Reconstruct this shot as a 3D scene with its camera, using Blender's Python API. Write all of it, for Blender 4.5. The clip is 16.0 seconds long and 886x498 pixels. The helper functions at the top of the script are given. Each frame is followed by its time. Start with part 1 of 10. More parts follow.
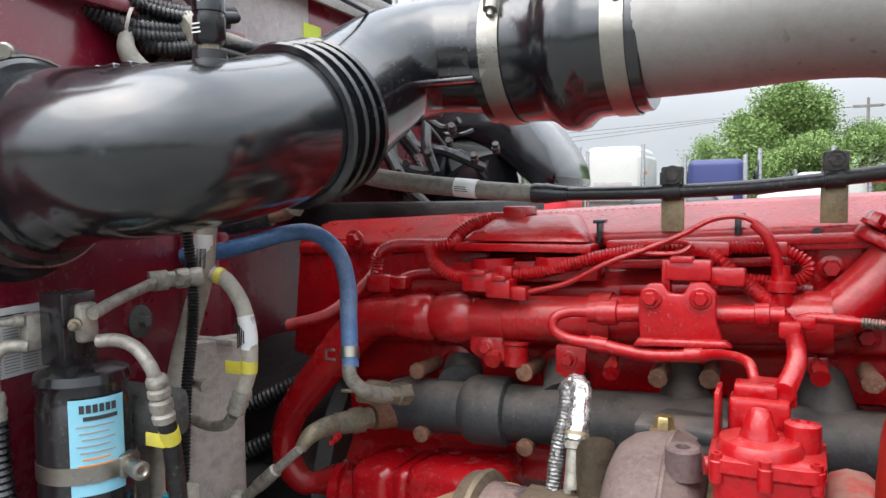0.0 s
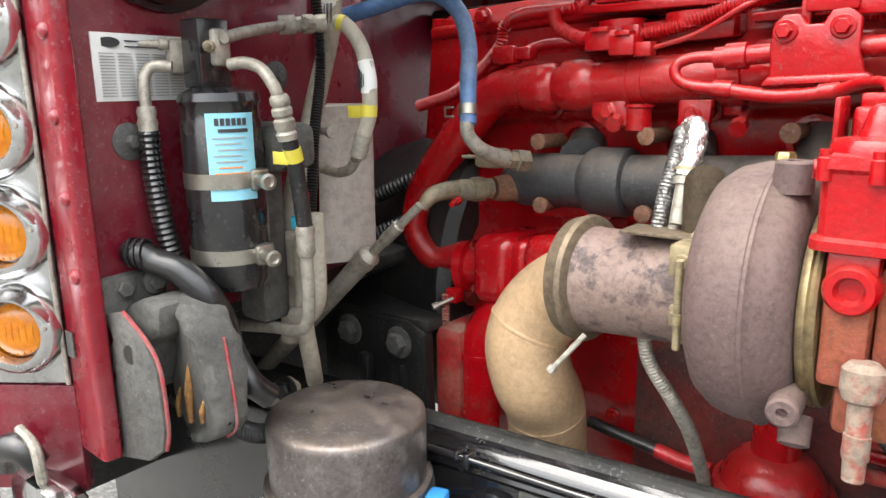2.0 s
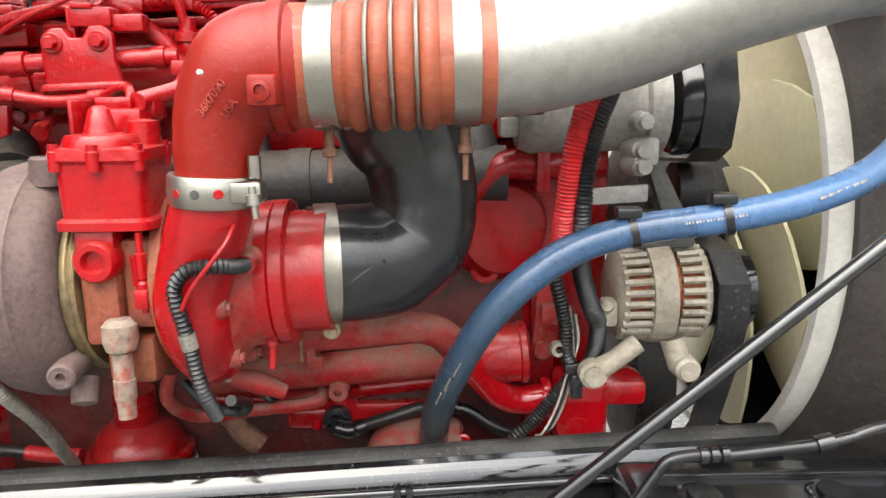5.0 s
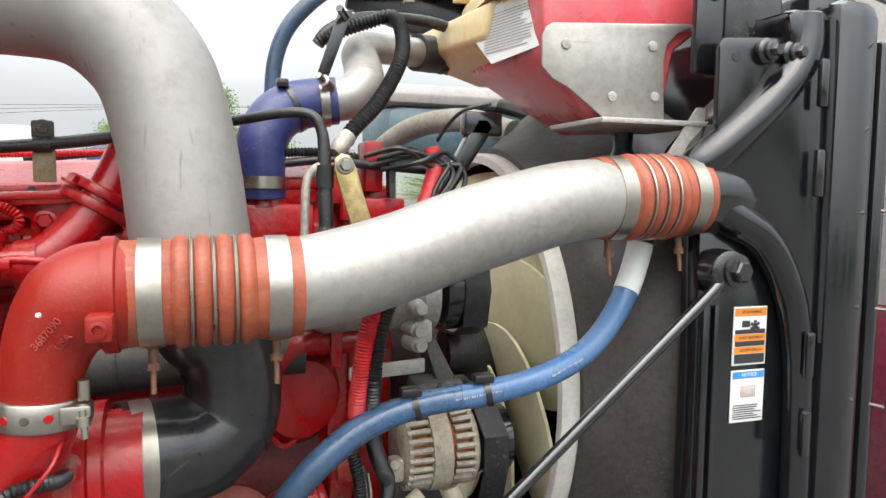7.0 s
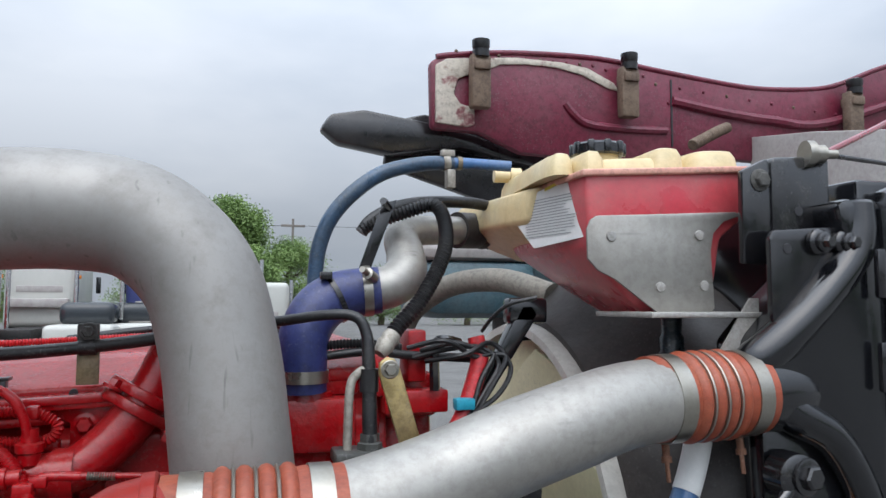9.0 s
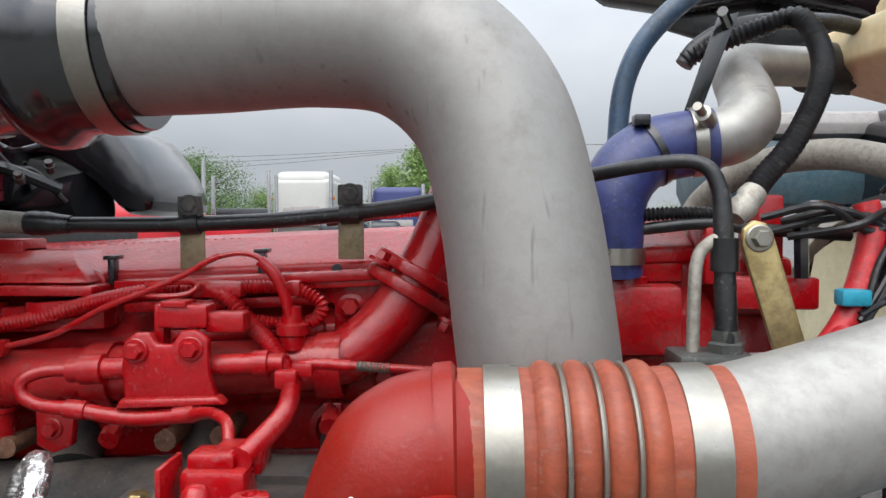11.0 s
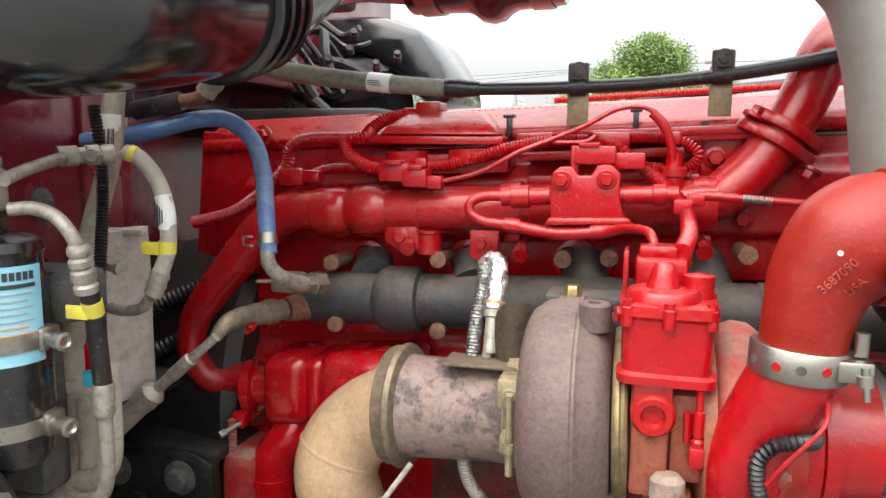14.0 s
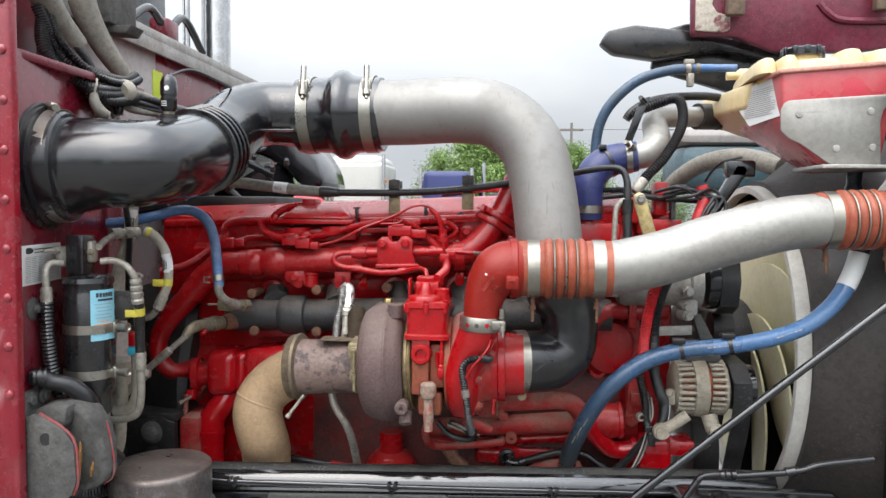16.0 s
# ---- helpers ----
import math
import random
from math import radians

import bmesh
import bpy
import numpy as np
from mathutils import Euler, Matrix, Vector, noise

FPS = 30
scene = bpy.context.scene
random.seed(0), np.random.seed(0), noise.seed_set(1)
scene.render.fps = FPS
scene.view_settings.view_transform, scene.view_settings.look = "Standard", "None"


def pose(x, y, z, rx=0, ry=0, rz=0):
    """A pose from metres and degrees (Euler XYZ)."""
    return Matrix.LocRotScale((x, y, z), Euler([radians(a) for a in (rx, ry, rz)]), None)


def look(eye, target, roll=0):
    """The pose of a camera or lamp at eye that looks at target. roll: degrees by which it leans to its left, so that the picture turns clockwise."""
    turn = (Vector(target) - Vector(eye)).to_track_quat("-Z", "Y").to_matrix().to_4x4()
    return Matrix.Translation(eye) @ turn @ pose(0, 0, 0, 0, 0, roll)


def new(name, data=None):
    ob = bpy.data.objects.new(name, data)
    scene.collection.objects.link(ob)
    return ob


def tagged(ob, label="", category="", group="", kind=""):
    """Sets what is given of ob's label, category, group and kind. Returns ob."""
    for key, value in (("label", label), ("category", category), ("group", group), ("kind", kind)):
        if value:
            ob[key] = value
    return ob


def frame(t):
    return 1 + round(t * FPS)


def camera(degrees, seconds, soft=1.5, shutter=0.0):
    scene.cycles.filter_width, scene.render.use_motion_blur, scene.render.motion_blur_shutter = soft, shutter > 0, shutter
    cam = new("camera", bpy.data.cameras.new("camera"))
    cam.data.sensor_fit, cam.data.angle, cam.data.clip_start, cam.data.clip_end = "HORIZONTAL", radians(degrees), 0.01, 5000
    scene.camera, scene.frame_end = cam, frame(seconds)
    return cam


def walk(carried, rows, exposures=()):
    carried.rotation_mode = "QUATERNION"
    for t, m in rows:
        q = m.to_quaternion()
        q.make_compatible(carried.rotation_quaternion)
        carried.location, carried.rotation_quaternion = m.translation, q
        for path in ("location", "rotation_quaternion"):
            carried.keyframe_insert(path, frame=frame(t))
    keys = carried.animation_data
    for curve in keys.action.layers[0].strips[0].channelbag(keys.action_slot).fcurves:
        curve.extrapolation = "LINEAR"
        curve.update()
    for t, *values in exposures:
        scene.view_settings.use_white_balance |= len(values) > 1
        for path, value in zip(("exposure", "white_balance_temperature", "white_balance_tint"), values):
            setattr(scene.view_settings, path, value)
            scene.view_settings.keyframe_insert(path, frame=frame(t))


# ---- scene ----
cam = camera(63.26, 16.0)
ROWS = [
    (0.0, 0.0014, 0.0029, 1.6578, 25.648, -3.724, -0.678),
    (0.5, -0.0264, 0.0388, 1.6250, 35.075, -4.216, -0.412),
    (1.0, -0.0052, 0.0291, 1.5816, 38.684, -7.237, 0.177),
    (1.5, 0.0264, 0.0204, 1.5262, 39.739, -10.578, -0.194),
    (2.0, 0.0719, 0.0082, 1.4958, 38.964, -12.796, -0.818),
    (2.5, 0.1298, -0.0107, 1.4899, 36.419, -13.601, -1.349),
    (3.0, 0.1985, -0.0268, 1.4917, 32.233, -13.693, -1.600),
    (3.5, 0.2556, -0.0398, 1.4909, 26.391, -13.285, -1.604),
    (4.0, 0.3014, -0.0379, 1.4895, 18.675, -13.010, -1.445),
    (4.5, 0.3143, -0.0183, 1.4877, 9.332, -12.808, -1.111),
    (5.0, 0.2989, -0.0323, 1.4888, -0.867, -12.443, -0.503),
    (5.2, 0.2939, -0.0442, 1.4916, -4.614, -12.238, -0.165),
    (7.3, 0.2413, -0.1668, 1.6507, -19.151, -2.147, 0.549),
    (7.5, 0.2357, -0.1708, 1.6697, -19.141, -0.386, 0.470),
    (8.0, 0.2314, -0.1925, 1.7355, -18.232, 3.759, 0.029),
    (8.2, 0.2276, -0.2002, 1.7658, -18.149, 5.134, -0.069),
    (10.3, 0.2518, 0.0972, 1.6752, -6.544, 0.361, 0.150),
    (10.5, 0.2341, 0.1198, 1.6733, -4.125, -0.492, 0.067),
    (11.0, 0.1782, 0.1588, 1.6676, 1.721, -1.983, -0.024),
    (11.5, 0.1222, 0.1703, 1.6635, 6.681, -3.052, 0.050),
    (12.0, 0.0649, 0.1631, 1.6519, 10.828, -3.948, 0.312),
    (12.5, 0.0096, 0.1375, 1.6391, 14.409, -4.782, 0.583),
    (13.0, -0.0411, 0.0910, 1.6281, 16.996, -5.689, 0.816),
    (13.5, -0.0623, 0.0292, 1.6044, 17.547, -6.801, 0.718),
    (14.0, -0.0410, -0.0513, 1.5853, 15.499, -8.099, 0.541),
    (14.5, 0.0253, -0.1578, 1.5880, 11.787, -8.207, 0.690),
    (15.0, 0.1049, -0.3392, 1.5976, 8.674, -6.781, 0.728),
    (15.5, 0.1583, -0.5912, 1.6123, 6.630, -4.835, 0.729),
    (16.0, 0.1565, -0.8067, 1.6324, 5.354, -3.296, 0.659),
]
walk(cam, [(t, pose(x, y, z, 90, 0, yaw) @ pose(0, 0, 0, pitch, 0, 0) @ pose(0, 0, 0, 0, 0, roll)) for t, x, y, z, yaw, pitch, roll in ROWS], exposures=[(0, 0.42, 6700, 10), (0.5, 0.78, 6900, 10), (1.5, 1.02, 7200, 10), (3, 1.02, 7200, 10), (4, 1.0, 7250, 10), (5, 0.88, 7300, 10), (7.3, 0.25, 7000, 10), (8, -0.4, 6300, 10), (8.2, -0.4, 6300, 10), (10.3, -0.3, 6300, 10), (11, -0.08, 6700, 10), (12.5, 0.42, 7000, 10), (13, 0.68, 7200, 10), (14, 0.75, 7300, 10), (15, 0.7, 7200, 10), (16, 0.24, 6800, 10)])

# ---- world, sun, exposure ----
world = bpy.data.worlds.new("overcast_sky")
scene.world = world
world.use_nodes = True
wn, wl = world.node_tree.nodes, world.node_tree.links
wn.clear()
w_out = wn.new("ShaderNodeOutputWorld")
w_bg = wn.new("ShaderNodeBackground")
w_sky = wn.new("ShaderNodeTexSky")
w_sky.sky_type, w_sky.sun_disc = "NISHITA", False
w_sky.sun_elevation, w_sky.sun_rotation = radians(58), radians(200)
w_sky.air_density, w_sky.dust_density = 1.0, 4.0
w_co = wn.new("ShaderNodeTexCoord")
w_map = wn.new("ShaderNodeMapping")
w_map.inputs["Scale"].default_value = (1.0, 1.0, 2.6)
w_noise = wn.new("ShaderNodeTexNoise")
w_noise.inputs["Scale"].default_value, w_noise.inputs["Detail"].default_value = 1.7, 7.0
w_noise.inputs["Roughness"].default_value = 0.5
w_ramp = wn.new("ShaderNodeValToRGB")
w_ramp.color_ramp.elements[0].position, w_ramp.color_ramp.elements[0].color = 0.3, (5.1, 5.9, 7.0, 1)
w_ramp.color_ramp.elements[1].position, w_ramp.color_ramp.elements[1].color = 0.7, (8.5, 9.0, 9.7, 1)
w_mix = wn.new("ShaderNodeMix")
w_mix.data_type = "RGBA"
w_mix.inputs["Factor"].default_value = 0.9
wl.new(w_co.outputs["Generated"], w_map.inputs["Vector"])
wl.new(w_map.outputs["Vector"], w_noise.inputs["Vector"])
wl.new(w_noise.outputs["Fac"], w_ramp.inputs["Fac"])
wl.new(w_sky.outputs["Color"], w_mix.inputs["A"])
wl.new(w_ramp.outputs["Color"], w_mix.inputs["B"])
# an overcast sky is about three times as bright overhead as at the horizon
w_sep = wn.new("ShaderNodeSeparateXYZ")
w_rise = wn.new("ShaderNodeMapRange")
w_rise.inputs["From Min"].default_value, w_rise.inputs["From Max"].default_value = 0.1, 1.0
w_rise.inputs["To Min"].default_value, w_rise.inputs["To Max"].default_value = 0.74, 3.3
w_scale = wn.new("ShaderNodeVectorMath")
w_scale.operation = "SCALE"
wl.new(w_co.outputs["Generated"], w_sep.inputs["Vector"])
wl.new(w_sep.outputs["Z"], w_rise.inputs["Value"])
wl.new(w_mix.outputs["Result"], w_scale.inputs[0])
# the clouds are brighter round the veiled sun, behind the walkway
w_dot = wn.new("ShaderNodeVectorMath")
w_dot.operation = "DOT_PRODUCT"
w_dot.inputs[1].default_value = (-0.26, -0.78, 0.57)
w_glow = wn.new("ShaderNodeMapRange")
w_glow.interpolation_type = "SMOOTHSTEP"
w_glow.inputs["From Min"].default_value, w_glow.inputs["From Max"].default_value = 0.25, 1.0
w_glow.inputs["To Min"].default_value, w_glow.inputs["To Max"].default_value = 1.0, 1.75
w_both = wn.new("ShaderNodeMath")
w_both.operation = "MULTIPLY"
wl.new(w_co.outputs["Generated"], w_dot.inputs[0])
wl.new(w_dot.outputs["Value"], w_glow.inputs["Value"])
wl.new(w_rise.outputs["Result"], w_both.inputs[0])
wl.new(w_glow.outputs["Result"], w_both.inputs[1])
wl.new(w_both.outputs["Value"], w_scale.inputs["Scale"])
wl.new(w_scale.outputs["Vector"], w_bg.inputs["Color"])
wl.new(w_bg.outputs["Background"], w_out.inputs["Surface"])
w_bg.inputs["Strength"].default_value = 0.105

sun = new("sun", bpy.data.lights.new("sun", "SUN"))
sun.data.energy, sun.data.angle, sun.data.color = 1.1, radians(62), (1.0, 0.95, 0.88)
sun.matrix_world = look((-3.0, -5.5, 15.0), (0.0, 0.5, 1.2))


# ---- materials ----
def mat(name, base, rough=0.45, metal=0.0, second=None, amount=0.35, scale=9.0, fine=90.0, bump=0.15,
        dust=0.0, dust_colour=(0.42, 0.36, 0.3), dust_scale=4.0, coat=0.0, rough_var=0.15, stretch=(1, 1, 1), edge=0.5, speck=0.35, band=(0.4, 0.68), scratch=None, settle=0.0, fade=None, grit=0.55):
    """A surface of one paint or metal, with blotches, grain, a film of dust in patches and fine relief."""
    m = bpy.data.materials.new(name)
    m.use_nodes = True
    n, l = m.node_tree.nodes, m.node_tree.links
    b = n["Principled BSDF"]
    co = n.new("ShaderNodeTexCoord")
    mp = n.new("ShaderNodeMapping")
    mp.inputs["Scale"].default_value = stretch
    l.new(co.outputs["Object"], mp.inputs["Vector"])

    def noise_node(sc, detail=5.0, r=0.6):
        t = n.new("ShaderNodeTexNoise")
        t.inputs["Scale"].default_value, t.inputs["Detail"].default_value, t.inputs["Roughness"].default_value = sc, detail, r
        l.new(mp.outputs["Vector"], t.inputs["Vector"])
        return t.outputs["Fac"]

    def mixed(fac, a, c):
        x = n.new("ShaderNodeMix")
        x.data_type = "RGBA"
        for sock, v in (("Factor", fac), ("A", a), ("B", c)):
            if isinstance(v, (int, float)):
                x.inputs[sock].default_value = v
            elif isinstance(v, tuple):
                x.inputs[sock].default_value = (*v, 1)
            else:
                l.new(v, x.inputs[sock])
        return x.outputs["Result"]

    def spread(v, lo, hi, a=0.0, c=1.0):
        r = n.new("ShaderNodeMapRange")
        r.inputs["From Min"].default_value, r.inputs["From Max"].default_value = lo, hi
        r.inputs["To Min"].default_value, r.inputs["To Max"].default_value = a, c
        l.new(v, r.inputs["Value"])
        return r.outputs["Result"]

    second = second or tuple(0.55 * v for v in base)
    big, small = noise_node(scale), noise_node(fine, 3.0)
    colour = mixed(spread(big, band[0], band[1], 0.0, amount), base, second)
    colour = mixed(spread(small, 0.45, 0.75, 0.0, amount * 0.45), colour, tuple(min(1.0, 1.35 * v) for v in base))
    rough_v = spread(big, 0.3, 0.7, max(0.02, rough - rough_var * 0.5), min(1.0, rough + rough_var))
    if dust:
        film = noise_node(dust_scale, 8.0, 0.68)
        cover = spread(film, edge - 0.08, edge + 0.18, 0.0, dust)
        colour = mixed(cover, colour, dust_colour)
        add = n.new("ShaderNodeMath")
        add.operation, add.use_clamp = "ADD", True
        l.new(rough_v, add.inputs[0])
        half = n.new("ShaderNodeMath")
        half.operation = "MULTIPLY"
        half.inputs[1].default_value = 0.5
        l.new(cover, half.inputs[0])
        l.new(half.outputs[0], add.inputs[1])
        rough_v = add.outputs[0]
    if grit:
        # fine grime in the pores
        dirt = n.new("ShaderNodeMix")
        dirt.data_type, dirt.blend_type = "RGBA", "MULTIPLY"
        l.new(spread(noise_node(max(60.0, fine * 0.55), 6.0, 0.75), 0.46, 0.62, 0.0, grit), dirt.inputs["Factor"])
        l.new(colour, dirt.inputs["A"])
        dirt.inputs["B"].default_value = (0.4, 0.38, 0.36, 1)
        colour = dirt.outputs["Result"]
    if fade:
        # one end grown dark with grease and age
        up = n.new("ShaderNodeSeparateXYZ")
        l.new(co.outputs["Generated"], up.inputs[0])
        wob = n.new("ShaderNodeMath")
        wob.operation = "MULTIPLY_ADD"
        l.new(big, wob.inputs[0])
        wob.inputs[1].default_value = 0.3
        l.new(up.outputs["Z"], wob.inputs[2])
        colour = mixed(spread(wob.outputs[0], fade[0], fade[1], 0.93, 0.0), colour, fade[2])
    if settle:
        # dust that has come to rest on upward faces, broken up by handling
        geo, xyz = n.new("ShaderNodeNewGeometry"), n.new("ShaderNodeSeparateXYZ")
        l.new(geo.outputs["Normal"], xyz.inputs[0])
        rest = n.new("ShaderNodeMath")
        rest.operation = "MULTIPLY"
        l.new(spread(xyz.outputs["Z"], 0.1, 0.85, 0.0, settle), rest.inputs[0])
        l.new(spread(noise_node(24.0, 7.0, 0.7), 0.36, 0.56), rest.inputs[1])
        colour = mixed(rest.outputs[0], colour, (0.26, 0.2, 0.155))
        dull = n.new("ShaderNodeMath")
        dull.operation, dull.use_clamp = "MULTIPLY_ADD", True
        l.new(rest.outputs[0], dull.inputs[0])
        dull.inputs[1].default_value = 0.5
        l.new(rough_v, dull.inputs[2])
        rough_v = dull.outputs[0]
    if scratch:
        # thin scuffs drawn out along one direction
        line_map = n.new("ShaderNodeMapping")
        line_map.inputs["Scale"].default_value = scratch
        l.new(co.outputs["Object"], line_map.inputs["Vector"])
        lines_n = n.new("ShaderNodeTexNoise")
        lines_n.inputs["Scale"].default_value, lines_n.inputs["Detail"].default_value = 1.0, 2.0
        l.new(line_map.outputs["Vector"], lines_n.inputs["Vector"])
        gate2 = n.new("ShaderNodeMath")
        gate2.operation = "MULTIPLY"
        l.new(spread(lines_n.outputs["Fac"], 0.66, 0.72, 0.0, 0.55), gate2.inputs[0])
        l.new(spread(big, 0.45, 0.6), gate2.inputs[1])
        colour = mixed(gate2.outputs[0], colour, tuple(0.35 * v for v in base))
    if speck:
        # specks of dried dirt, a few millimetres apart
        dots = noise_node(190.0, 2.0, 0.5)
        patch = spread(noise_node(7.0, 4.0), 0.42, 0.66, 0.15, 1.0)
        gate = n.new("ShaderNodeMath")
        gate.operation = "MULTIPLY"
        l.new(spread(dots, 0.6, 0.7, 0.0, speck), gate.inputs[0])
        l.new(patch, gate.inputs[1])
        colour = mixed(gate.outputs[0], colour, tuple(0.5 * v + 0.12 for v in dust_colour))
    l.new(colour, b.inputs["Base Color"])
    l.new(rough_v, b.inputs["Roughness"])
    b.inputs["Metallic"].default_value = metal
    b.inputs["Coat Weight"].default_value = coat
    b.inputs["Coat Roughness"].default_value = 0.12
    if bump:
        bp = n.new("ShaderNodeBump")
        bp.inputs["Strength"].default_value, bp.inputs["Distance"].default_value = bump, 0.004
        lumps = n.new("ShaderNodeMath")
        lumps.operation = "MULTIPLY_ADD"
        l.new(noise_node(fine * 0.28, 3.0), lumps.inputs[0])
        lumps.inputs[1].default_value = 1.6
        l.new(small, lumps.inputs[2])
        l.new(lumps.outputs[0], bp.inputs["Height"])
        l.new(bp.outputs["Normal"], b.inputs["Normal"])
    return m


DUST = (0.4, 0.34, 0.29)
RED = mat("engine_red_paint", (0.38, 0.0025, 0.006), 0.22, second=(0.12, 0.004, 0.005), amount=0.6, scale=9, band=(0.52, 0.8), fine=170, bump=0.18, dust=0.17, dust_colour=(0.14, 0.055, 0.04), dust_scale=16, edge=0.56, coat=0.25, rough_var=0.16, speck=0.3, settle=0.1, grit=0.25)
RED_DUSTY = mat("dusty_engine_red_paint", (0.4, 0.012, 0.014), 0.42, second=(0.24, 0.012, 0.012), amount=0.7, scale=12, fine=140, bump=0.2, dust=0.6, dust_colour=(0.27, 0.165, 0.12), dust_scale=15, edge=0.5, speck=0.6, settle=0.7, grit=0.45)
# greasy red, darkened further to carry the shade between the low pipes
RED_GREASE_SHADE = mat("greasy_red_with_gap_shade", (0.13, 0.01, 0.01), 0.4, second=(0.03, 0.014, 0.012), amount=0.9, scale=11, band=(0.42, 0.58), fine=120, bump=0.25, dust=0.4, dust_colour=(0.1, 0.07, 0.055), dust_scale=9, edge=0.48, speck=0.4, settle=0.4)
RED_CLEAN = mat("clean_glossy_engine_red", (0.46, 0.003, 0.008), 0.16, second=(0.3, 0.004, 0.007), amount=0.4, scale=10, fine=140, bump=0.05, coat=0.5, dust=0.15, dust_colour=(0.24, 0.13, 0.1), dust_scale=20, edge=0.58, speck=0.3, grit=0.15)
RED_CAST = mat("matt_red_cast_elbow", (0.25, 0.012, 0.006), 0.36, second=(0.2, 0.011, 0.009), amount=0.3, scale=16, fine=260, bump=0.1, dust=0.06, dust_colour=(0.4, 0.22, 0.17), dust_scale=30, edge=0.6, rough_var=0.1, speck=0.14, grit=0.12)
MAROON = mat("maroon_cab_paint", (0.16, 0.006, 0.018), 0.2, second=(0.11, 0.005, 0.013), amount=0.5, scale=5, fine=60, bump=0.05, dust=0.4, dust_colour=(0.23, 0.12, 0.12), dust_scale=7, edge=0.54, coat=0.35, speck=0.4, grit=0.3)
MAROON_EDGE = mat("bright_maroon_flange", (0.27, 0.008, 0.02), 0.22, second=(0.2, 0.006, 0.016), amount=0.5, scale=6, fine=60, bump=0.05, dust=0.22, dust_colour=(0.4, 0.22, 0.22), dust_scale=14, edge=0.57, coat=0.5, grit=0.3)
MAROON_HOOD = mat("faded_maroon_hood_inside", (0.17, 0.017, 0.04), 0.34, second=(0.105, 0.011, 0.026), amount=0.6, scale=5, fine=80, bump=0.1, dust=0.22, dust_colour=(0.24, 0.13, 0.14), dust_scale=6)
BLACK_GLOSS = mat("glossy_black_moulding", (0.006, 0.0065, 0.008), 0.18, second=(0.01, 0.01, 0.012), amount=0.4, scale=9, fine=60, bump=0.03, rough_var=0.06, coat=0.6, speck=0.14, grit=0.2)
RAIL_BLACK = mat("dusty_glossy_rail_paint", (0.007, 0.0072, 0.009), 0.08, second=(0.014, 0.014, 0.015), amount=0.5, scale=12, fine=80, bump=0.02, rough_var=0.08, coat=1.0, dust=0.12, dust_colour=(0.13, 0.12, 0.105), dust_scale=13, edge=0.56, speck=0.35)
RAIL_DUST = mat("dust_on_rail_top", (0.013, 0.013, 0.013), 0.5, second=(0.02, 0.02, 0.02), amount=0.7, scale=12, fine=90, bump=0.15, dust=0.6, dust_colour=(0.075, 0.07, 0.062), dust_scale=16, edge=0.49, speck=0.8)
PANEL_GREY = mat("dark_olive_grey_panel", (0.06, 0.062, 0.057), 0.42, second=(0.042, 0.043, 0.041), amount=0.5, scale=6, fine=120, bump=0.08, dust=0.3, dust_colour=(0.12, 0.115, 0.1), dust_scale=11, edge=0.55, speck=0.7)
TAN_PIPE = mat("dusty_tan_pipe", (0.4, 0.365, 0.3), 0.55, second=(0.28, 0.25, 0.2), amount=0.7, scale=14, fine=140, bump=0.12, dust=0.3, dust_colour=(0.3, 0.27, 0.22), dust_scale=12, grit=0.35)
ALT_CREAM = mat("dusty_cream_casting", (0.37, 0.335, 0.275), 0.55, metal=0.1, second=(0.22, 0.185, 0.14), amount=0.8, scale=20, fine=190, bump=0.2, dust=0.35, dust_colour=(0.36, 0.29, 0.2), dust_scale=18, grit=0.4)
BLACK_RUB = mat("black_rubber", (0.009, 0.009, 0.011), 0.26, second=(0.025, 0.024, 0.023), amount=0.5, scale=10, fine=90, bump=0.06, coat=0.5, dust=0.14, dust_colour=(0.16, 0.14, 0.13), dust_scale=12, edge=0.56, speck=0.06)
BLACK_HOSE = mat("black_hose_rubber", (0.008, 0.0085, 0.01), 0.32, second=(0.022, 0.021, 0.02), amount=0.5, scale=20, fine=160, bump=0.12, dust=0.14, dust_colour=(0.15, 0.135, 0.12), dust_scale=14, edge=0.54)
BLACK_PAINT = mat("black_chassis_paint", (0.007, 0.007, 0.009), 0.15, second=(0.018, 0.018, 0.018), amount=0.5, scale=7, fine=90, bump=0.06, coat=0.6, dust=0.2, dust_colour=(0.13, 0.12, 0.105), dust_scale=30, edge=0.6, rough_var=0.2, speck=0.18)
BLACK_DIRTY = mat("grimy_black_iron", (0.009, 0.0085, 0.0085), 0.5, second=(0.022, 0.02, 0.019), amount=0.7, scale=9, fine=70, bump=0.35, dust=0.25, dust_colour=(0.09, 0.08, 0.068), dust_scale=9, edge=0.54)
BLACK_PLASTIC = mat("black_shroud_plastic", (0.005, 0.0055, 0.007), 0.14, second=(0.01, 0.0105, 0.012), amount=0.5, scale=5, fine=200, bump=0.04, coat=0.45, dust=0.06, dust_colour=(0.08, 0.085, 0.09), dust_scale=14, edge=0.57, rough_var=0.1, speck=0.08, grit=0.2)
STEEL = mat("aluminised_steel_tube", (0.32, 0.308, 0.29), 0.52, metal=0.55, second=(0.23, 0.222, 0.21), amount=0.5, scale=4, fine=60, bump=0.015, rough_var=0.12, dust=0.3, dust_colour=(0.17, 0.155, 0.135), dust_scale=20, edge=0.57, speck=0.12, scratch=(90.0, 90.0, 10.0), grit=0.22)
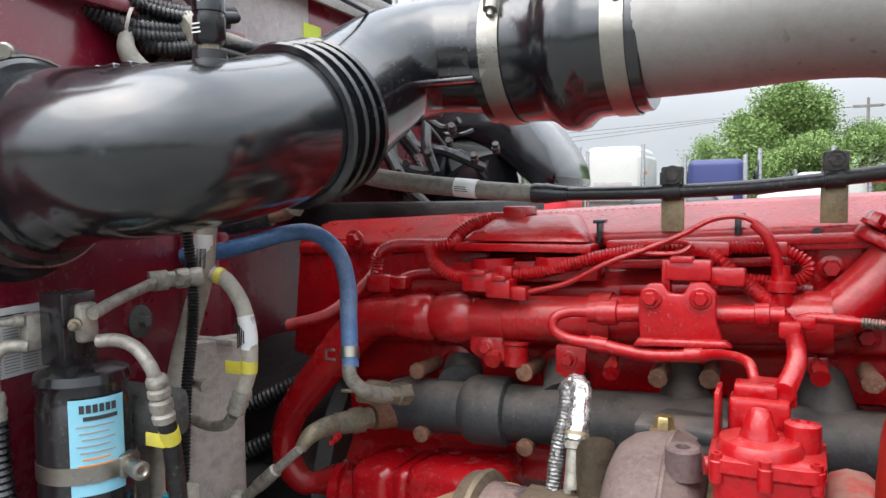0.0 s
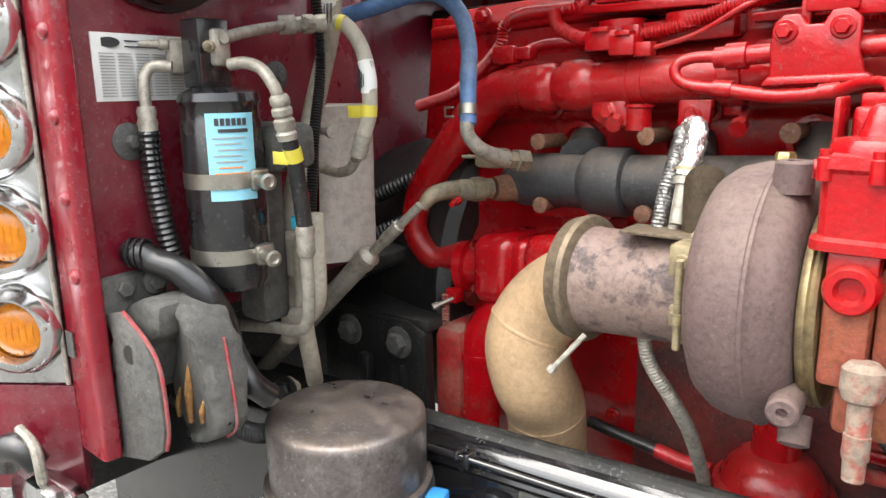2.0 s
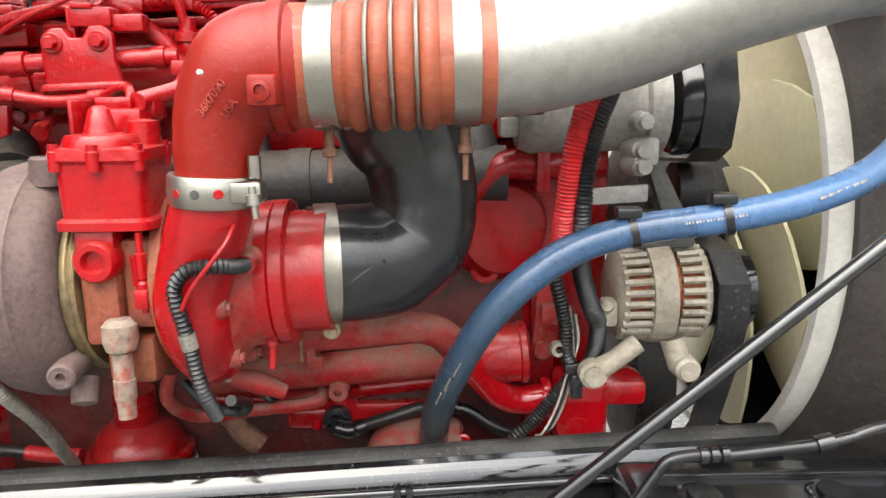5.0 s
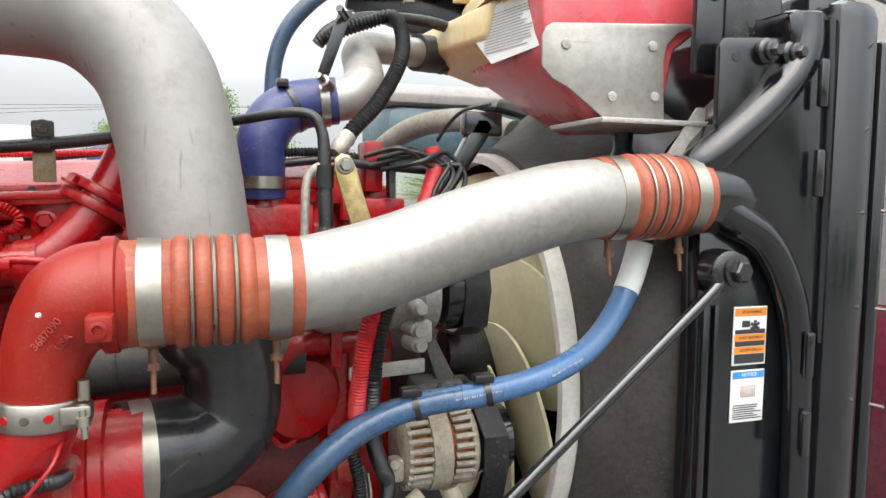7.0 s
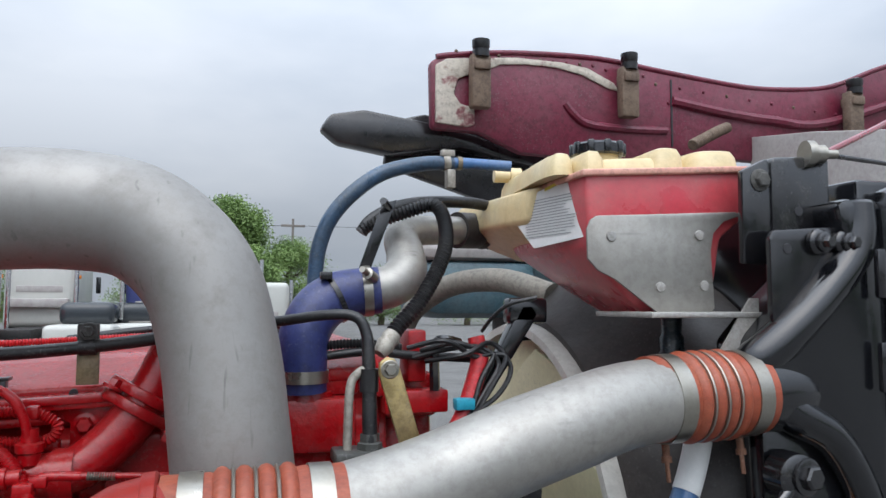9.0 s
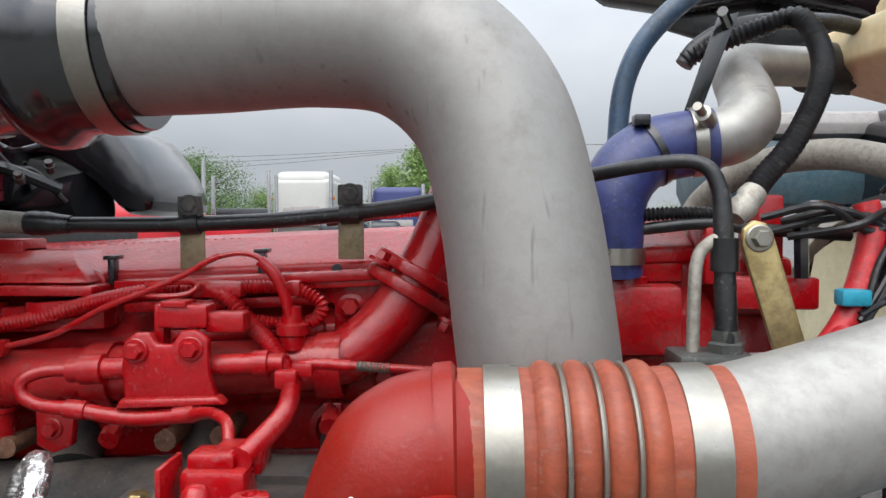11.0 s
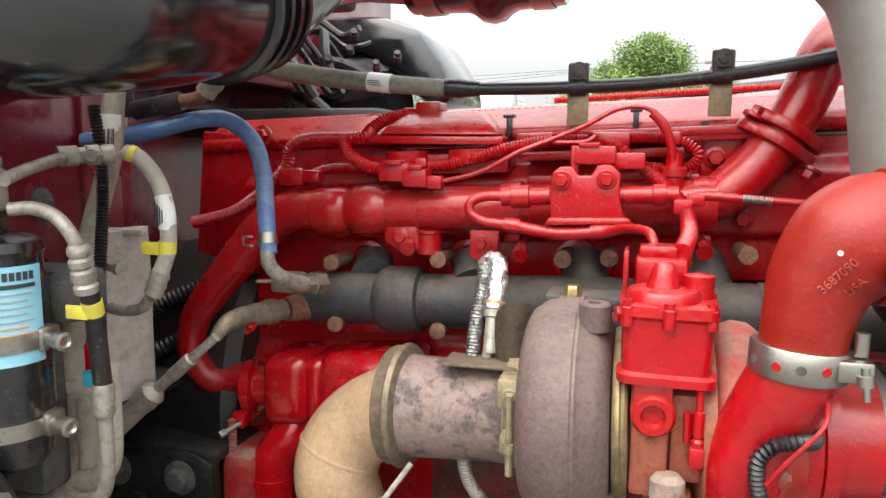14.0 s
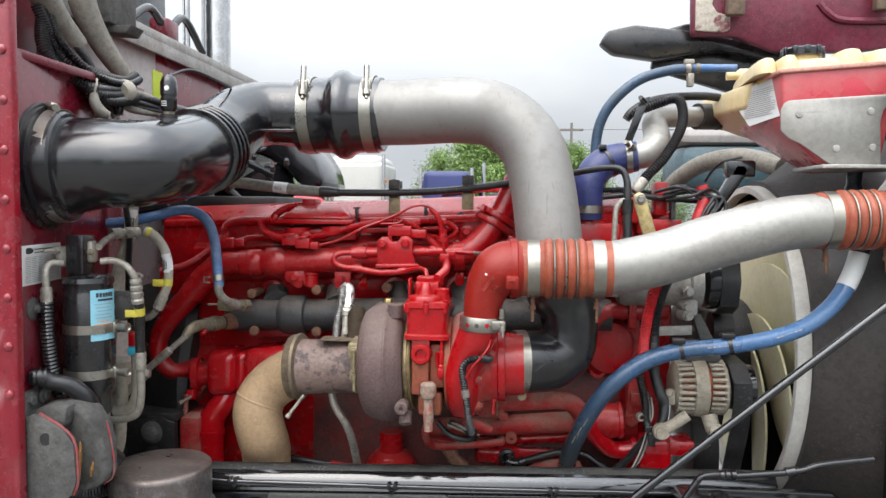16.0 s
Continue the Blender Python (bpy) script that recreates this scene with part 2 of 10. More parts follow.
ALU = mat("dull_cast_aluminium", (0.42, 0.41, 0.39), 0.5, metal=0.5, second=(0.27, 0.26, 0.24), amount=0.7, scale=16, fine=190, bump=0.2, dust=0.4, dust_colour=(0.34, 0.3, 0.25), dust_scale=18, grit=0.35)
ALU_PIPE = mat("brushed_aluminium_pipe", (0.39, 0.375, 0.345), 0.47, metal=0.72, second=(0.31, 0.295, 0.27), amount=0.6, scale=6, fine=70, bump=0.012, rough_var=0.14, dust=0.18, dust_colour=(0.33, 0.3, 0.25), dust_scale=11, edge=0.56, speck=0.1, scratch=(9.0, 60.0, 70.0), grit=0.22)
STAINLESS = mat("stainless_band", (0.37, 0.35, 0.31), 0.3, metal=0.95, second=(0.3, 0.28, 0.23), amount=0.7, scale=20, fine=160, bump=0.05, dust=0.25, dust_colour=(0.24, 0.21, 0.165), dust_scale=25, edge=0.54, grit=0.0)
CHROME = mat("chrome_bezel", (0.66, 0.66, 0.66), 0.14, metal=1.0, second=(0.36, 0.35, 0.34), amount=0.5, scale=20, fine=90, bump=0.03, dust=0.25, dust_colour=(0.24, 0.22, 0.19), dust_scale=30, edge=0.53, speck=0.6, grit=0.0)
ZINC = mat("yellow_zinc_plate", (0.5, 0.38, 0.17), 0.35, metal=0.8, second=(0.4, 0.32, 0.2), amount=0.5, scale=18, fine=120, bump=0.05)
ZINC_TAR = mat("tarnished_yellow_zinc", (0.3, 0.23, 0.12), 0.42, metal=0.7, second=(0.14, 0.1, 0.07), amount=0.8, scale=26, fine=120, bump=0.1, dust=0.3, dust_colour=(0.22, 0.16, 0.11), dust_scale=20)
ZINC_OLIVE = mat("dusty_olive_zinc_clip", (0.3, 0.24, 0.13), 0.5, metal=0.45, second=(0.18, 0.15, 0.1), amount=0.6, scale=30, fine=160, bump=0.1, dust=0.3, dust_colour=DUST, dust_scale=20)
RUST = mat("rusty_bolt_steel", (0.2, 0.09, 0.05), 0.7, second=(0.1, 0.05, 0.035), amount=0.7, scale=40, fine=240, bump=0.4)
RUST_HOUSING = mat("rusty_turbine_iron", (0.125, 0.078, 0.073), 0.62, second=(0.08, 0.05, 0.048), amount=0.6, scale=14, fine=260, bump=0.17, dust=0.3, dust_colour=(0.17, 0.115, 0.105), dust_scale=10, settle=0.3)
RUST_OUTLET = mat("mottled_burnt_outlet", (0.2, 0.135, 0.115), 0.55, second=(0.05, 0.035, 0.036), amount=0.9, band=(0.49, 0.57), scale=30, fine=200, bump=0.25, dust=0.08, dust_colour=(0.26, 0.2, 0.17), dust_scale=7)
ORANGE_IRON = mat("orange_heat_stained_iron", (0.24, 0.07, 0.028), 0.5, second=(0.3, 0.018, 0.013), amount=0.9, scale=12, fine=180, bump=0.25, dust=0.3, dust_colour=(0.3, 0.19, 0.13), dust_scale=12)
RUST_ORANGE = mat("orange_rust_streak", (0.34, 0.17, 0.05), 0.75, second=(0.2, 0.08, 0.03), amount=0.8, scale=40, fine=200, bump=0.4)
TAN_STEEL = mat("dusty_tan_steel", (0.4, 0.375, 0.29), 0.6, second=(0.28, 0.26, 0.2), amount=0.7, scale=12, fine=120, bump=0.15, dust=0.35, dust_colour=(0.34, 0.31, 0.25), dust_scale=9)
TARNISHED = mat("heat_tarnished_clamp", (0.2, 0.15, 0.1), 0.5, metal=0.5, second=(0.11, 0.08, 0.06), amount=0.8, scale=24, fine=180, bump=0.15, dust=0.3, dust_colour=(0.26, 0.2, 0.14), dust_scale=15)
RED_WORN = mat("worn_raised_letter", (0.47, 0.075, 0.055), 0.45, second=(0.36, 0.03, 0.02), amount=0.8, scale=60, fine=260, bump=0.1, speck=0.0)
TANK_SEAM = mat("pale_tank_seam", (0.66, 0.36, 0.27), 0.35, second=(0.6, 0.24, 0.2), amount=0.6, scale=9, fine=80, bump=0.04)
HINGE = mat("rust_brown_hinge_steel", (0.17, 0.115, 0.075), 0.6, second=(0.09, 0.06, 0.045), amount=0.8, scale=18, fine=150, bump=0.2, dust=0.3, dust_colour=(0.27, 0.21, 0.16), dust_scale=14)
CHALK = mat("chalky_red_fitting", (0.27, 0.2, 0.155), 0.75, second=(0.3, 0.05, 0.035), amount=0.9, scale=60, band=(0.5, 0.62), fine=160, bump=0.3, dust=0.5, dust_colour=(0.33, 0.28, 0.22), dust_scale=50)
BEIGE = mat("beige_ceramic_coated_pipe", (0.5, 0.34, 0.2), 0.42, second=(0.36, 0.23, 0.13), amount=0.75, scale=10, fine=200, bump=0.08, dust=0.3, dust_colour=(0.26, 0.19, 0.13), dust_scale=18, edge=0.54, scratch=(30.0, 30.0, 12.0), grit=0.3)
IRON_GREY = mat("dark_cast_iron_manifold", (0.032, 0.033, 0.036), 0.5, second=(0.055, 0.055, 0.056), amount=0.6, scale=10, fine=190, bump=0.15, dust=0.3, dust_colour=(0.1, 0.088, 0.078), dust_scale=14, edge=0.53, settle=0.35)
ORANGE_HOSE = mat("orange_silicone_hose", (0.33, 0.07, 0.03), 0.42, second=(0.21, 0.04, 0.02), amount=0.9, scale=22, fine=240, bump=0.1, dust=0.2, dust_colour=(0.4, 0.24, 0.16), dust_scale=18, edge=0.55, stretch=(0.5, 1, 1), grit=0.3)
BLUE_HOSE = mat("blue_silicone_hose", (0.065, 0.165, 0.36), 0.3, second=(0.04, 0.1, 0.24), amount=0.5, scale=12, fine=170, bump=0.1, dust=0.45, dust_colour=(0.24, 0.25, 0.26), dust_scale=10)
BLUE_LIGHT = mat("light_blue_coolant_hose", (0.065, 0.15, 0.3), 0.25, second=(0.045, 0.105, 0.22), amount=0.4, scale=8, fine=260, bump=0.08, dust=0.15, dust_colour=(0.2, 0.22, 0.22), dust_scale=9, grit=0.25)
BLUE_OLD = mat("weathered_blue_hose", (0.03, 0.055, 0.075), 0.2, second=(0.014, 0.02, 0.022), amount=0.85, scale=14, band=(0.4, 0.6), fine=230, bump=0.14, dust=0.35, coat=0.35, dust_colour=(0.12, 0.13, 0.125), dust_scale=22, edge=0.57, speck=0.6)
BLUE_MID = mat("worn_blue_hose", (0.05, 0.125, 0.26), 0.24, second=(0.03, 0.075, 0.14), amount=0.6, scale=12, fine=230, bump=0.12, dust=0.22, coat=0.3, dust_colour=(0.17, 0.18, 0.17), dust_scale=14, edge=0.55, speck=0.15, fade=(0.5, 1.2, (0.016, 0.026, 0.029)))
BLUE_VENT = mat("faded_steel_blue_hose", (0.04, 0.085, 0.15), 0.3, second=(0.03, 0.05, 0.075), amount=0.7, scale=14, band=(0.42, 0.6), fine=230, bump=0.14, dust=0.3, coat=0.2, dust_colour=(0.14, 0.15, 0.15), dust_scale=18, edge=0.55, speck=0.3)
BLUE_BOOT = mat("dark_blue_silicone_elbow", (0.026, 0.036, 0.135), 0.35, second=(0.04, 0.05, 0.17), amount=0.4, scale=12, fine=130, bump=0.08, dust=0.16, dust_colour=(0.2, 0.2, 0.28), dust_scale=10)
GREY_HOSE = mat("dusty_grey_hose", (0.2, 0.185, 0.155), 0.62, second=(0.28, 0.255, 0.21), amount=0.7, scale=16, fine=150, bump=0.2, dust=0.45, dust_colour=(0.27, 0.245, 0.21), dust_scale=10)
GREY_LINE = mat("grimy_aluminium_line", (0.44, 0.41, 0.355), 0.48, metal=0.6, second=(0.22, 0.2, 0.17), amount=0.7, scale=18, fine=170, bump=0.15, dust=0.35, dust_colour=(0.3, 0.27, 0.23), dust_scale=16)
GREY_PLATE = mat("dusty_grey_bracket", (0.085, 0.083, 0.078), 0.72, second=(0.05, 0.049, 0.047), amount=0.7, scale=16, fine=120, bump=0.35, dust=0.35, dust_colour=(0.15, 0.145, 0.13), dust_scale=9)
CARD = mat("grey_insulating_sleeve", (0.46, 0.41, 0.37), 0.8, second=(0.36, 0.32, 0.28), amount=0.6, scale=15, fine=90, bump=0.4, dust=0.3, dust_colour=(0.23, 0.2, 0.17), dust_scale=9, grit=0.3)
WHITE_LABEL = mat("white_printed_label", (0.72, 0.72, 0.7), 0.5, second=(0.6, 0.59, 0.56), amount=0.4, scale=20, fine=120, bump=0.03, speck=0.0, grit=0.0)
CYAN_LABEL = mat("pale_blue_label", (0.2, 0.5, 0.62), 0.4, second=(0.3, 0.56, 0.65), amount=0.5, scale=14, fine=90, bump=0.03, speck=0.0, grit=0.0)
ORANGE_LABEL = mat("orange_label_band", (0.75, 0.24, 0.03), 0.45, amount=0.2, bump=0.0, speck=0.0, grit=0.0)
BLUE_LABEL = mat("blue_label_band", (0.03, 0.25, 0.6), 0.45, amount=0.2, bump=0.0, speck=0.0, grit=0.0)
YELLOW = mat("yellow_tape", (0.62, 0.52, 0.05), 0.45, second=(0.5, 0.44, 0.12), amount=0.5, scale=60, fine=150, bump=0.05, grit=0.0)
LIME = mat("lime_yellow_sticker", (0.5, 0.62, 0.03), 0.5, amount=0.3, bump=0.0, speck=0.0, grit=0.0)
INK = mat("black_print", (0.03, 0.03, 0.033), 0.6, amount=0.2, bump=0.0, speck=0.0, grit=0.0)
INK_GREY = mat("grey_print", (0.3, 0.3, 0.3), 0.6, amount=0.2, bump=0.0, speck=0.0, grit=0.0)
FOIL = mat("silver_foil_sleeve", (0.74, 0.73, 0.71), 0.26, metal=0.9, second=(0.55, 0.53, 0.5), amount=0.5, scale=50, fine=110, bump=0.9, speck=0.0, grit=0.0)
FOIL_DULL = mat("dull_foil_sleeve", (0.3, 0.295, 0.285), 0.38, metal=0.8, second=(0.16, 0.155, 0.15), amount=0.8, scale=60, fine=130, bump=0.9, speck=0.0)
POD_TEAL = mat("dusty_teal_lamp_housing", (0.06, 0.13, 0.16), 0.3, second=(0.03, 0.07, 0.09), amount=0.6, scale=6, fine=60, bump=0.03, dust=0.3, dust_colour=(0.25, 0.27, 0.27), dust_scale=6)
WORN_EDGE = mat("worn_dusty_red_edge", (0.3, 0.03, 0.035), 0.6, second=(0.16, 0.07, 0.06), amount=0.8, scale=40, fine=160, bump=0.2, dust=0.5, dust_colour=(0.25, 0.18, 0.17), dust_scale=40)
HOOD_PRIMER = mat("chipped_cream_primer", (0.55, 0.5, 0.42), 0.6, second=(0.2, 0.03, 0.05), amount=0.9, band=(0.55, 0.62), scale=14, fine=90, bump=0.1, dust=0.3, dust_colour=(0.3, 0.24, 0.18), dust_scale=9)
FAN_CREAM = mat("cream_nylon_fan", (0.66, 0.62, 0.4), 0.45, second=(0.56, 0.52, 0.3), amount=0.5, scale=5, fine=90, bump=0.05, dust=0.12, dust_colour=(0.34, 0.3, 0.2), dust_scale=5, grit=0.1)
RING_GREY = mat("pale_grey_ring", (0.6, 0.58, 0.53), 0.5, second=(0.44, 0.42, 0.37), amount=0.6, scale=12, fine=120, bump=0.1, dust=0.2, dust_colour=(0.32, 0.29, 0.24), dust_scale=9, grit=0.15)
BROWN_RUB = mat("dusty_brown_rubber", (0.03, 0.025, 0.023), 0.45, second=(0.06, 0.05, 0.045), amount=0.6, scale=8, fine=110, bump=0.15, dust=0.35, dust_colour=(0.07, 0.056, 0.05), dust_scale=5)
COPPER = mat("copper_windings", (0.42, 0.12, 0.05), 0.4, metal=0.6, amount=0.6, scale=90, fine=300, bump=0.5)
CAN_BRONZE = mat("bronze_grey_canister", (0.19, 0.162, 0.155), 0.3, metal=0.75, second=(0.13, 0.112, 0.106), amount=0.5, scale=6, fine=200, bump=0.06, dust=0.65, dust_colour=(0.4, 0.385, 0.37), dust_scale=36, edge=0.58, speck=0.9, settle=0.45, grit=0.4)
TANK_CREAM = mat("yellowed_tank_plastic", (0.66, 0.54, 0.31), 0.35, second=(0.6, 0.43, 0.2), amount=0.7, scale=11, fine=70, bump=0.06, speck=0.15, grit=0.15)
TANK_RED = mat("coolant_red_tank_plastic", (0.54, 0.045, 0.065), 0.24, second=(0.5, 0.12, 0.12), amount=0.7, scale=9, fine=70, bump=0.05, coat=0.2, speck=0.2, dust=0.2, dust_colour=(0.5, 0.25, 0.22), dust_scale=12, edge=0.52, grit=0.15)
RED_HOSE = mat("red_corrugated_loom", (0.55, 0.02, 0.025), 0.4, second=(0.4, 0.015, 0.02), amount=0.5, scale=20, fine=150, bump=0.1)
BARE_GREY = mat("grey_primer_panel", (0.42, 0.4, 0.38), 0.5, second=(0.3, 0.26, 0.25), amount=0.7, scale=4, fine=80, bump=0.08, dust=0.25, dust_colour=(0.24, 0.2, 0.18), dust_scale=6, grit=0.25)
AMBER = mat("amber_lens", (0.62, 0.2, 0.004), 0.15, second=(0.45, 0.11, 0.004), amount=0.8, scale=30, fine=160, bump=0.15, coat=0.4, speck=0.15, grit=0.1)
TEAL = mat("teal_plastic", (0.02, 0.3, 0.42), 0.4, amount=0.3)
BRASS = mat("dull_brass_fitting", (0.28, 0.23, 0.15), 0.5, metal=0.55, second=(0.18, 0.16, 0.13), amount=0.8, scale=40, fine=190, bump=0.2, dust=0.5, dust_colour=(0.22, 0.2, 0.17), dust_scale=26)
WINDOW = mat("dark_vehicle_glass", (0.03, 0.035, 0.04), 0.08, amount=0.2, bump=0.0, speck=0.0, grit=0.0)
TRUCK_WHITE = mat("white_truck_paint", (0.5, 0.5, 0.46), 0.4, second=(0.42, 0.42, 0.39), amount=0.3, scale=1.2, fine=12, bump=0.0, speck=0.0, grit=0.0)
TRUCK_BLUE = mat("navy_truck_paint", (0.028, 0.038, 0.14), 0.4, amount=0.3, scale=1.2, fine=12, bump=0.0, speck=0.0, grit=0.0)
TRUCK_RED = mat("red_truck_paint", (0.55, 0.02, 0.03), 0.35, amount=0.3, scale=1.2, fine=12, bump=0.0, speck=0.0, grit=0.0)
GRAVEL = mat("gravel_yard", (0.11, 0.108, 0.103), 0.9, second=(0.05, 0.049, 0.047), amount=0.9, scale=0.7, fine=45, bump=0.9, dust=0.75, dust_colour=(0.3, 0.29, 0.27), dust_scale=42, edge=0.53, speck=0.0, grit=0.0)
LEAF = mat("green_leaves", (0.2, 0.3, 0.085), 0.55, second=(0.08, 0.14, 0.035), amount=0.9, scale=0.8, fine=5, bump=0.0, speck=0.0, grit=0.0)
LEAF_DARK = mat("dark_green_leaves", (0.11, 0.19, 0.045), 0.6, second=(0.035, 0.08, 0.018), amount=0.9, scale=0.8, fine=5, bump=0.0, speck=0.0, grit=0.0)
BARK = mat("bark", (0.1, 0.075, 0.055), 0.9, amount=0.6, scale=4, fine=20, bump=0.6, speck=0.0, grit=0.0)
POLE_GREY = mat("weathered_pole", (0.2, 0.18, 0.16), 0.8, amount=0.5, scale=3, fine=20, bump=0.2, speck=0.0, grit=0.0)

for m, level in ((RED, 0.4), (RED_CAST, 0.35), (RED_DUSTY, 0.3), (BLACK_GLOSS, 0.8), (BLACK_PLASTIC, 0.55), (BLACK_RUB, 0.4), (RAIL_BLACK, 0.8)):
    m.node_tree.nodes["Principled BSDF"].inputs["Specular IOR Level"].default_value = level

# ---- shape helpers ----
def thing(name, label, category, group="", kind="", at=(0, 0, 0)):
    ob = new(name)
    ob.empty_display_size = 0.05
    ob.location = at
    return tagged(ob, label, category, group, kind)


def sharpen(bm, degrees=38):
    limit = radians(degrees)
    for f in bm.faces:
        f.smooth = True
    for e in bm.edges:
        if len(e.link_faces) == 2:
            e.smooth = e.calc_face_angle(0.0) < limit


def base_of(ob):
    """Where a thing's Empty stands; meshes are all given in the place's own coordinates."""
    return Matrix.Translation(ob.location) if ob.data is None else Matrix.Identity(4)


def part(name, bm, material, parent=None, label="", degrees=38):
    """Links a bmesh, given in the place's own coordinates, as one mesh object under a thing or a part."""
    bmesh.ops.recalc_face_normals(bm, faces=bm.faces[:])
    sharpen(bm, degrees)
    me = bpy.data.meshes.new(name)
    bm.to_mesh(me)
    bm.free()
    me.materials.append(material)
    ob = new(name, me)
    if parent:
        ob.parent = parent
        ob.matrix_parent_inverse = base_of(parent).inverted()
    if label:
        ob["label"] = label
    return ob


def whole(name, bm, material, label, category, group="", kind="", degrees=38):
    return tagged(part(name, bm, material, None, "", degrees), label, category, group, kind)


def join(*bms):
    """All the given meshes in the first of them."""
    out = bms[0]
    for b in bms[1:]:
        me = bpy.data.meshes.new("join")
        b.to_mesh(me)
        out.from_mesh(me)
        bpy.data.meshes.remove(me)
        b.free()
    return out


def moved(bm, m):
    bmesh.ops.transform(bm, matrix=m, verts=bm.verts[:])
    return bm


def spline(points, steps=6):
    """Points of three or four numbers (x, y, z, radius), made smooth and dense."""
    p = np.array(points, float)
    if len(p) == 2:
        return [p[0] + (p[1] - p[0]) * i / steps for i in range(steps + 1)]
    q = np.vstack([2 * p[0] - p[1], p, 2 * p[-1] - p[-2]])
    out = []
    for i in range(1, len(q) - 2):
        a, b, c, d = q[i - 1], q[i], q[i + 1], q[i + 2]
        for k in range(steps):
            t = k / steps
            v = 0.5 * (2 * b + (c - a) * t + (2 * a - 5 * b + 4 * c - d) * t * t + (3 * b - a - 3 * c + d) * t ** 3)
            if len(v) > 3:
                v[3] = b[3] + (c[3] - b[3]) * t
            out.append(v)
    out.append(p[-1])
    return out


def tube(points, radius=None, segs=20, steps=6, cap=True, ribs=None, smooth=True, squash=None):
    """A round tube along points. ribs=(pitch, depth) makes corrugated loom of it."""
    pts = [tuple(p) + ((radius,) if len(p) == 3 else ()) for p in points]
    path = spline(pts, steps) if smooth else [np.array(p, float) for p in pts]
    if ribs:
        pos = np.array(path)
        run = np.concatenate([[0], np.cumsum(np.linalg.norm(np.diff(pos[:, :3], axis=0), axis=1))])
        n = max(8, int(run[-1] / ribs[0] * 4))
        at = np.linspace(0, run[-1], n + 1)
        dense = np.array([np.interp(at, run, pos[:, k]) for k in range(4)]).T
        dense[:, 3] += ribs[1] * np.array([(-1, 0, 1, 0)[i % 4] for i in range(n + 1)])
        path = list(dense)
    bm = bmesh.new()
    rings = []
    pos = [Vector(p[:3]) for p in path]
    tangents = []
    for i in range(len(pos)):
        a, b = pos[max(0, i - 1)], pos[min(len(pos) - 1, i + 1)]
        tangents.append((b - a).normalized())
    up = Vector((0, 0, 1)) if abs(tangents[0].z) < 0.9 else Vector((0, 1, 0))
    side = tangents[0].cross(up).normalized()
    for i, p in enumerate(pos):
        t = tangents[i]
        side = (side - t * side.dot(t)).normalized()
        other = t.cross(side)
        r = path[i][3]
        ring = []
        for k in range(segs):
            a = 2 * math.pi * k / segs
            u, v = math.cos(a), math.sin(a)
            if squash:
                u *= squash
            ring.append(bm.verts.new(p + side * (r * u) + other * (r * v)))
        rings.append(ring)
    for a, b in zip(rings, rings[1:]):
        for k in range(segs):
            bm.faces.new((a[k], a[(k + 1) % segs], b[(k + 1) % segs], b[k]))
    if cap:
        bm.faces.new(rings[0][::-1])
        bm.faces.new(rings[-1])
    return bm


def basis(origin, axis, up=(0, 0, 1)):
    z = Vector(axis).normalized()
    u = Vector(up)
    if abs(z.dot(u)) > 0.97:
        u = Vector((0, 1, 0))
    x = u.cross(z).normalized()
    y = z.cross(x)
    m = Matrix((x, y, z)).transposed().to_4x4()
    m.translation = origin
    return m


def lathe(origin, axis, profile, segs=32, closed=False, up=(0, 0, 1)):
    """A turned shape: profile is rows of (distance along the axis, radius)."""
    bm = bmesh.new()
    m = basis(origin, axis, up)
    rings = []
    for s, r in profile:
        if r < 1e-5:
            rings.append([bm.verts.new(m @ Vector((0, 0, s)))])
        else:
            rings.append([bm.verts.new(m @ Vector((r * math.cos(2 * math.pi * k / segs), r * math.sin(2 * math.pi * k / segs), s))) for k in range(segs)])
    pairs = list(zip(rings, rings[1:])) + ([(rings[-1], rings[0])] if closed else [])
    for a, b in pairs:
        for k in range(segs):
            j = (k + 1) % segs
            if len(a) == 1 and len(b) > 1:
                bm.faces.new((a[0], b[k], b[j]))
            elif len(b) == 1 and len(a) > 1:
                bm.faces.new((a[k], a[j], b[0]))
            elif len(a) > 1:
                bm.faces.new((a[k], a[j], b[j], b[k]))
    if not closed:
        for ring in (rings[0], rings[-1]):
            if len(ring) > 1:
                bm.faces.new(ring)
    return bm


def block(lo, hi, bevel=0.004, segs=2, m=None):
    """A box between two corners with rounded edges."""
    bm = bmesh.new()
    bmesh.ops.create_cube(bm, size=1.0)
    lo, hi = Vector(lo), Vector(hi)
    size, mid = hi - lo, (hi + lo) / 2
    bmesh.ops.scale(bm, vec=size, verts=bm.verts[:])
    b = min(bevel, 0.45 * min(abs(v) for v in size))
    if b > 0:
        bmesh.ops.bevel(bm, geom=bm.edges[:], offset=b, segments=segs, profile=0.5, affect="EDGES")
    bmesh.ops.translate(bm, vec=mid, verts=bm.verts[:])
    return moved(bm, m) if m else bm


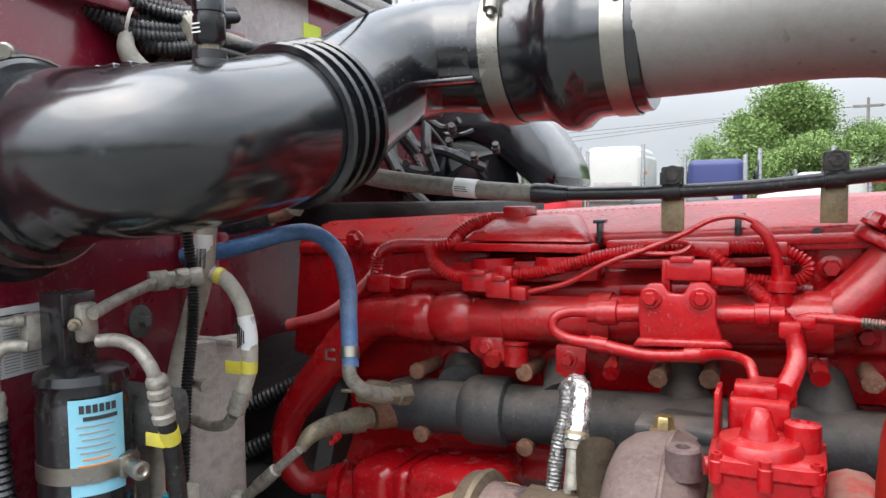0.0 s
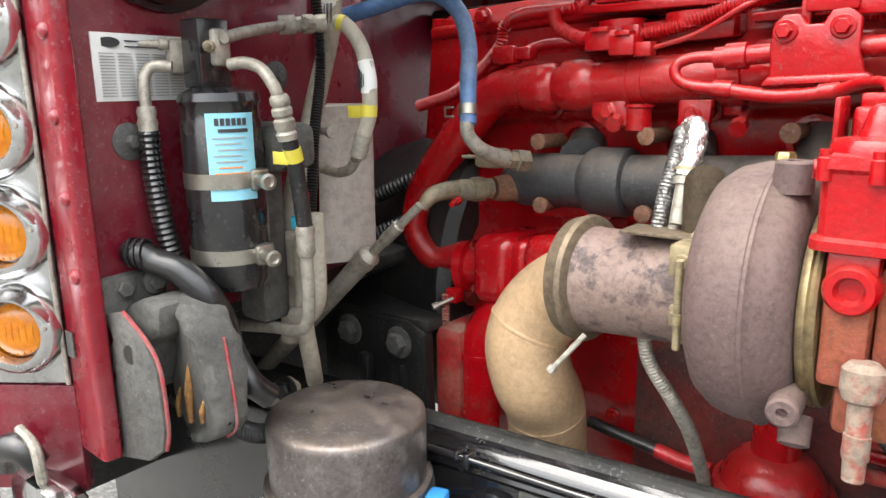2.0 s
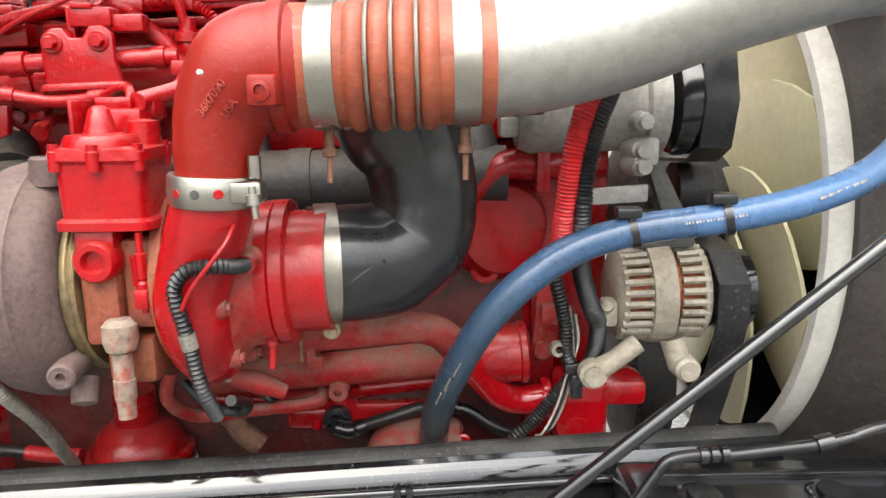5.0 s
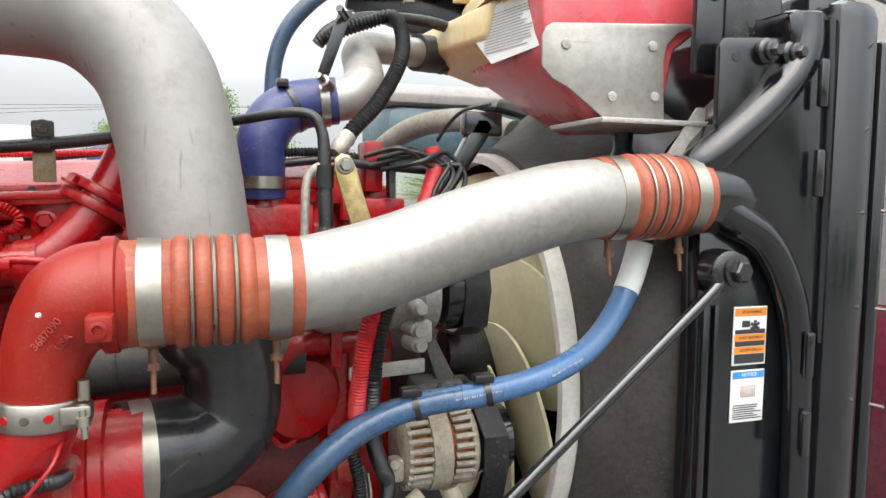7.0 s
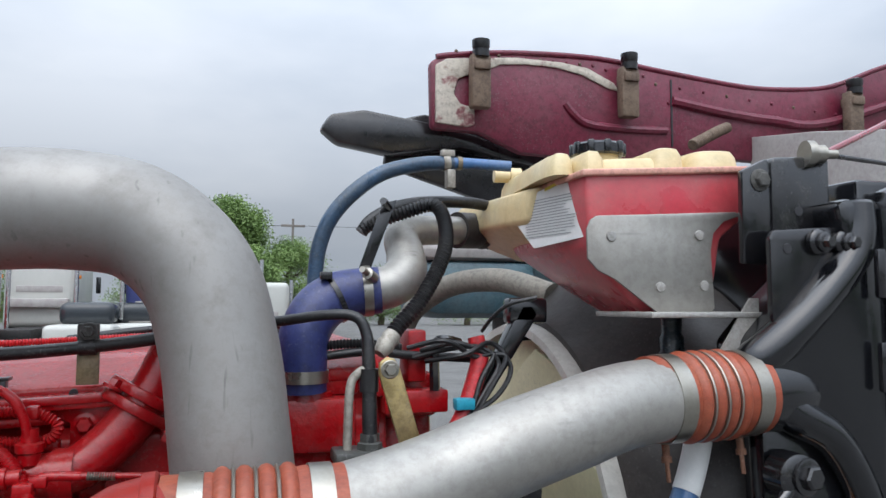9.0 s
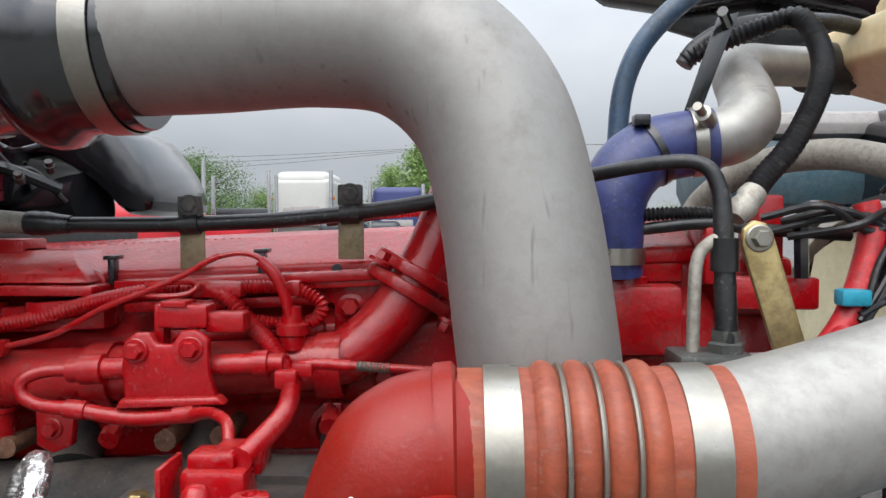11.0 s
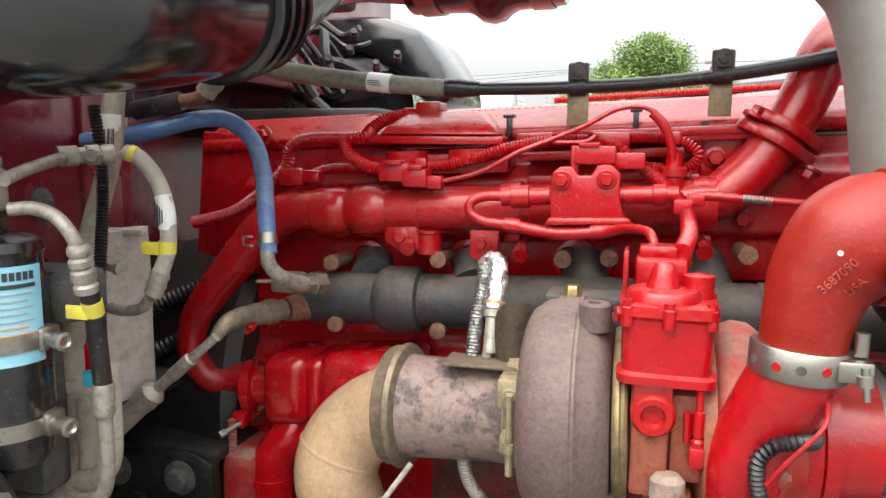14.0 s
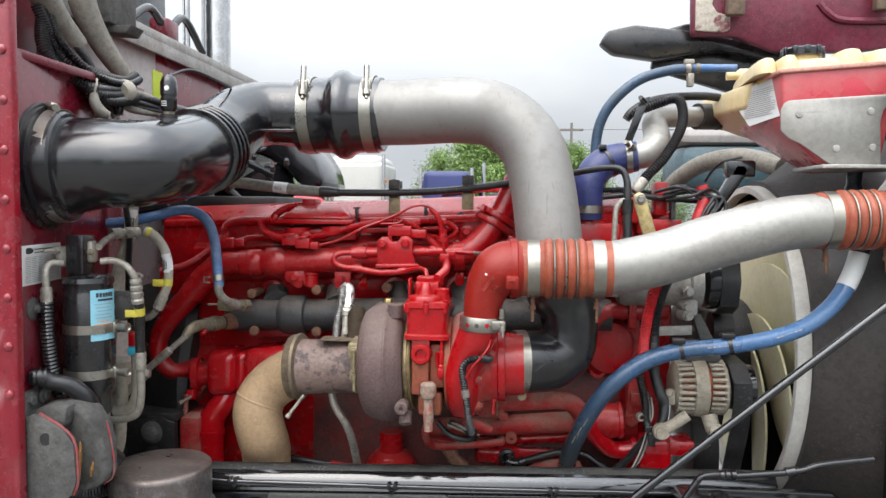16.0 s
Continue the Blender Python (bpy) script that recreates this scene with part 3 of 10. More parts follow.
def plate(outline, m, thick, bevel=0.003, segs=2):
    """A flat outline (x, y) in the frame m, thickened along its z, with rounded edges."""
    bm = bmesh.new()
    low = [bm.verts.new((x, y, 0)) for x, y in outline]
    top = [bm.verts.new((x, y, thick)) for x, y in outline]
    bm.faces.new(low[::-1])
    bm.faces.new(top)
    n = len(outline)
    for i in range(n):
        bm.faces.new((low[i], low[(i + 1) % n], top[(i + 1) % n], top[i]))
    if bevel:
        bmesh.ops.recalc_face_normals(bm, faces=bm.faces[:])
        bmesh.ops.bevel(bm, geom=bm.edges[:], offset=min(bevel, thick * 0.45), segments=segs, profile=0.5, affect="EDGES")
    return moved(bm, m)


def facing(y, z0=0.0, x0=0.0):
    """Frame whose x is the truck's x, y is up and z comes towards the walkway, on the plane at depth y."""
    return Matrix(((1, 0, 0, x0), (0, 0, -1, y), (0, 1, 0, z0), (0, 0, 0, 1)))


def sheet(outline, y0, y1, bevel=0.003):
    """An outline of (x, z) between the depths y0 (far) and y1 (near)."""
    return plate(outline, facing(y0), y0 - y1, bevel)


def bolt(at, axis, r=0.009, h=0.008, washer=True, segs=6):
    head = lathe(at, axis, [(0.0, r), (h * 0.8, r), (h, r * 0.82)], segs=segs)
    if washer:
        head = join(head, lathe(at, axis, [(-0.003, r * 1.45), (0.001, r * 1.45), (0.002, r * 1.3)], segs=18))
    return head


def band(at, axis, r, width, thick=0.0016, segs=40):
    return lathe(at, axis, [(-width / 2, r), (-width / 2, r + thick), (width / 2, r + thick), (width / 2, r)], segs=segs, closed=True)


def frame_at(points, frac, steps=8):
    path = spline(points, steps)
    i = min(len(path) - 2, max(0, int(frac * (len(path) - 1))))
    a, b = Vector(path[i][:3]), Vector(path[i + 1][:3])
    k = frac * (len(path) - 1) - i
    return a + (b - a) * k, (b - a).normalized()


def bars(origin, right, up, w, h, rows, fill=0.62, ragged=True, seed=1):
    """Rows of unreadable print as thin raised strips."""
    rnd = random.Random(seed)
    bm = bmesh.new()
    o, u, v = Vector(origin), Vector(right).normalized(), Vector(up).normalized()
    n = u.cross(v)
    step = h / rows
    for i in range(rows):
        wid = w * (rnd.uniform(0.7, 1.0) if ragged else 1.0)
        y0 = -step * (i + 0.5 + fill / 2 * 0.5)
        y1 = y0 + step * fill * 0.5
        c = [o + u * 0 + v * y0, o + u * wid + v * y0, o + u * wid + v * y1, o + v * y1]
        low = [bm.verts.new(p) for p in c]
        top = [bm.verts.new(p + n * 0.0006) for p in c]
        bm.faces.new(top)
        for k in range(4):
            bm.faces.new((low[k], low[(k + 1) % 4], top[(k + 1) % 4], top[k]))
    return bm


def words(name, body, size, m, material, parent, depth=0.0004):
    """Readable lettering as a mesh in the frame m (x along the line, y up, z out)."""
    cu = bpy.data.curves.new(name, "FONT")
    cu.body, cu.size, cu.extrude = body, size, depth
    cu.align_x, cu.align_y = "CENTER", "CENTER"
    tmp = bpy.data.objects.new("tmp", cu)
    scene.collection.objects.link(tmp)
    me = bpy.data.meshes.new_from_object(tmp.evaluated_get(bpy.context.evaluated_depsgraph_get()))
    bpy.data.objects.remove(tmp)
    me.transform(m)
    bm = bmesh.new()
    bm.from_mesh(me)
    bpy.data.meshes.remove(me)
    return part(name, bm, material, parent)


def loft(levels, bevel=0.007):
    """A shell through outlines (x, y) at rising heights, closed at both ends."""
    bm = bmesh.new()
    rings = [[bm.verts.new((x, y, z)) for x, y in pts] for z, pts in levels]
    n = len(rings[0])
    for a, b in zip(rings, rings[1:]):
        for k in range(n):
            bm.faces.new((a[k], a[(k + 1) % n], b[(k + 1) % n], b[k]))
    bm.faces.new(rings[0])
    bm.faces.new(rings[-1])
    bmesh.ops.recalc_face_normals(bm, faces=bm.faces[:])
    bmesh.ops.bevel(bm, geom=bm.edges[:], offset=bevel, segments=3, profile=0.5, affect="EDGES")
    return bm




# ---- ground and yard ----
def ground_sheet():
    bm = bmesh.new()
    bmesh.ops.create_grid(bm, x_segments=60, y_segments=60, size=600)
    for v in bm.verts:
        v.co.z = 0.25 * noise.noise(v.co * 0.01) * min(1, v.co.length / 120)
    return bm


whole("ground", ground_sheet(), GRAVEL, "grey gravel truck yard reaching to the horizon", "ground", kind="structure")

# ---- firewall, cab side ----
def leaning(bm):
    """The firewall runs slightly backwards from the cab's side towards the tunnel."""
    return moved(bm, Matrix(((1, -0.145, 0, 0.145 * 0.345), (0, 1, 0, 0), (0, 0, 1, 0), (0, 0, 0, 1))))


fw = thing("wall_firewall", "dusty maroon painted cab firewall behind the engine", "wall", kind="structure", at=(-0.75, 0.6, 0.9))
part("panel", leaning(block((-0.725, 0.345, 1.215), (-0.697, 0.83, 1.90), 0.004)), MAROON, fw)
part("lower_edge", leaning(block((-0.735, 0.345, 1.1), (-0.71, 0.44, 1.22), 0.004)), MAROON, fw)
# dark upright panel added as backing, so no bright ground shows under the cab
part("dark_backing", block((-1.10, 0.46, 0.85), (-1.06, 2.3, 1.19), 0.006), BLACK_DIRTY, fw, "black backing panel added in the dark gap under the cab")
part("recess", block((-0.90, 0.345, 1.89), (-0.875, 0.83, 2.4), 0.004), MAROON, fw)
part("recess_floor", block((-0.90, 0.345, 1.885), (-0.705, 0.83, 1.903), 0.004), MAROON, fw)
part("seam", leaning(block((-0.699, 0.735, 1.23), (-0.691, 0.747, 1.90), 0.002)), MAROON, fw)
part("floor_edge", block((-2.3, 0.44, 1.19), (-0.76, 2.2, 1.216), 0.006), BLACK_DIRTY, fw)
part("tunnel_side", block((-1.02, 0.83, 1.30), (-0.77, 0.855, 1.75), 0.004), MAROON, fw)
part("tunnel_back", block((-1.04, 0.83, 1.28), (-1.015, 2.3, 1.75), 0.004), MAROON, fw)
part("tunnel_top", block((-1.04, 0.78, 1.72), (-0.88, 2.3, 1.745), 0.004), MAROON, fw)
part("upper_panel", block((-0.905, 0.80, 1.745), (-0.88, 2.3, 2.1), 0.004), MAROON, fw)
part("primer_panel", block((-0.8815, 0.86, 1.80), (-0.877, 1.22, 2.08), 0.002), BARE_GREY, fw, "bare grey primer panel")
part("top_channel", join(block((-0.93, 0.7, 2.09), (-0.85, 2.3, 2.125), 0.006), block((-0.86, 0.7, 2.06), (-0.85, 2.3, 2.10), 0.003)), ALU, fw, "dull grey metal cowl channel")
part("sticker", block((-0.878, 1.20, 1.93), (-0.8755, 1.26, 2.02), 0.001), LIME, fw, "lime yellow sticker")

side = thing("cab_side_panel", "maroon riveted cab side panel with amber marker lights", "cab panel", kind="structure", at=(-0.9, 0.33, 0.9))


def upright(outline, z0, z1, bevel=0.003):
    """An outline of (x, y) drawn up from z0 to z1."""
    return plate(outline, Matrix.Translation((0, 0, z0)), z1 - z0, bevel)


part("flange", upright([(-0.742, 0.339), (-0.688, 0.337), (-0.682, 0.340), (-0.6805, 0.356), (-0.69, 0.362), (-0.742, 0.362)], 1.09, 2.4, 0.0022), MAROON_EDGE, side, "bright maroon edge flange")
part("edge_seal", tube([(-0.7435, 0.335, 1.17), (-0.7455, 0.334, 1.3), (-0.7435, 0.335, 1.42), (-0.7455, 0.334, 1.6), (-0.744, 0.335, 1.8), (-0.745, 0.334, 2.1)], 0.0028, segs=8), GREY_LINE, side, "grey sealant bead")
# the light panel turns outwards from the flange
LP, LN = Vector((-0.746, 0.339, 0)), Vector((0.57, -0.82, 0)).normalized()
LU = Vector((-0.82, -0.57, 0)).normalized()
lp_out = [LP, LP + LU * 0.125, LP + LU * 0.125 - LN * 0.012, LP - LN * 0.012]
part("light_panel", upright([(p.x, p.y) for p in lp_out], 1.168, 2.1, 0.002), CHROME, side, "polished steel light panel")
part("lower_skin", upright([(p.x - 0.0005, p.y) for p in (LP - LN * 0.004, LP + LU * 0.22 - LN * 0.004, LP + LU * 0.22 - LN * 0.02, LP - LN * 0.02)], 1.03, 1.164, 0.002), MAROON, side)
part("skin", upright([(-0.845, 0.262), (-2.2, 0.25), (-2.2, 0.27), (-0.85, 0.282)], 0.9, 2.4, 0.003), MAROON, side)
part("paint_chip", upright([(-0.7395, 0.338), (-0.722, 0.3374), (-0.722, 0.336), (-0.7395, 0.3366)], 1.205, 1.235, 0), GREY_PLATE, side, "bare chipped spot")
rivet = lathe((0, 0, 0), (0, -1, 0), [(0, 0.0085), (0.003, 0.008), (0.0055, 0.005), (0.0062, 0)], 14)
rivet_ob = part("rivet", rivet, MAROON_EDGE, side)
for i in range(10):
    r = rivet_ob if i == 0 else rivet_ob.copy()
    if i:
        scene.collection.objects.link(r)
    r.matrix_parent_inverse = base_of(side).inverted()
    r.location = (-0.695, 0.3375, 1.303 + 0.0836 * i)


def marker_light(z):
    """Round amber lamp in a hooded chrome bezel."""
    c = LP + LU * 0.052 + Vector((0, 0, z))
    o = thing("marker_light", "round amber marker light in a hooded chrome bezel", "marker light", "amber marker lights on the cab side", at=tuple(c))
    part("bezel", lathe(c, LN, [(-0.004, 0.0535), (0.006, 0.053), (0.016, 0.048), (0.02, 0.041), (0.0195, 0.0365), (0.012, 0.034), (0.004, 0.0325), (-0.004, 0.032)], 40, closed=True), CHROME, o)
    part("lens", lathe(c, LN, [(-0.003, 0.0315), (0.006, 0.031), (0.011, 0.026), (0.014, 0.014), (0.0145, 0.0)], 32), AMBER, o, "amber ribbed lens")
    for k in range(7):
        u = (k - 3) * 0.0075
        h = math.sqrt(0.029 ** 2 - u * u)
        q = c + LU * u + LN * (0.0145 - 3.9 * u * u)
        part("lens_rib", tube([tuple(q + Vector((0, 0, -h)) - LN * 0.005), tuple(q), tuple(q + Vector((0, 0, h)) - LN * 0.005)], 0.0011, segs=6), AMBER, o)
    bm = bmesh.new()
    rows = []
    for k in range(17):
        a = math.radians(15 + 150 * k / 16)
        reach = 0.018 + 0.02 * math.sin(math.radians(180 * k / 16))
        d = LU * math.cos(a) + Vector((0, 0, math.sin(a)))
        rows.append([bm.verts.new(c + d * rr + LN * ss) for rr, ss in ((0.051, 0.006), (0.0475, reach), (0.0455, reach), (0.040, 0.012))])
    for p, q in zip(rows, rows[1:]):
        for k in range(4):
            bm.faces.new((p[k], p[(k + 1) % 4], q[(k + 1) % 4], q[k]))
    bm.faces.new(rows[0])
    bm.faces.new(rows[-1][::-1])
    part("hood", bm, CHROME, o)
    part("screw", lathe(c - LU * 0.041 + Vector((0, 0, 0.006)) + LN * 0.017, LN, [(0, 0.0035), (0.003, 0.003), (0.0035, 0)], 10), GREY_LINE, o)
    return o


for k in range(7):
    marker_light(1.235 + 0.1103 * k)

# ---- engine ----
TILT_UP = 0.045


def tilt(bm):
    return moved(bm, Matrix(((1, 0, 0, 0), (0, 1, 0, 0), (TILT_UP, 0, 1, 0), (0, 0, 0, 1))))


def along_x(outline, x0, x1, bevel=0.004):
    """An outline of (y, z) drawn out along the engine from x0 to x1."""
    m = Matrix(((0, 0, 1, x0), (1, 0, 0, 0), (0, 1, 0, 0), (0, 0, 0, 1)))
    return plate(outline, m, x1 - x0, bevel)


eng = thing("engine", "red painted six-cylinder diesel engine, dusty", "engine", at=(0, 1.2, 0.75))
part("block", tilt(along_x([(1.0, 0.72), (1.0, 1.0), (0.985, 1.03), (0.985, 1.26), (1.01, 1.29), (1.01, 1.40), (1.46, 1.40), (1.46, 0.72)], -0.66, 0.47, 0.006)), RED, eng)
part("cylinder_head", tilt(along_x([(0.99, 1.403), (0.99, 1.46), (0.975, 1.47), (0.975, 1.55), (1.0, 1.57), (1.0, 1.598), (1.45, 1.598), (1.45, 1.403)], -0.66, 0.46, 0.005)), RED, eng)
part("rocker_cover", tilt(along_x([(0.995, 1.602), (0.985, 1.606), (0.985, 1.622), (1.0, 1.63), (1.055, 1.655), (1.08, 1.66), (1.36, 1.66), (1.40, 1.65), (1.455, 1.606), (1.455, 1.602)], -0.74, 0.44, 0.004)), RED, eng)
part("rear_plate", tilt(sheet([(-0.76, 1.44), (-0.60, 1.40), (-0.40, 1.43), (-0.40, 1.60), (-0.74, 1.64)], 1.01, 0.992, 0.003)), RED, eng)
part("rocker_rail", tilt(along_x([(0.955, 1.595), (0.955, 1.607), (0.99, 1.61), (0.99, 1.595)], -0.12, 0.16, 0.002)), RED, eng)

LOOM_RED = RED


def loom(points, r=0.0085, pitch=0.0046, segs=10):
    return tube(points, r, segs=segs, ribs=(pitch, 0.0012))


def stud_bolt(at, length=0.03, r=0.0125, axis=(0.03, -1, 0.02)):
    """A long spacer under a bolt head."""
    return lathe(at, axis, [(-0.03, r), (length * 0.8, r), (length * 0.82, r * 1.15), (length, r * 1.15), (length * 1.02, r * 0.8)], 10)


# parts of the head's side
lid = part("breather_cover", loft([(1.602, [(-0.415, 0.938), (-0.236, 0.938), (-0.236, 1.05), (-0.415, 1.05)]), (1.614, [(-0.404, 0.946), (-0.246, 0.946), (-0.246, 1.05), (-0.404, 1.05)]), (1.63, [(-0.388, 0.972), (-0.268, 0.972), (-0.262, 1.05), (-0.392, 1.05)]), (1.637, [(-0.382, 0.986), (-0.277, 0.986), (-0.272, 1.05), (-0.386, 1.05)])], 0.0035), RED, eng)
part("cover_flange", block((-0.428, 0.932, 1.588), (-0.23, 1.05, 1.6), 0.0035), RED, eng)
part("cover_step", block((-0.392, 0.982, 1.628), (-0.335, 1.03, 1.642), 0.003), RED, eng)
part("cover_peak", block((-0.372, 0.98, 1.63), (-0.335, 1.03, 1.651), 0.004), RED, eng)
part("breather_base", tilt(join(
    lathe((-0.375, 0.955, 1.575), (0, 0, 1), [(0, 0.033), (0.02, 0.033)], 20),
    lathe((-0.28, 0.955, 1.575), (0, 0, 1), [(0, 0.033), (0.02, 0.033)], 20),
    block((-0.44, 0.95, 1.56), (-0.225, 1.0, 1.59), 0.004))), RED, eng)
part("rail_bracket", tilt(join(
    block((-0.215, 0.95, 1.602), (0.09, 0.99, 1.614), 0.003),
    sheet([(0.005, 1.612), (0.095, 1.612), (0.095, 1.585), (0.08, 1.575), (0.075, 1.53), (0.03, 1.53), (0.03, 1.575), (0.01, 1.585)], 0.99, 0.972, 0.002),
    block((-0.2, 0.96, 1.54), (0.02, 0.985, 1.555), 0.004),
    block((-0.21, 0.962, 1.575), (0.01, 0.985, 1.588), 0.004))), RED, eng)
part("hole_plug", lathe((0.033, 0.971, 1.617), (0, -1, 0), [(0, 0.006), (0.001, 0.0055)], 14), INK, eng)
for x in (-0.23, -0.055):
    part("cover_tab", tilt(join(block((x - 0.004, 0.975, 1.607), (x + 0.004, 0.99, 1.64), 0.002), block((x - 0.008, 0.973, 1.637), (x + 0.008, 0.992, 1.642), 0.001))), BLACK_RUB, eng)
for x, z in ((0.049, 1.574), (-0.49, 1.46), (-0.40, 1.46), (-0.255, 1.459), (0.087, 1.494), (-0.62, 1.60), (-0.25, 1.60)):
    part("head_bolt", bolt((x, 0.972, z), (0, -1, 0), 0.011, 0.012), RED, eng)
# ribbed edge of the cover, row of small teeth
teeth = bmesh.new()
for i in range(60):
    x = -0.72 + i * 0.0104
    teeth = join(teeth, block((x, 1.054, 1.6525 + TILT_UP * x), (x + 0.005, 1.061, 1.6555 + TILT_UP * x), 0.0008, 1))
part("cover_teeth", teeth, RED, eng)
# ports, webs and bosses on the head's side below the crossover
for i, x in enumerate((-0.45, -0.29, -0.13, 0.03, 0.19, 0.34)):
    part("port_boss", tilt(lathe((x, 0.992, 1.43), (0, -1, 0), [(0, 0.034), (0.012, 0.032), (0.014, 0.024), (0.006, 0.022)], 24)), RED, eng)
    part("side_plate", tilt(block((x - 0.075, 0.975, 1.315), (x + 0.06, 0.99, 1.352), 0.004)), RED, eng)
for x, z in ((-0.60, 1.10), (-0.24, 1.02), (-0.16, 1.05), (0.02, 1.0), (0.30, 1.02), (-0.3, 1.15)):
    part("freeze_plug", tilt(lathe((x, 0.985, z), (0, -1, 0), [(0, 0.026), (0.008, 0.026), (0.01, 0.022), (0.004, 0.019)], 22)), RED, eng)
for i in range(14):
    part("pan_bolt", tilt(bolt((-0.62 + 0.08 * i, 0.985, 1.005), (0, -1, 0), 0.008, 0.008)), RED, eng)
# thin plate over the block; shade of the gaps is in its colour
part("crankcase_side", tilt(block((-0.34, 0.975, 0.74), (0.43, 0.98, 1.27), 0.002)), RED_GREASE_SHADE, eng, "greasy dark red crankcase side, gap shade in its colour")
part("oil_rail", tube([(-0.05, 0.965, 1.048, 0.013), (0.063, 0.965, 1.045, 0.013), (0.18, 0.965, 1.058, 0.0135), (0.29, 0.965, 1.07, 0.0135), (0.36, 0.965, 1.075, 0.0135)], segs=12), RED, eng)
part("rail_plug", lathe((0.184, 0.955, 1.061), (0, -1, 0), [(-0.01, 0.0085), (0.008, 0.008), (0.01, 0.006)], 14), RED, eng)
# gear housing and water pump at the front
part("gear_housing", tilt(along_x([(0.97, 0.72), (0.96, 1.15), (0.975, 1.40), (1.0, 1.58), (1.46, 1.58), (1.46, 0.72)], 0.44, 0.475, 0.006)), RED, eng)
part("front_cover", tilt(along_x([(1.02, 0.75), (1.0, 1.30), (1.03, 1.55), (1.42, 1.55), (1.42, 0.75)], 0.475, 0.56, 0.02)), RED, eng)
part("pump_housing", join(lathe((0.385, 0.985, 1.30), (0.3, -1, 0), [(0, 0.075), (0.03, 0.075), (0.05, 0.06), (0.055, 0.0)], 32), lathe((0.372, 0.95, 1.245), (0, -1, 0), [(-0.02, 0.022), (0.012, 0.02), (0.013, 0.012), (0.006, 0.01)], 18)), RED, eng)
part("pump_outlet", tube([(0.345, 0.93, 1.35, 0.018), (0.372, 0.925, 1.374, 0.019), (0.40, 0.925, 1.391, 0.02), (0.45, 0.93, 1.392, 0.022), (0.53, 0.94, 1.395, 0.024)], segs=20), RED, eng)
part("pump_flange", block((0.435, 0.90, 1.355), (0.455, 0.96, 1.43), 0.006), RED, eng)
part("lower_housing", join(block((0.468, 0.90, 0.985), (0.545, 0.97, 1.095), 0.016, 3), block((0.515, 0.905, 1.05), (0.60, 0.985, 1.09), 0.012), lathe((0.5, 0.905, 1.02), (0, -1, 0), [(0, 0.02), (0.006, 0.018)], 20), lathe((0.49, 0.94, 1.03), (0.4, -1, 0), [(0, 0.04), (0.035, 0.036)], 20)), RED_CLEAN, eng)
part("pump_bracket", join(sheet([(0.436, 1.115), (0.441, 1.15), (0.447, 1.24), (0.475, 1.255), (0.486, 1.22), (0.475, 1.12), (0.46, 1.105)], 0.965, 0.94, 0.005), block((0.45, 0.925, 1.165), (0.478, 0.95, 1.195), 0.004), lathe((0.455, 0.945, 1.125), (0, -1, 0), [(-0.01, 0.015), (0.01, 0.013)], 14)), RED_DUSTY, eng)
# coolant pipes low on the side
part("upper_pipe", tube([(0.13, 0.85, 1.18, 0.02), (0.153, 0.85, 1.182, 0.02), (0.221, 0.85, 1.187, 0.02), (0.272, 0.85, 1.191, 0.02), (0.306, 0.86, 1.181, 0.021), (0.331, 0.88, 1.15, 0.022), (0.335, 0.883, 1.144, 0.022)], segs=24), RED_DUSTY, eng)
part("lower_pipe", tube([(0.329, 0.878, 1.153, 0.0218), (0.335, 0.883, 1.144, 0.022), (0.361, 0.905, 1.105, 0.022), (0.388, 0.92, 1.071, 0.022), (0.417, 0.93, 1.054, 0.0215), (0.46, 0.93, 1.056, 0.0215), (0.50, 0.93, 1.058, 0.0215)], segs=24), RED_CLEAN, eng)
part("pipe_block", join(block((0.098, 0.838, 1.145), (0.15, 0.94, 1.207), 0.01, 3), lathe((0.104, 0.845, 1.178), (0, -1, 0), [(-0.03, 0.031), (0.004, 0.031), (0.008, 0.027), (0.009, 0)], 26), block((0.137, 0.834, 1.141), (0.149, 0.85, 1.212), 0.002), block((0.143, 0.832, 1.142), (0.158, 0.846, 1.160), 0.004)), RED_DUSTY, eng)
part("flat_clip", block((0.131, 0.826, 1.155), (0.134, 0.832, 1.215), 0.001), ZINC_OLIVE, eng, "thin steel clip strip")
part("pipe_flange", lathe((0.452, 0.93, 1.056), (1, 0, 0.02), [(0, 0.0215), (0, 0.028), (0.004, 0.03), (0.012, 0.03), (0.016, 0.0215)], 28), RED_CLEAN, eng)
part("oil_cooler_tube", tube([(-0.04, 0.925, 1.088, 0.02), (0.011, 0.925, 1.096, 0.022), (0.153, 0.925, 1.106, 0.024), (0.29, 0.925, 1.118, 0.025), (0.35, 0.925, 1.123, 0.026)], segs=26), RED_DUSTY, eng)
part("cooler_cap", lathe((0.34, 0.925, 1.123), (1, 0, 0.06), [(0, 0.026), (0.012, 0.036), (0.026, 0.041), (0.078, 0.0415), (0.08, 0.0435), (0.088, 0.0435), (0.09, 0.040), (0.094, 0.03), (0.095, 0)], 36), RED, eng)
part("sump_boss", lathe((0.166, 0.905, 1.082), (0, -1, 0), [(-0.06, 0.0145), (0.006, 0.0145), (0.009, 0.013), (0.0095, 0.0055), (0.0, 0.005), (0, 0)], 20), RED_DUSTY, eng)
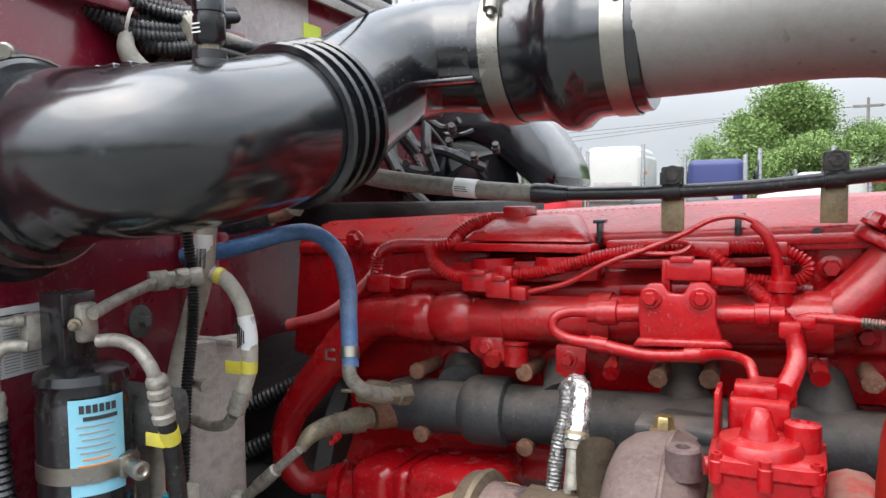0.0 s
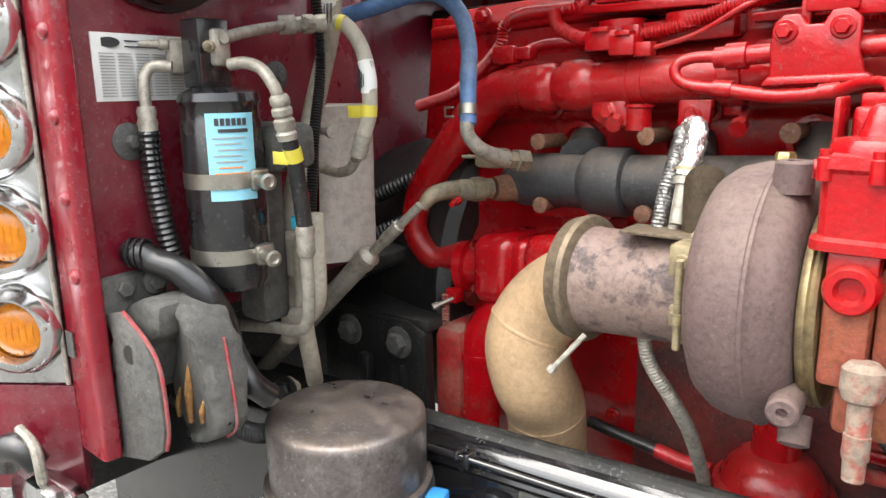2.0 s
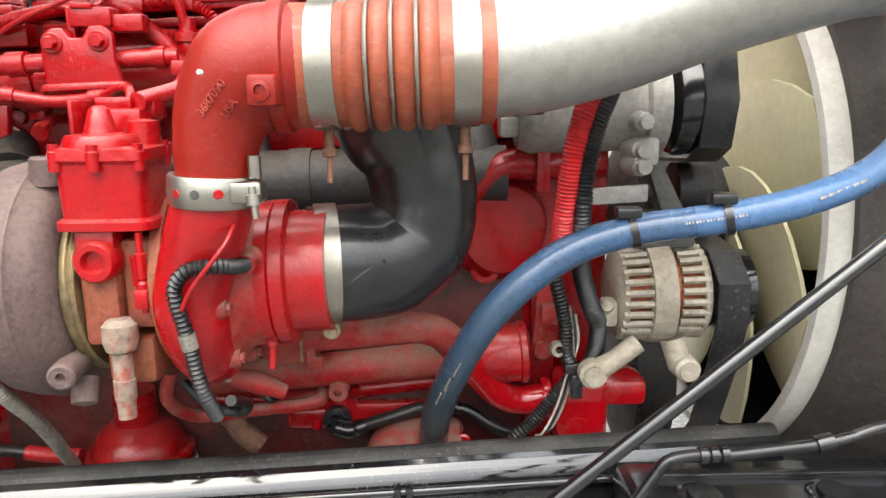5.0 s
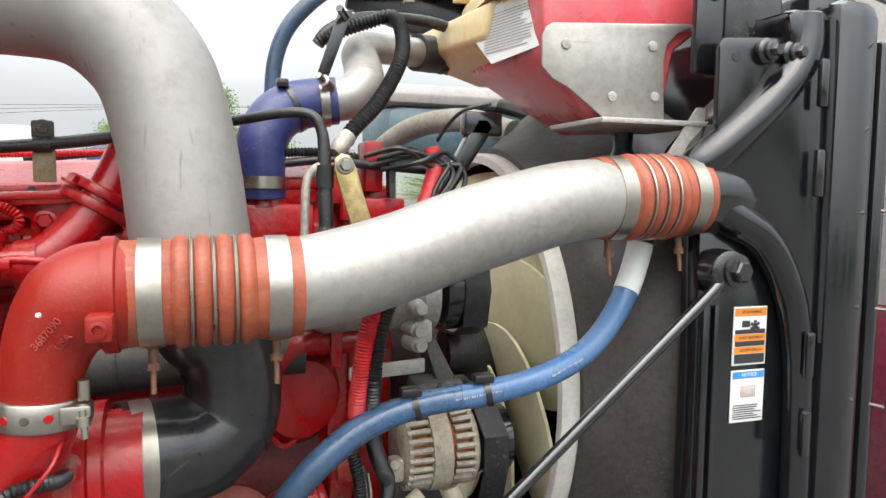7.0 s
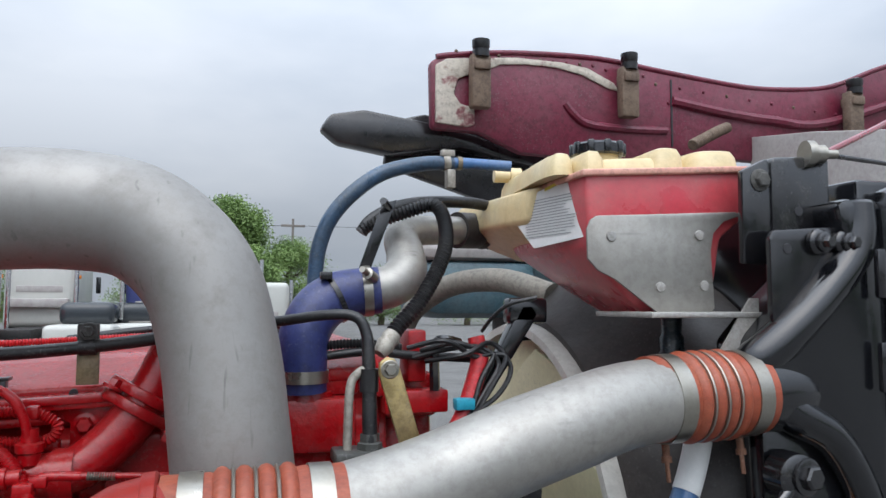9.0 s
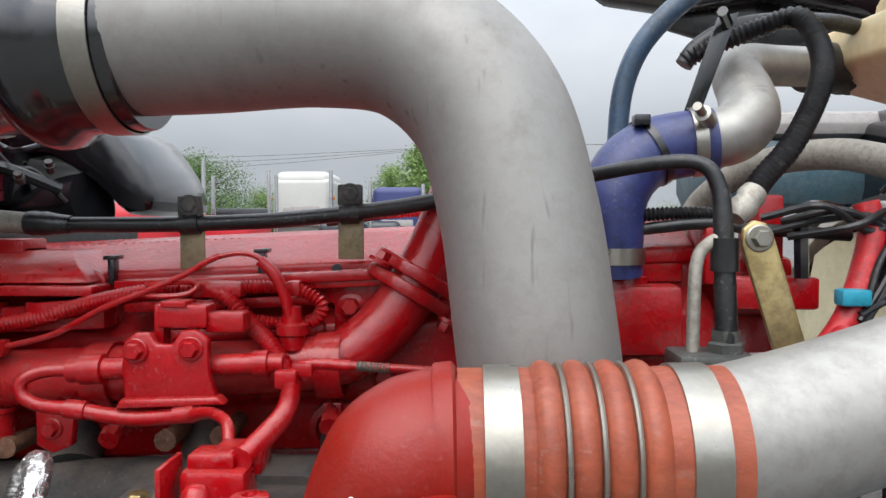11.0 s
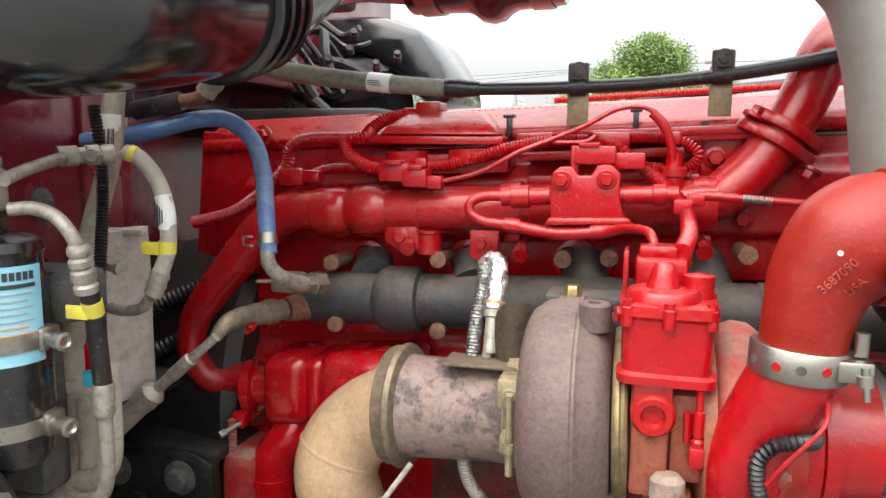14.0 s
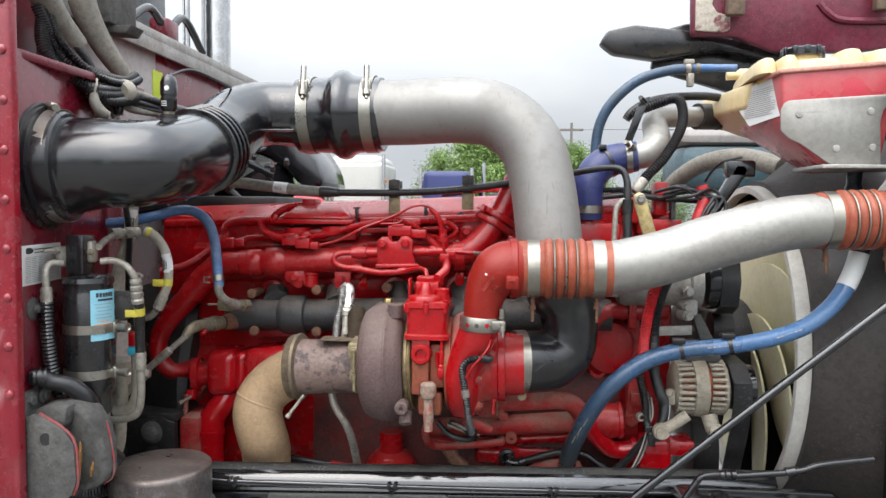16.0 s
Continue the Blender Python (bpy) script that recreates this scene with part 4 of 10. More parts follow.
part("turbo_drain_cup", lathe((-0.13, 0.935, 0.955), (0, 0, 1), [(0, 0.07), (0.012, 0.0755), (0.026, 0.0765), (0.030, 0.073), (0.031, 0.066), (0.04, 0.0635), (0.058, 0.054), (0.068, 0.043), (0.073, 0.03), (0.12, 0.028)], 44), RED, eng)
part("cup_base", lathe((-0.12, 0.935, 0.92), (0, 0, 1), [(0, 0.07), (0.041, 0.07)], 28), WHITE_LABEL, eng, "white filter base")
part("sensor_pad", join(lathe((0.157, 0.975, 1.02), (0, -1, 0), [(0, 0.034), (0.012, 0.034), (0.017, 0.03), (0.018, 0.02)], 26), block((0.078, 0.955, 0.995), (0.15, 0.985, 1.036), 0.014, 3), block((0.15, 0.958, 1.0), (0.30, 0.98, 1.038), 0.006)), RED, eng)
part("pad_bolt", lathe((0.125, 0.957, 1.007), (0, -1, 0), [(0, 0.0075), (0.006, 0.0075), (0.008, 0.006)], 12), RED_CLEAN, eng)
part("starter_cover", lathe((0.20, 0.935, 0.945), (1, 0, 0.08), [(0, 0.03), (0.015, 0.055), (0.045, 0.069), (0.115, 0.071), (0.14, 0.06), (0.145, 0.05)], 30), RED_DUSTY, eng)
part("cover_bolt", join(lathe((0.338, 0.915, 0.998), (0.1, -1, 0.25), [(-0.02, 0.012), (0.008, 0.012), (0.01, 0.009), (0.01, 0.006), (0.004, 0.005)], 14)), RED_CLEAN, eng)
# harness on the head
part("main_loom", loom([(-0.722, 0.93, 1.463), (-0.651, 0.93, 1.482), (-0.60, 0.93, 1.514), (-0.558, 0.93, 1.552), (-0.551, 0.93, 1.579), (-0.521, 0.93, 1.594), (-0.439, 0.93, 1.597), (-0.428, 0.95, 1.61), (-0.41, 0.965, 1.625), (-0.38, 0.99, 1.632)], 0.009), LOOM_RED, eng)
part("branch_loom", loom([(-0.459, 0.915, 1.593), (-0.446, 0.905, 1.573), (-0.415, 0.90, 1.557), (-0.385, 0.90, 1.551)], 0.0085), LOOM_RED, eng)
part("cross_loom", loom([(-0.60, 0.935, 1.515), (-0.55, 0.94, 1.53), (-0.50, 0.945, 1.55), (-0.45, 0.945, 1.552), (-0.39, 0.945, 1.55)], 0.007), LOOM_RED, eng)
part("loom_joint", join(block((-0.565, 0.915, 1.525), (-0.525, 0.945, 1.552), 0.006), block((-0.54, 0.92, 1.53), (-0.50, 0.945, 1.55), 0.006)), LOOM_RED, eng)
part("connector", join(block((-0.395, 0.885, 1.537), (-0.35, 0.915, 1.562), 0.003), block((-0.36, 0.882, 1.53), (-0.325, 0.912, 1.555), 0.003), block((-0.33, 0.888, 1.528), (-0.305, 0.908, 1.546), 0.003), block((-0.385, 0.88, 1.56), (-0.36, 0.90, 1.566), 0.001), block((-0.35, 0.878, 1.554), (-0.33, 0.90, 1.56), 0.001)), RED, eng)
part("connector", block((-0.36, 0.918, 1.545), (-0.335, 0.945, 1.57), 0.003), RED, eng)
part("mid_loom", loom([(-0.345, 0.93, 1.556), (-0.292, 0.93, 1.564), (-0.223, 0.93, 1.583), (-0.163, 0.93, 1.594), (-0.13, 0.93, 1.596)], 0.0085), LOOM_RED, eng)
part("mid_loom", loom([(-0.13, 0.93, 1.596), (-0.07, 0.93, 1.599), (-0.01, 0.93, 1.598), (0.018, 0.93, 1.587), (0.024, 0.93, 1.575), (0.012, 0.93, 1.562), (-0.019, 0.93, 1.56), (-0.08, 0.93, 1.565)], 0.007), LOOM_RED, eng)
part("loom_tee", block((-0.115, 0.918, 1.588), (-0.06, 0.942, 1.606), 0.005), LOOM_RED, eng)
part("loom_clip", block((-0.012, 0.92, 1.59), (0.002, 0.94, 1.607), 0.003), LOOM_RED, eng)
part("thin_wire", tube([(-0.312, 0.90, 1.537), (-0.254, 0.90, 1.552), (-0.202, 0.90, 1.579), (-0.151, 0.90, 1.599), (-0.114, 0.90, 1.615), (-0.078, 0.90, 1.634), (-0.043, 0.90, 1.636), (-0.019, 0.905, 1.614), (-0.006, 0.91, 1.573)], 0.0032, segs=8), LOOM_RED, eng)
part("thin_wire", tube([(-0.17, 0.905, 1.594), (-0.14, 0.90, 1.592), (-0.115, 0.905, 1.594), (-0.105, 0.91, 1.602), (-0.12, 0.915, 1.606), (-0.16, 0.91, 1.603)], 0.003, segs=8), LOOM_RED, eng)
part("wire_sleeve", tube([(-0.035, 0.902, 1.63, 0.006), (-0.021, 0.903, 1.616, 0.0065), (-0.011, 0.906, 1.594, 0.006), (-0.006, 0.91, 1.57, 0.006)], segs=10), LOOM_RED, eng)
part("sensor", join(lathe((-0.005, 0.915, 1.535), (0, 0, 1), [(0, 0.014), (0.014, 0.014), (0.016, 0.017), (0.026, 0.017), (0.028, 0.011), (0.045, 0.01)], 16)), RED, eng)
part("drop_loom", tube([(-0.093, 0.93, 1.596), (-0.075, 0.918, 1.588), (-0.045, 0.905, 1.562), (-0.016, 0.88, 1.54), (0.007, 0.855, 1.515), (0.012, 0.82, 1.495), (0.008, 0.77, 1.487), (0.0, 0.72, 1.48)], 0.0082, segs=12, ribs=(0.0062, 0.0016)), LOOM_RED, eng)
part("loom_clip", join(block((-0.006, 0.842, 1.508), (0.016, 0.868, 1.526), 0.003), block((0.01, 0.85, 1.518), (0.03, 0.862, 1.532), 0.003)), RED, eng)
part("delivery_line", tube([(0.01, 0.86, 1.525, 0.006), (0.03, 0.86, 1.53, 0.006), (0.065, 0.86, 1.528, 0.006), (0.07, 0.86, 1.528, 0.0045), (0.16, 0.862, 1.523, 0.004), (0.24, 0.87, 1.518, 0.004)], segs=12), RED, eng)
part("braided_sleeve", tube([(0.072, 0.86, 1.5278), (0.105, 0.861, 1.5255)], 0.005, segs=12, ribs=(0.003, 0.0005)), STAINLESS, eng, "braided steel sleeve")
# pressure sensor bracket and its lines
brk = part("sensor_bracket", join(
    sheet([(-0.15, 1.495), (-0.153, 1.53), (-0.15, 1.555), (-0.14, 1.563), (-0.125, 1.563), (-0.118, 1.552), (-0.103, 1.552), (-0.096, 1.565), (-0.08, 1.566), (-0.068, 1.556), (-0.068, 1.525), (-0.06, 1.50), (-0.085, 1.498), (-0.12, 1.499)], 0.85, 0.838, 0.003),
    sheet([(-0.158, 1.49), (-0.152, 1.50), (-0.058, 1.503), (-0.05, 1.495)], 0.85, 0.832, 0.003)), RED, eng)
for x, z in ((-0.138, 1.546), (-0.084, 1.548)):
    part("bracket_bolt", bolt((x, 0.837, z), (0, -1, 0), 0.0085, 0.009), RED, brk)
part("sensor_block", join(block((-0.125, 0.855, 1.565), (-0.075, 0.885, 1.588), 0.003), block((-0.08, 0.86, 1.56), (-0.04, 0.885, 1.58), 0.003), block((-0.13, 0.86, 1.545), (-0.12, 0.88, 1.588), 0.002), block((-0.12, 0.852, 1.586), (-0.095, 0.88, 1.592), 0.001)), RED, eng)
part("pressure_bar", lathe((-0.215, 0.86, 1.522), (1, 0, 0.05), [(0, 0.012), (0.012, 0.012), (0.013, 0.015), (0.035, 0.015), (0.036, 0.011), (0.065, 0.011)], 14), RED, eng)
part("pressure_port", lathe((-0.07, 0.86, 1.528), (1, 0, 0.04), [(0, 0.011), (0.04, 0.011), (0.041, 0.0135), (0.055, 0.0135), (0.056, 0.01), (0.07, 0.01)], 12), RED, eng)
part("pressure_line", tube([(-0.205, 0.858, 1.523, 0.0065), (-0.235, 0.85, 1.523, 0.0065), (-0.252, 0.842, 1.516, 0.0065), (-0.252, 0.84, 1.502, 0.0065), (-0.235, 0.84, 1.492, 0.0065), (-0.20, 0.84, 1.488, 0.0075), (-0.143, 0.84, 1.480, 0.008), (-0.085, 0.835, 1.485, 0.0075), (-0.055, 0.81, 1.493, 0.0055), (-0.033, 0.785, 1.492, 0.0055), (-0.026, 0.77, 1.478, 0.0055)], segs=12), RED, eng)
part("line_collar", lathe((-0.208, 0.84, 1.489), (1, 0, -0.1), [(0, 0.0095), (0.02, 0.0095)], 12), RED, eng)
part("line_collar", lathe((-0.10, 0.837, 1.484), (1, -0.05, 0.1), [(0, 0.009), (0.02, 0.009)], 12), RED, eng)
for x, z in ((-0.36, 1.455), (-0.20, 1.453), (0.034, 1.469)):
    part("nut", join(lathe((x, 0.93, z), (0.1, -1, -0.4), [(-0.02, 0.007), (0.02, 0.007), (0.021, 0.011), (0.035, 0.011)], 8)), RED, eng)
part("boss_bracket", join(sheet([(-0.395, 1.475), (-0.345, 1.475), (-0.34, 1.44), (-0.37, 1.435), (-0.395, 1.45)], 0.93, 0.91, 0.004), lathe((-0.33, 0.92, 1.435), (0, 0, 1), [(0, 0.017), (0.028, 0.017), (0.03, 0.02), (0.034, 0.02)], 18)), RED, eng)
part("boss_bolt", bolt((-0.37, 0.909, 1.458), (0, -1, 0), 0.009, 0.008), RED, eng)
part("foil_bracket", sheet([(-0.262, 1.475), (-0.222, 1.475), (-0.225, 1.44), (-0.245, 1.432), (-0.262, 1.44)], 0.89, 0.878, 0.002), RED, eng)
part("boss_bolt", bolt((-0.245, 0.877, 1.458), (0, -1, 0), 0.008, 0.008), RED, eng)

# crossover pipe with bellows
cro = thing("egr_crossover_pipe", "red painted crossover pipe with bellows along the cylinder head", "coolant pipe", at=(-0.3, 0.94, 1.2))
part("bent_end", tube([(-0.642, 0.945, 1.218, 0.023), (-0.67, 0.938, 1.211, 0.022), (-0.70, 0.926, 1.214, 0.0215), (-0.726, 0.92, 1.254, 0.0216), (-0.72, 0.922, 1.306, 0.0237), (-0.686, 0.922, 1.356, 0.027), (-0.640, 0.925, 1.41, 0.0305), (-0.60, 0.93, 1.455, 0.032), (-0.565, 0.93, 1.482, 0.0315), (-0.53, 0.93, 1.489, 0.031), (-0.49, 0.93, 1.49, 0.03)], segs=28), RED, cro)
part("bellows", lathe((-0.51, 0.93, 1.489), (1, 0, 0.05), [(0, 0.03), (0.004, 0.034), (0.03, 0.035), (0.05, 0.034), (0.055, 0.03), (0.06, 0.031), (0.068, 0.036), (0.09, 0.037), (0.108, 0.035), (0.114, 0.031), (0.12, 0.031)], 36), RED, cro)
part("straight", tube([(-0.39, 0.93, 1.495, 0.031), (-0.2, 0.93, 1.504, 0.031), (-0.02, 0.93, 1.514, 0.03), (0.03, 0.93, 1.518, 0.03)], segs=28), RED, cro)
for x in (-0.345, -0.325, -0.225):
    part("seam", band((x, 0.93, 1.497 + 0.05 * (x + 0.345)), (1, 0, 0.05), 0.0305, 0.005, 0.0018), RED, cro)
for x in (-0.213, 0.035):
    c = part("saddle_clamp", join(band((x, 0.93, 1.503 + 0.05 * (x + 0.2)), (1, 0, 0.05), 0.0325, 0.027, 0.004), block((x - 0.011, 0.925, 1.455), (x + 0.011, 0.945, 1.475), 0.003)), RED, cro)
part("outlet_elbow", tube([(0.03, 0.93, 1.518, 0.03), (0.06, 0.94, 1.53, 0.031), (0.10, 0.953, 1.567, 0.032), (0.135, 0.963, 1.62, 0.031), (0.155, 0.97, 1.662, 0.031), (0.175, 0.985, 1.71, 0.031), (0.21, 1.02, 1.745, 0.031), (0.27, 1.05, 1.755, 0.03)], segs=28), RED, cro)
for s in (-0.008, 0.012):
    part("flange", plate([(0.044 * math.cos(a) * (1.22 if abs(math.cos(a)) > 0.75 else 1.0), 0.041 * math.sin(a)) for a in [2 * math.pi * k / 24 for k in range(24)]], basis(Vector((0.118, 0.957, 1.594)) + Vector((0.5, 0.1, 0.85)) * s, (0.5, 0.1, 0.85), (0, 1, 0)), 0.015, 0.003), RED, cro)
part("flange_bolt", bolt((0.087, 0.935, 1.628), (0.5, 0.1, 0.85), 0.009, 0.012), RED, cro)
part("flange_bolt", bolt((0.16, 0.945, 1.56), (-0.5, -0.1, -0.85), 0.009, 0.012), RED, cro)
# EGR cooler
coo = thing("egr_cooler", "red painted ribbed cooler body below the manifold", "engine cooler", at=(-0.5, 0.95, 1.1))
lean = Matrix(((1, 0, 0, 0), (0, 1, 0, 0), (0.09, 0, 1, 0.054), (0, 0, 0, 1)))
part("shell", moved(join(block((-0.597, 0.897, 1.15), (-0.517, 1.013, 1.266), 0.026, 5), block((-0.525, 0.903, 1.157), (-0.49, 1.007, 1.259), 0.02, 4), block((-0.503, 0.897, 1.15), (-0.345, 1.013, 1.266), 0.026, 5), block((-0.47, 0.893, 1.185), (-0.38, 0.91, 1.232), 0.008, 3)), lean), RED_CLEAN, coo)
part("neck", lathe((-0.645, 0.945, 1.2), (1, 0.1, 0.06), [(0, 0.034), (0.006, 0.04), (0.018, 0.04), (0.022, 0.032), (0.05, 0.03)], 24), RED_CLEAN, coo)
part("neck_clamp", join(band((-0.632, 0.946, 1.2), (1, 0.1, 0.06), 0.04, 0.014, 0.004), block((-0.645, 0.90, 1.145), (-0.625, 0.925, 1.17), 0.003)), RED_CLEAN, coo)
part("clamp_stud", lathe((-0.63, 0.905, 1.155), (-0.5, -0.8, -0.3), [(0, 0.004), (0.03, 0.004), (0.03, 0.006), (0.04, 0.006)], 8), STAINLESS, coo)
part("drop_pipe", tube([(-0.545, 0.95, 1.165, 0.03), (-0.56, 0.935, 1.135, 0.032), (-0.58, 0.925, 1.105, 0.032), (-0.588, 0.92, 1.07, 0.032), (-0.588, 0.92, 0.9, 0.032)], segs=24), RED_CLEAN, coo)
part("pipe_bead", band((-0.588, 0.92, 1.062), (0, 0, 1), 0.031, 0.01, 0.004), RED_CLEAN, coo)
part("speed_wire", loom([(-0.645, 0.90, 1.16), (-0.645, 0.90, 1.10), (-0.635, 0.9, 1.04), (-0.60, 0.9, 1.0)], 0.006), RED_DUSTY, coo)
# exhaust manifold
man = thing("exhaust_manifold", "dark grey cast iron exhaust manifold with rusty bolts", "exhaust manifold", at=(-0.1, 0.95, 1.3))
part("rear_section", tube([(-0.535, 0.965, 1.352, 0.034), (-0.52, 0.95, 1.353, 0.04), (-0.47, 0.947, 1.356, 0.04), (-0.40, 0.945, 1.358, 0.038)], segs=28), IRON_GREY, man)
part("slip_joint", lathe((-0.404, 0.945, 1.359), (1, 0, 0.03), [(-0.012, 0.038), (-0.006, 0.044), (0, 0.0475), (0.006, 0.0495), (0.05, 0.0495), (0.055, 0.047), (0.058, 0.04)], 36), IRON_GREY, man)
part("middle_section", tube([(-0.37, 0.945, 1.36, 0.039), (-0.25, 0.945, 1.363, 0.04), (-0.1, 0.94, 1.366, 0.045), (0.02, 0.94, 1.368, 0.044), (0.12, 0.945, 1.371, 0.041)], segs=28), IRON_GREY, man)
part("front_section", tube([(0.11, 0.945, 1.371, 0.043), (0.14, 0.945, 1.372, 0.043), (0.15, 0.945, 1.372, 0.04), (0.40, 0.945, 1.378, 0.038)], segs=28), IRON_GREY, man)
part("turbo_foot", join(block((-0.14, 0.80, 1.36), (0.02, 0.94, 1.40), 0.012), block((-0.15, 0.80, 1.395), (0.03, 0.86, 1.41), 0.004)), IRON_GREY, man)
part("foot_nut", bolt((-0.115, 0.79, 1.41), (0, 0, 1), 0.0105, 0.016), ZINC, man)
for i, x in enumerate((-0.45, -0.29, -0.13, 0.03, 0.19, 0.34)):
    part("runner", tube([(x + 0.01, 0.995, 1.43 + TILT_UP * x, 0.03), (x + 0.015, 0.97, 1.41 + TILT_UP * x, 0.032), (x + 0.02, 0.955, 1.385, 0.036)], segs=18), IRON_GREY, man)
for x, z in ((-0.487, 1.412), (-0.324, 1.425), (-0.15, 1.434), (-0.09, 1.439), (0.08, 1.451), (0.2, 1.455), (-0.482, 1.32), (-0.324, 1.322), (0.08, 1.33)):
    part("spacer_bolt", stud_bolt((x + 0.008, 0.95, z + 0.002), 0.042, 0.0104), RUST, man, "rusty spacer bolt")

low = thing("starter_cable", "black battery cable with a red sleeve low on the engine", "cable", at=(-0.278, 0.91, 0.993))
part("cable", tube([(-0.383, 0.91, 1.006), (-0.335, 0.91, 1.0), (-0.278, 0.91, 0.993), (-0.242, 0.91, 0.988)], 0.0085, segs=12), BLACK_HOSE, low)
part("red_sleeve", tube([(-0.278, 0.91, 0.993), (-0.242, 0.91, 0.988), (-0.202, 0.91, 0.987)], 0.0105, segs=12), RED_HOSE, low)
bw = thing("burnt_wires", "tangle of dusty burnt wires below the compressor", "wiring loom", at=(0.046, 0.88, 1.108))
rnd = random.Random(17)
for k in range(6):
    pts = [Vector(p) + Vector((rnd.uniform(-0.008, 0.008), rnd.uniform(-0.01, 0.01), rnd.uniform(-0.009, 0.009))) for p in ((0.018, 0.88, 1.114), (0.046, 0.88, 1.108), (0.074, 0.88, 1.095), (0.085, 0.88, 1.083))]
    part("wire", tube([tuple(p) for p in pts], rnd.uniform(0.003, 0.0055), segs=7), (BLACK_HOSE, GREY_HOSE, CARD)[k % 3], bw)
part("rusty_elbow", tube([(0.009, 0.9, 1.056, 0.016), (0.022, 0.9, 1.04, 0.016), (0.031, 0.9, 1.024, 0.016), (0.054, 0.9, 1.003, 0.016)], segs=14), RUST, bw)
# ---- intake duct ----
pipe = thing("air_intake_pipe", "grey aluminised steel intake pipe with one bend", "intake pipe", at=(0.244, 0.845, 1.45))
IN = [(-0.225, 0.893, 1.854, 0.0765), (-0.085, 0.872, 1.853, 0.0752), (0.042, 0.852, 1.855, 0.0745), (0.13, 0.843, 1.838, 0.0732), (0.196, 0.824, 1.776, 0.072), (0.225, 0.809, 1.685, 0.0715), (0.2395, 0.795, 1.58, 0.072), (0.250, 0.795, 1.49, 0.0725), (0.252, 0.796, 1.475, 0.0725)]
part("tube", tube(IN, segs=56, steps=10), STEEL, pipe)
coupler = thing("rubber_coupler", "black ribbed rubber coupler with two band clamps", "hose coupler", at=(-0.27, 0.90, 1.75))
part("sleeve", lathe((-0.349, 0.897, 1.848), (1, -0.02, 0.015), [(0, 0.081), (0, 0.088), (0.05, 0.0885), (0.076, 0.09), (0.086, 0.0945), (0.096, 0.103), (0.108, 0.1055), (0.12, 0.103), (0.13, 0.0945), (0.14, 0.09), (0.2, 0.087), (0.202, 0.085), (0.202, 0.076)], 44), BLACK_GLOSS, coupler)
for x in (-0.322, -0.175):
    c = part("band_clamp", band((x, 0.897 - 0.02 * (x + 0.349), 1.848 + 0.015 * (x + 0.349)), (1, -0.02, 0.015), 0.0892, 0.026, 0.002), STAINLESS, coupler)
    part("screw_housing", join(lathe((x, 0.822, 1.925), (0.05, -0.35, -1), [(-0.03, 0.0065), (0.03, 0.0065), (0.032, 0.009), (0.044, 0.009), (0.045, 0.004), (0.052, 0.004)], 12), block((x - 0.011, 0.815, 1.885), (x + 0.011, 0.828, 1.92), 0.003)), STAINLESS, c)
elbow = thing("air_cleaner_elbow", "large glossy black moulded air cleaner elbow", "air duct", at=(-0.7, 0.48, 1.6))
EL = [(-0.70, 0.486, 1.702, 0.1), (-0.68, 0.489, 1.703, 0.0985), (-0.66, 0.492, 1.704, 0.0897), (-0.618, 0.492, 1.708, 0.0848), (-0.568, 0.496, 1.707, 0.0818), (-0.529, 0.518, 1.712, 0.0805), (-0.511, 0.57, 1.721, 0.0815), (-0.505, 0.642, 1.738, 0.083), (-0.503, 0.722, 1.76, 0.084), (-0.496, 0.79, 1.797, 0.081), (-0.473, 0.842, 1.834, 0.0765), (-0.425, 0.883, 1.852, 0.075), (-0.345, 0.897, 1.85, 0.077)]
part("body", tube(EL, segs=44, steps=10), BLACK_GLOSS, elbow)
for f in (0.60, 0.622, 0.644, 0.666):
    p, d = frame_at(EL, f)
    part("rib", lathe(p, d, [(-0.004, 0.084), (-0.003, 0.091), (0.0, 0.0935), (0.003, 0.091), (0.004, 0.084)], 44, closed=True), BLACK_GLOSS, elbow)
part("inlet_flange", lathe((-0.735, 0.474, 1.70), (0.98, 0.16, 0.02), [(0, 0.112), (0.004, 0.121), (0.013, 0.121), (0.0145, 0.1165), (0.017, 0.1165), (0.0185, 0.1195), (0.026, 0.1195), (0.0275, 0.1125), (0.034, 0.1125), (0.036, 0.1035), (0.064, 0.1025), (0.068, 0.098)], 56), BLACK_RUB, elbow)
c = part("band_clamp", band((-0.688, 0.486, 1.702), (0.98, 0.16, 0.02), 0.1045, 0.02, 0.002), STAINLESS, elbow)
part("clamp_screw", lathe((-0.70, 0.47, 1.812), (0.6, -0.5, -0.15), [(-0.03, 0.006), (-0.006, 0.006), (-0.005, 0.009), (0.02, 0.009), (0.022, 0.007), (0.035, 0.007)], 12), STAINLESS, c)
part("gusset", block((-0.425, 0.79, 1.80), (-0.335, 0.82, 1.806), 0.002), BLACK_GLOSS, elbow)
part("mould_mark", join(*[block((-0.62 + 0.022 * k, 0.478, 1.7835), (-0.604 + 0.022 * k, 0.50, 1.7895), 0.001, 1) for k in range(4)]), BLACK_GLOSS, elbow)

# ---- charge air ----
cel = thing("charge_air_elbow", "matt red cast charge air elbow", "charge air elbow", at=(0.1, 0.625, 1.38))
CE = [(0.1, 0.631, 1.395, 0.0355), (0.1015, 0.631, 1.418, 0.0362), (0.1045, 0.631, 1.445, 0.0385), (0.113, 0.634, 1.475, 0.0442), (0.130, 0.636, 1.501, 0.052), (0.145, 0.642, 1.509, 0.0563), (0.1665, 0.653, 1.511, 0.0577)]
part("casting", tube(CE, segs=40, steps=8), RED_CAST, cel)
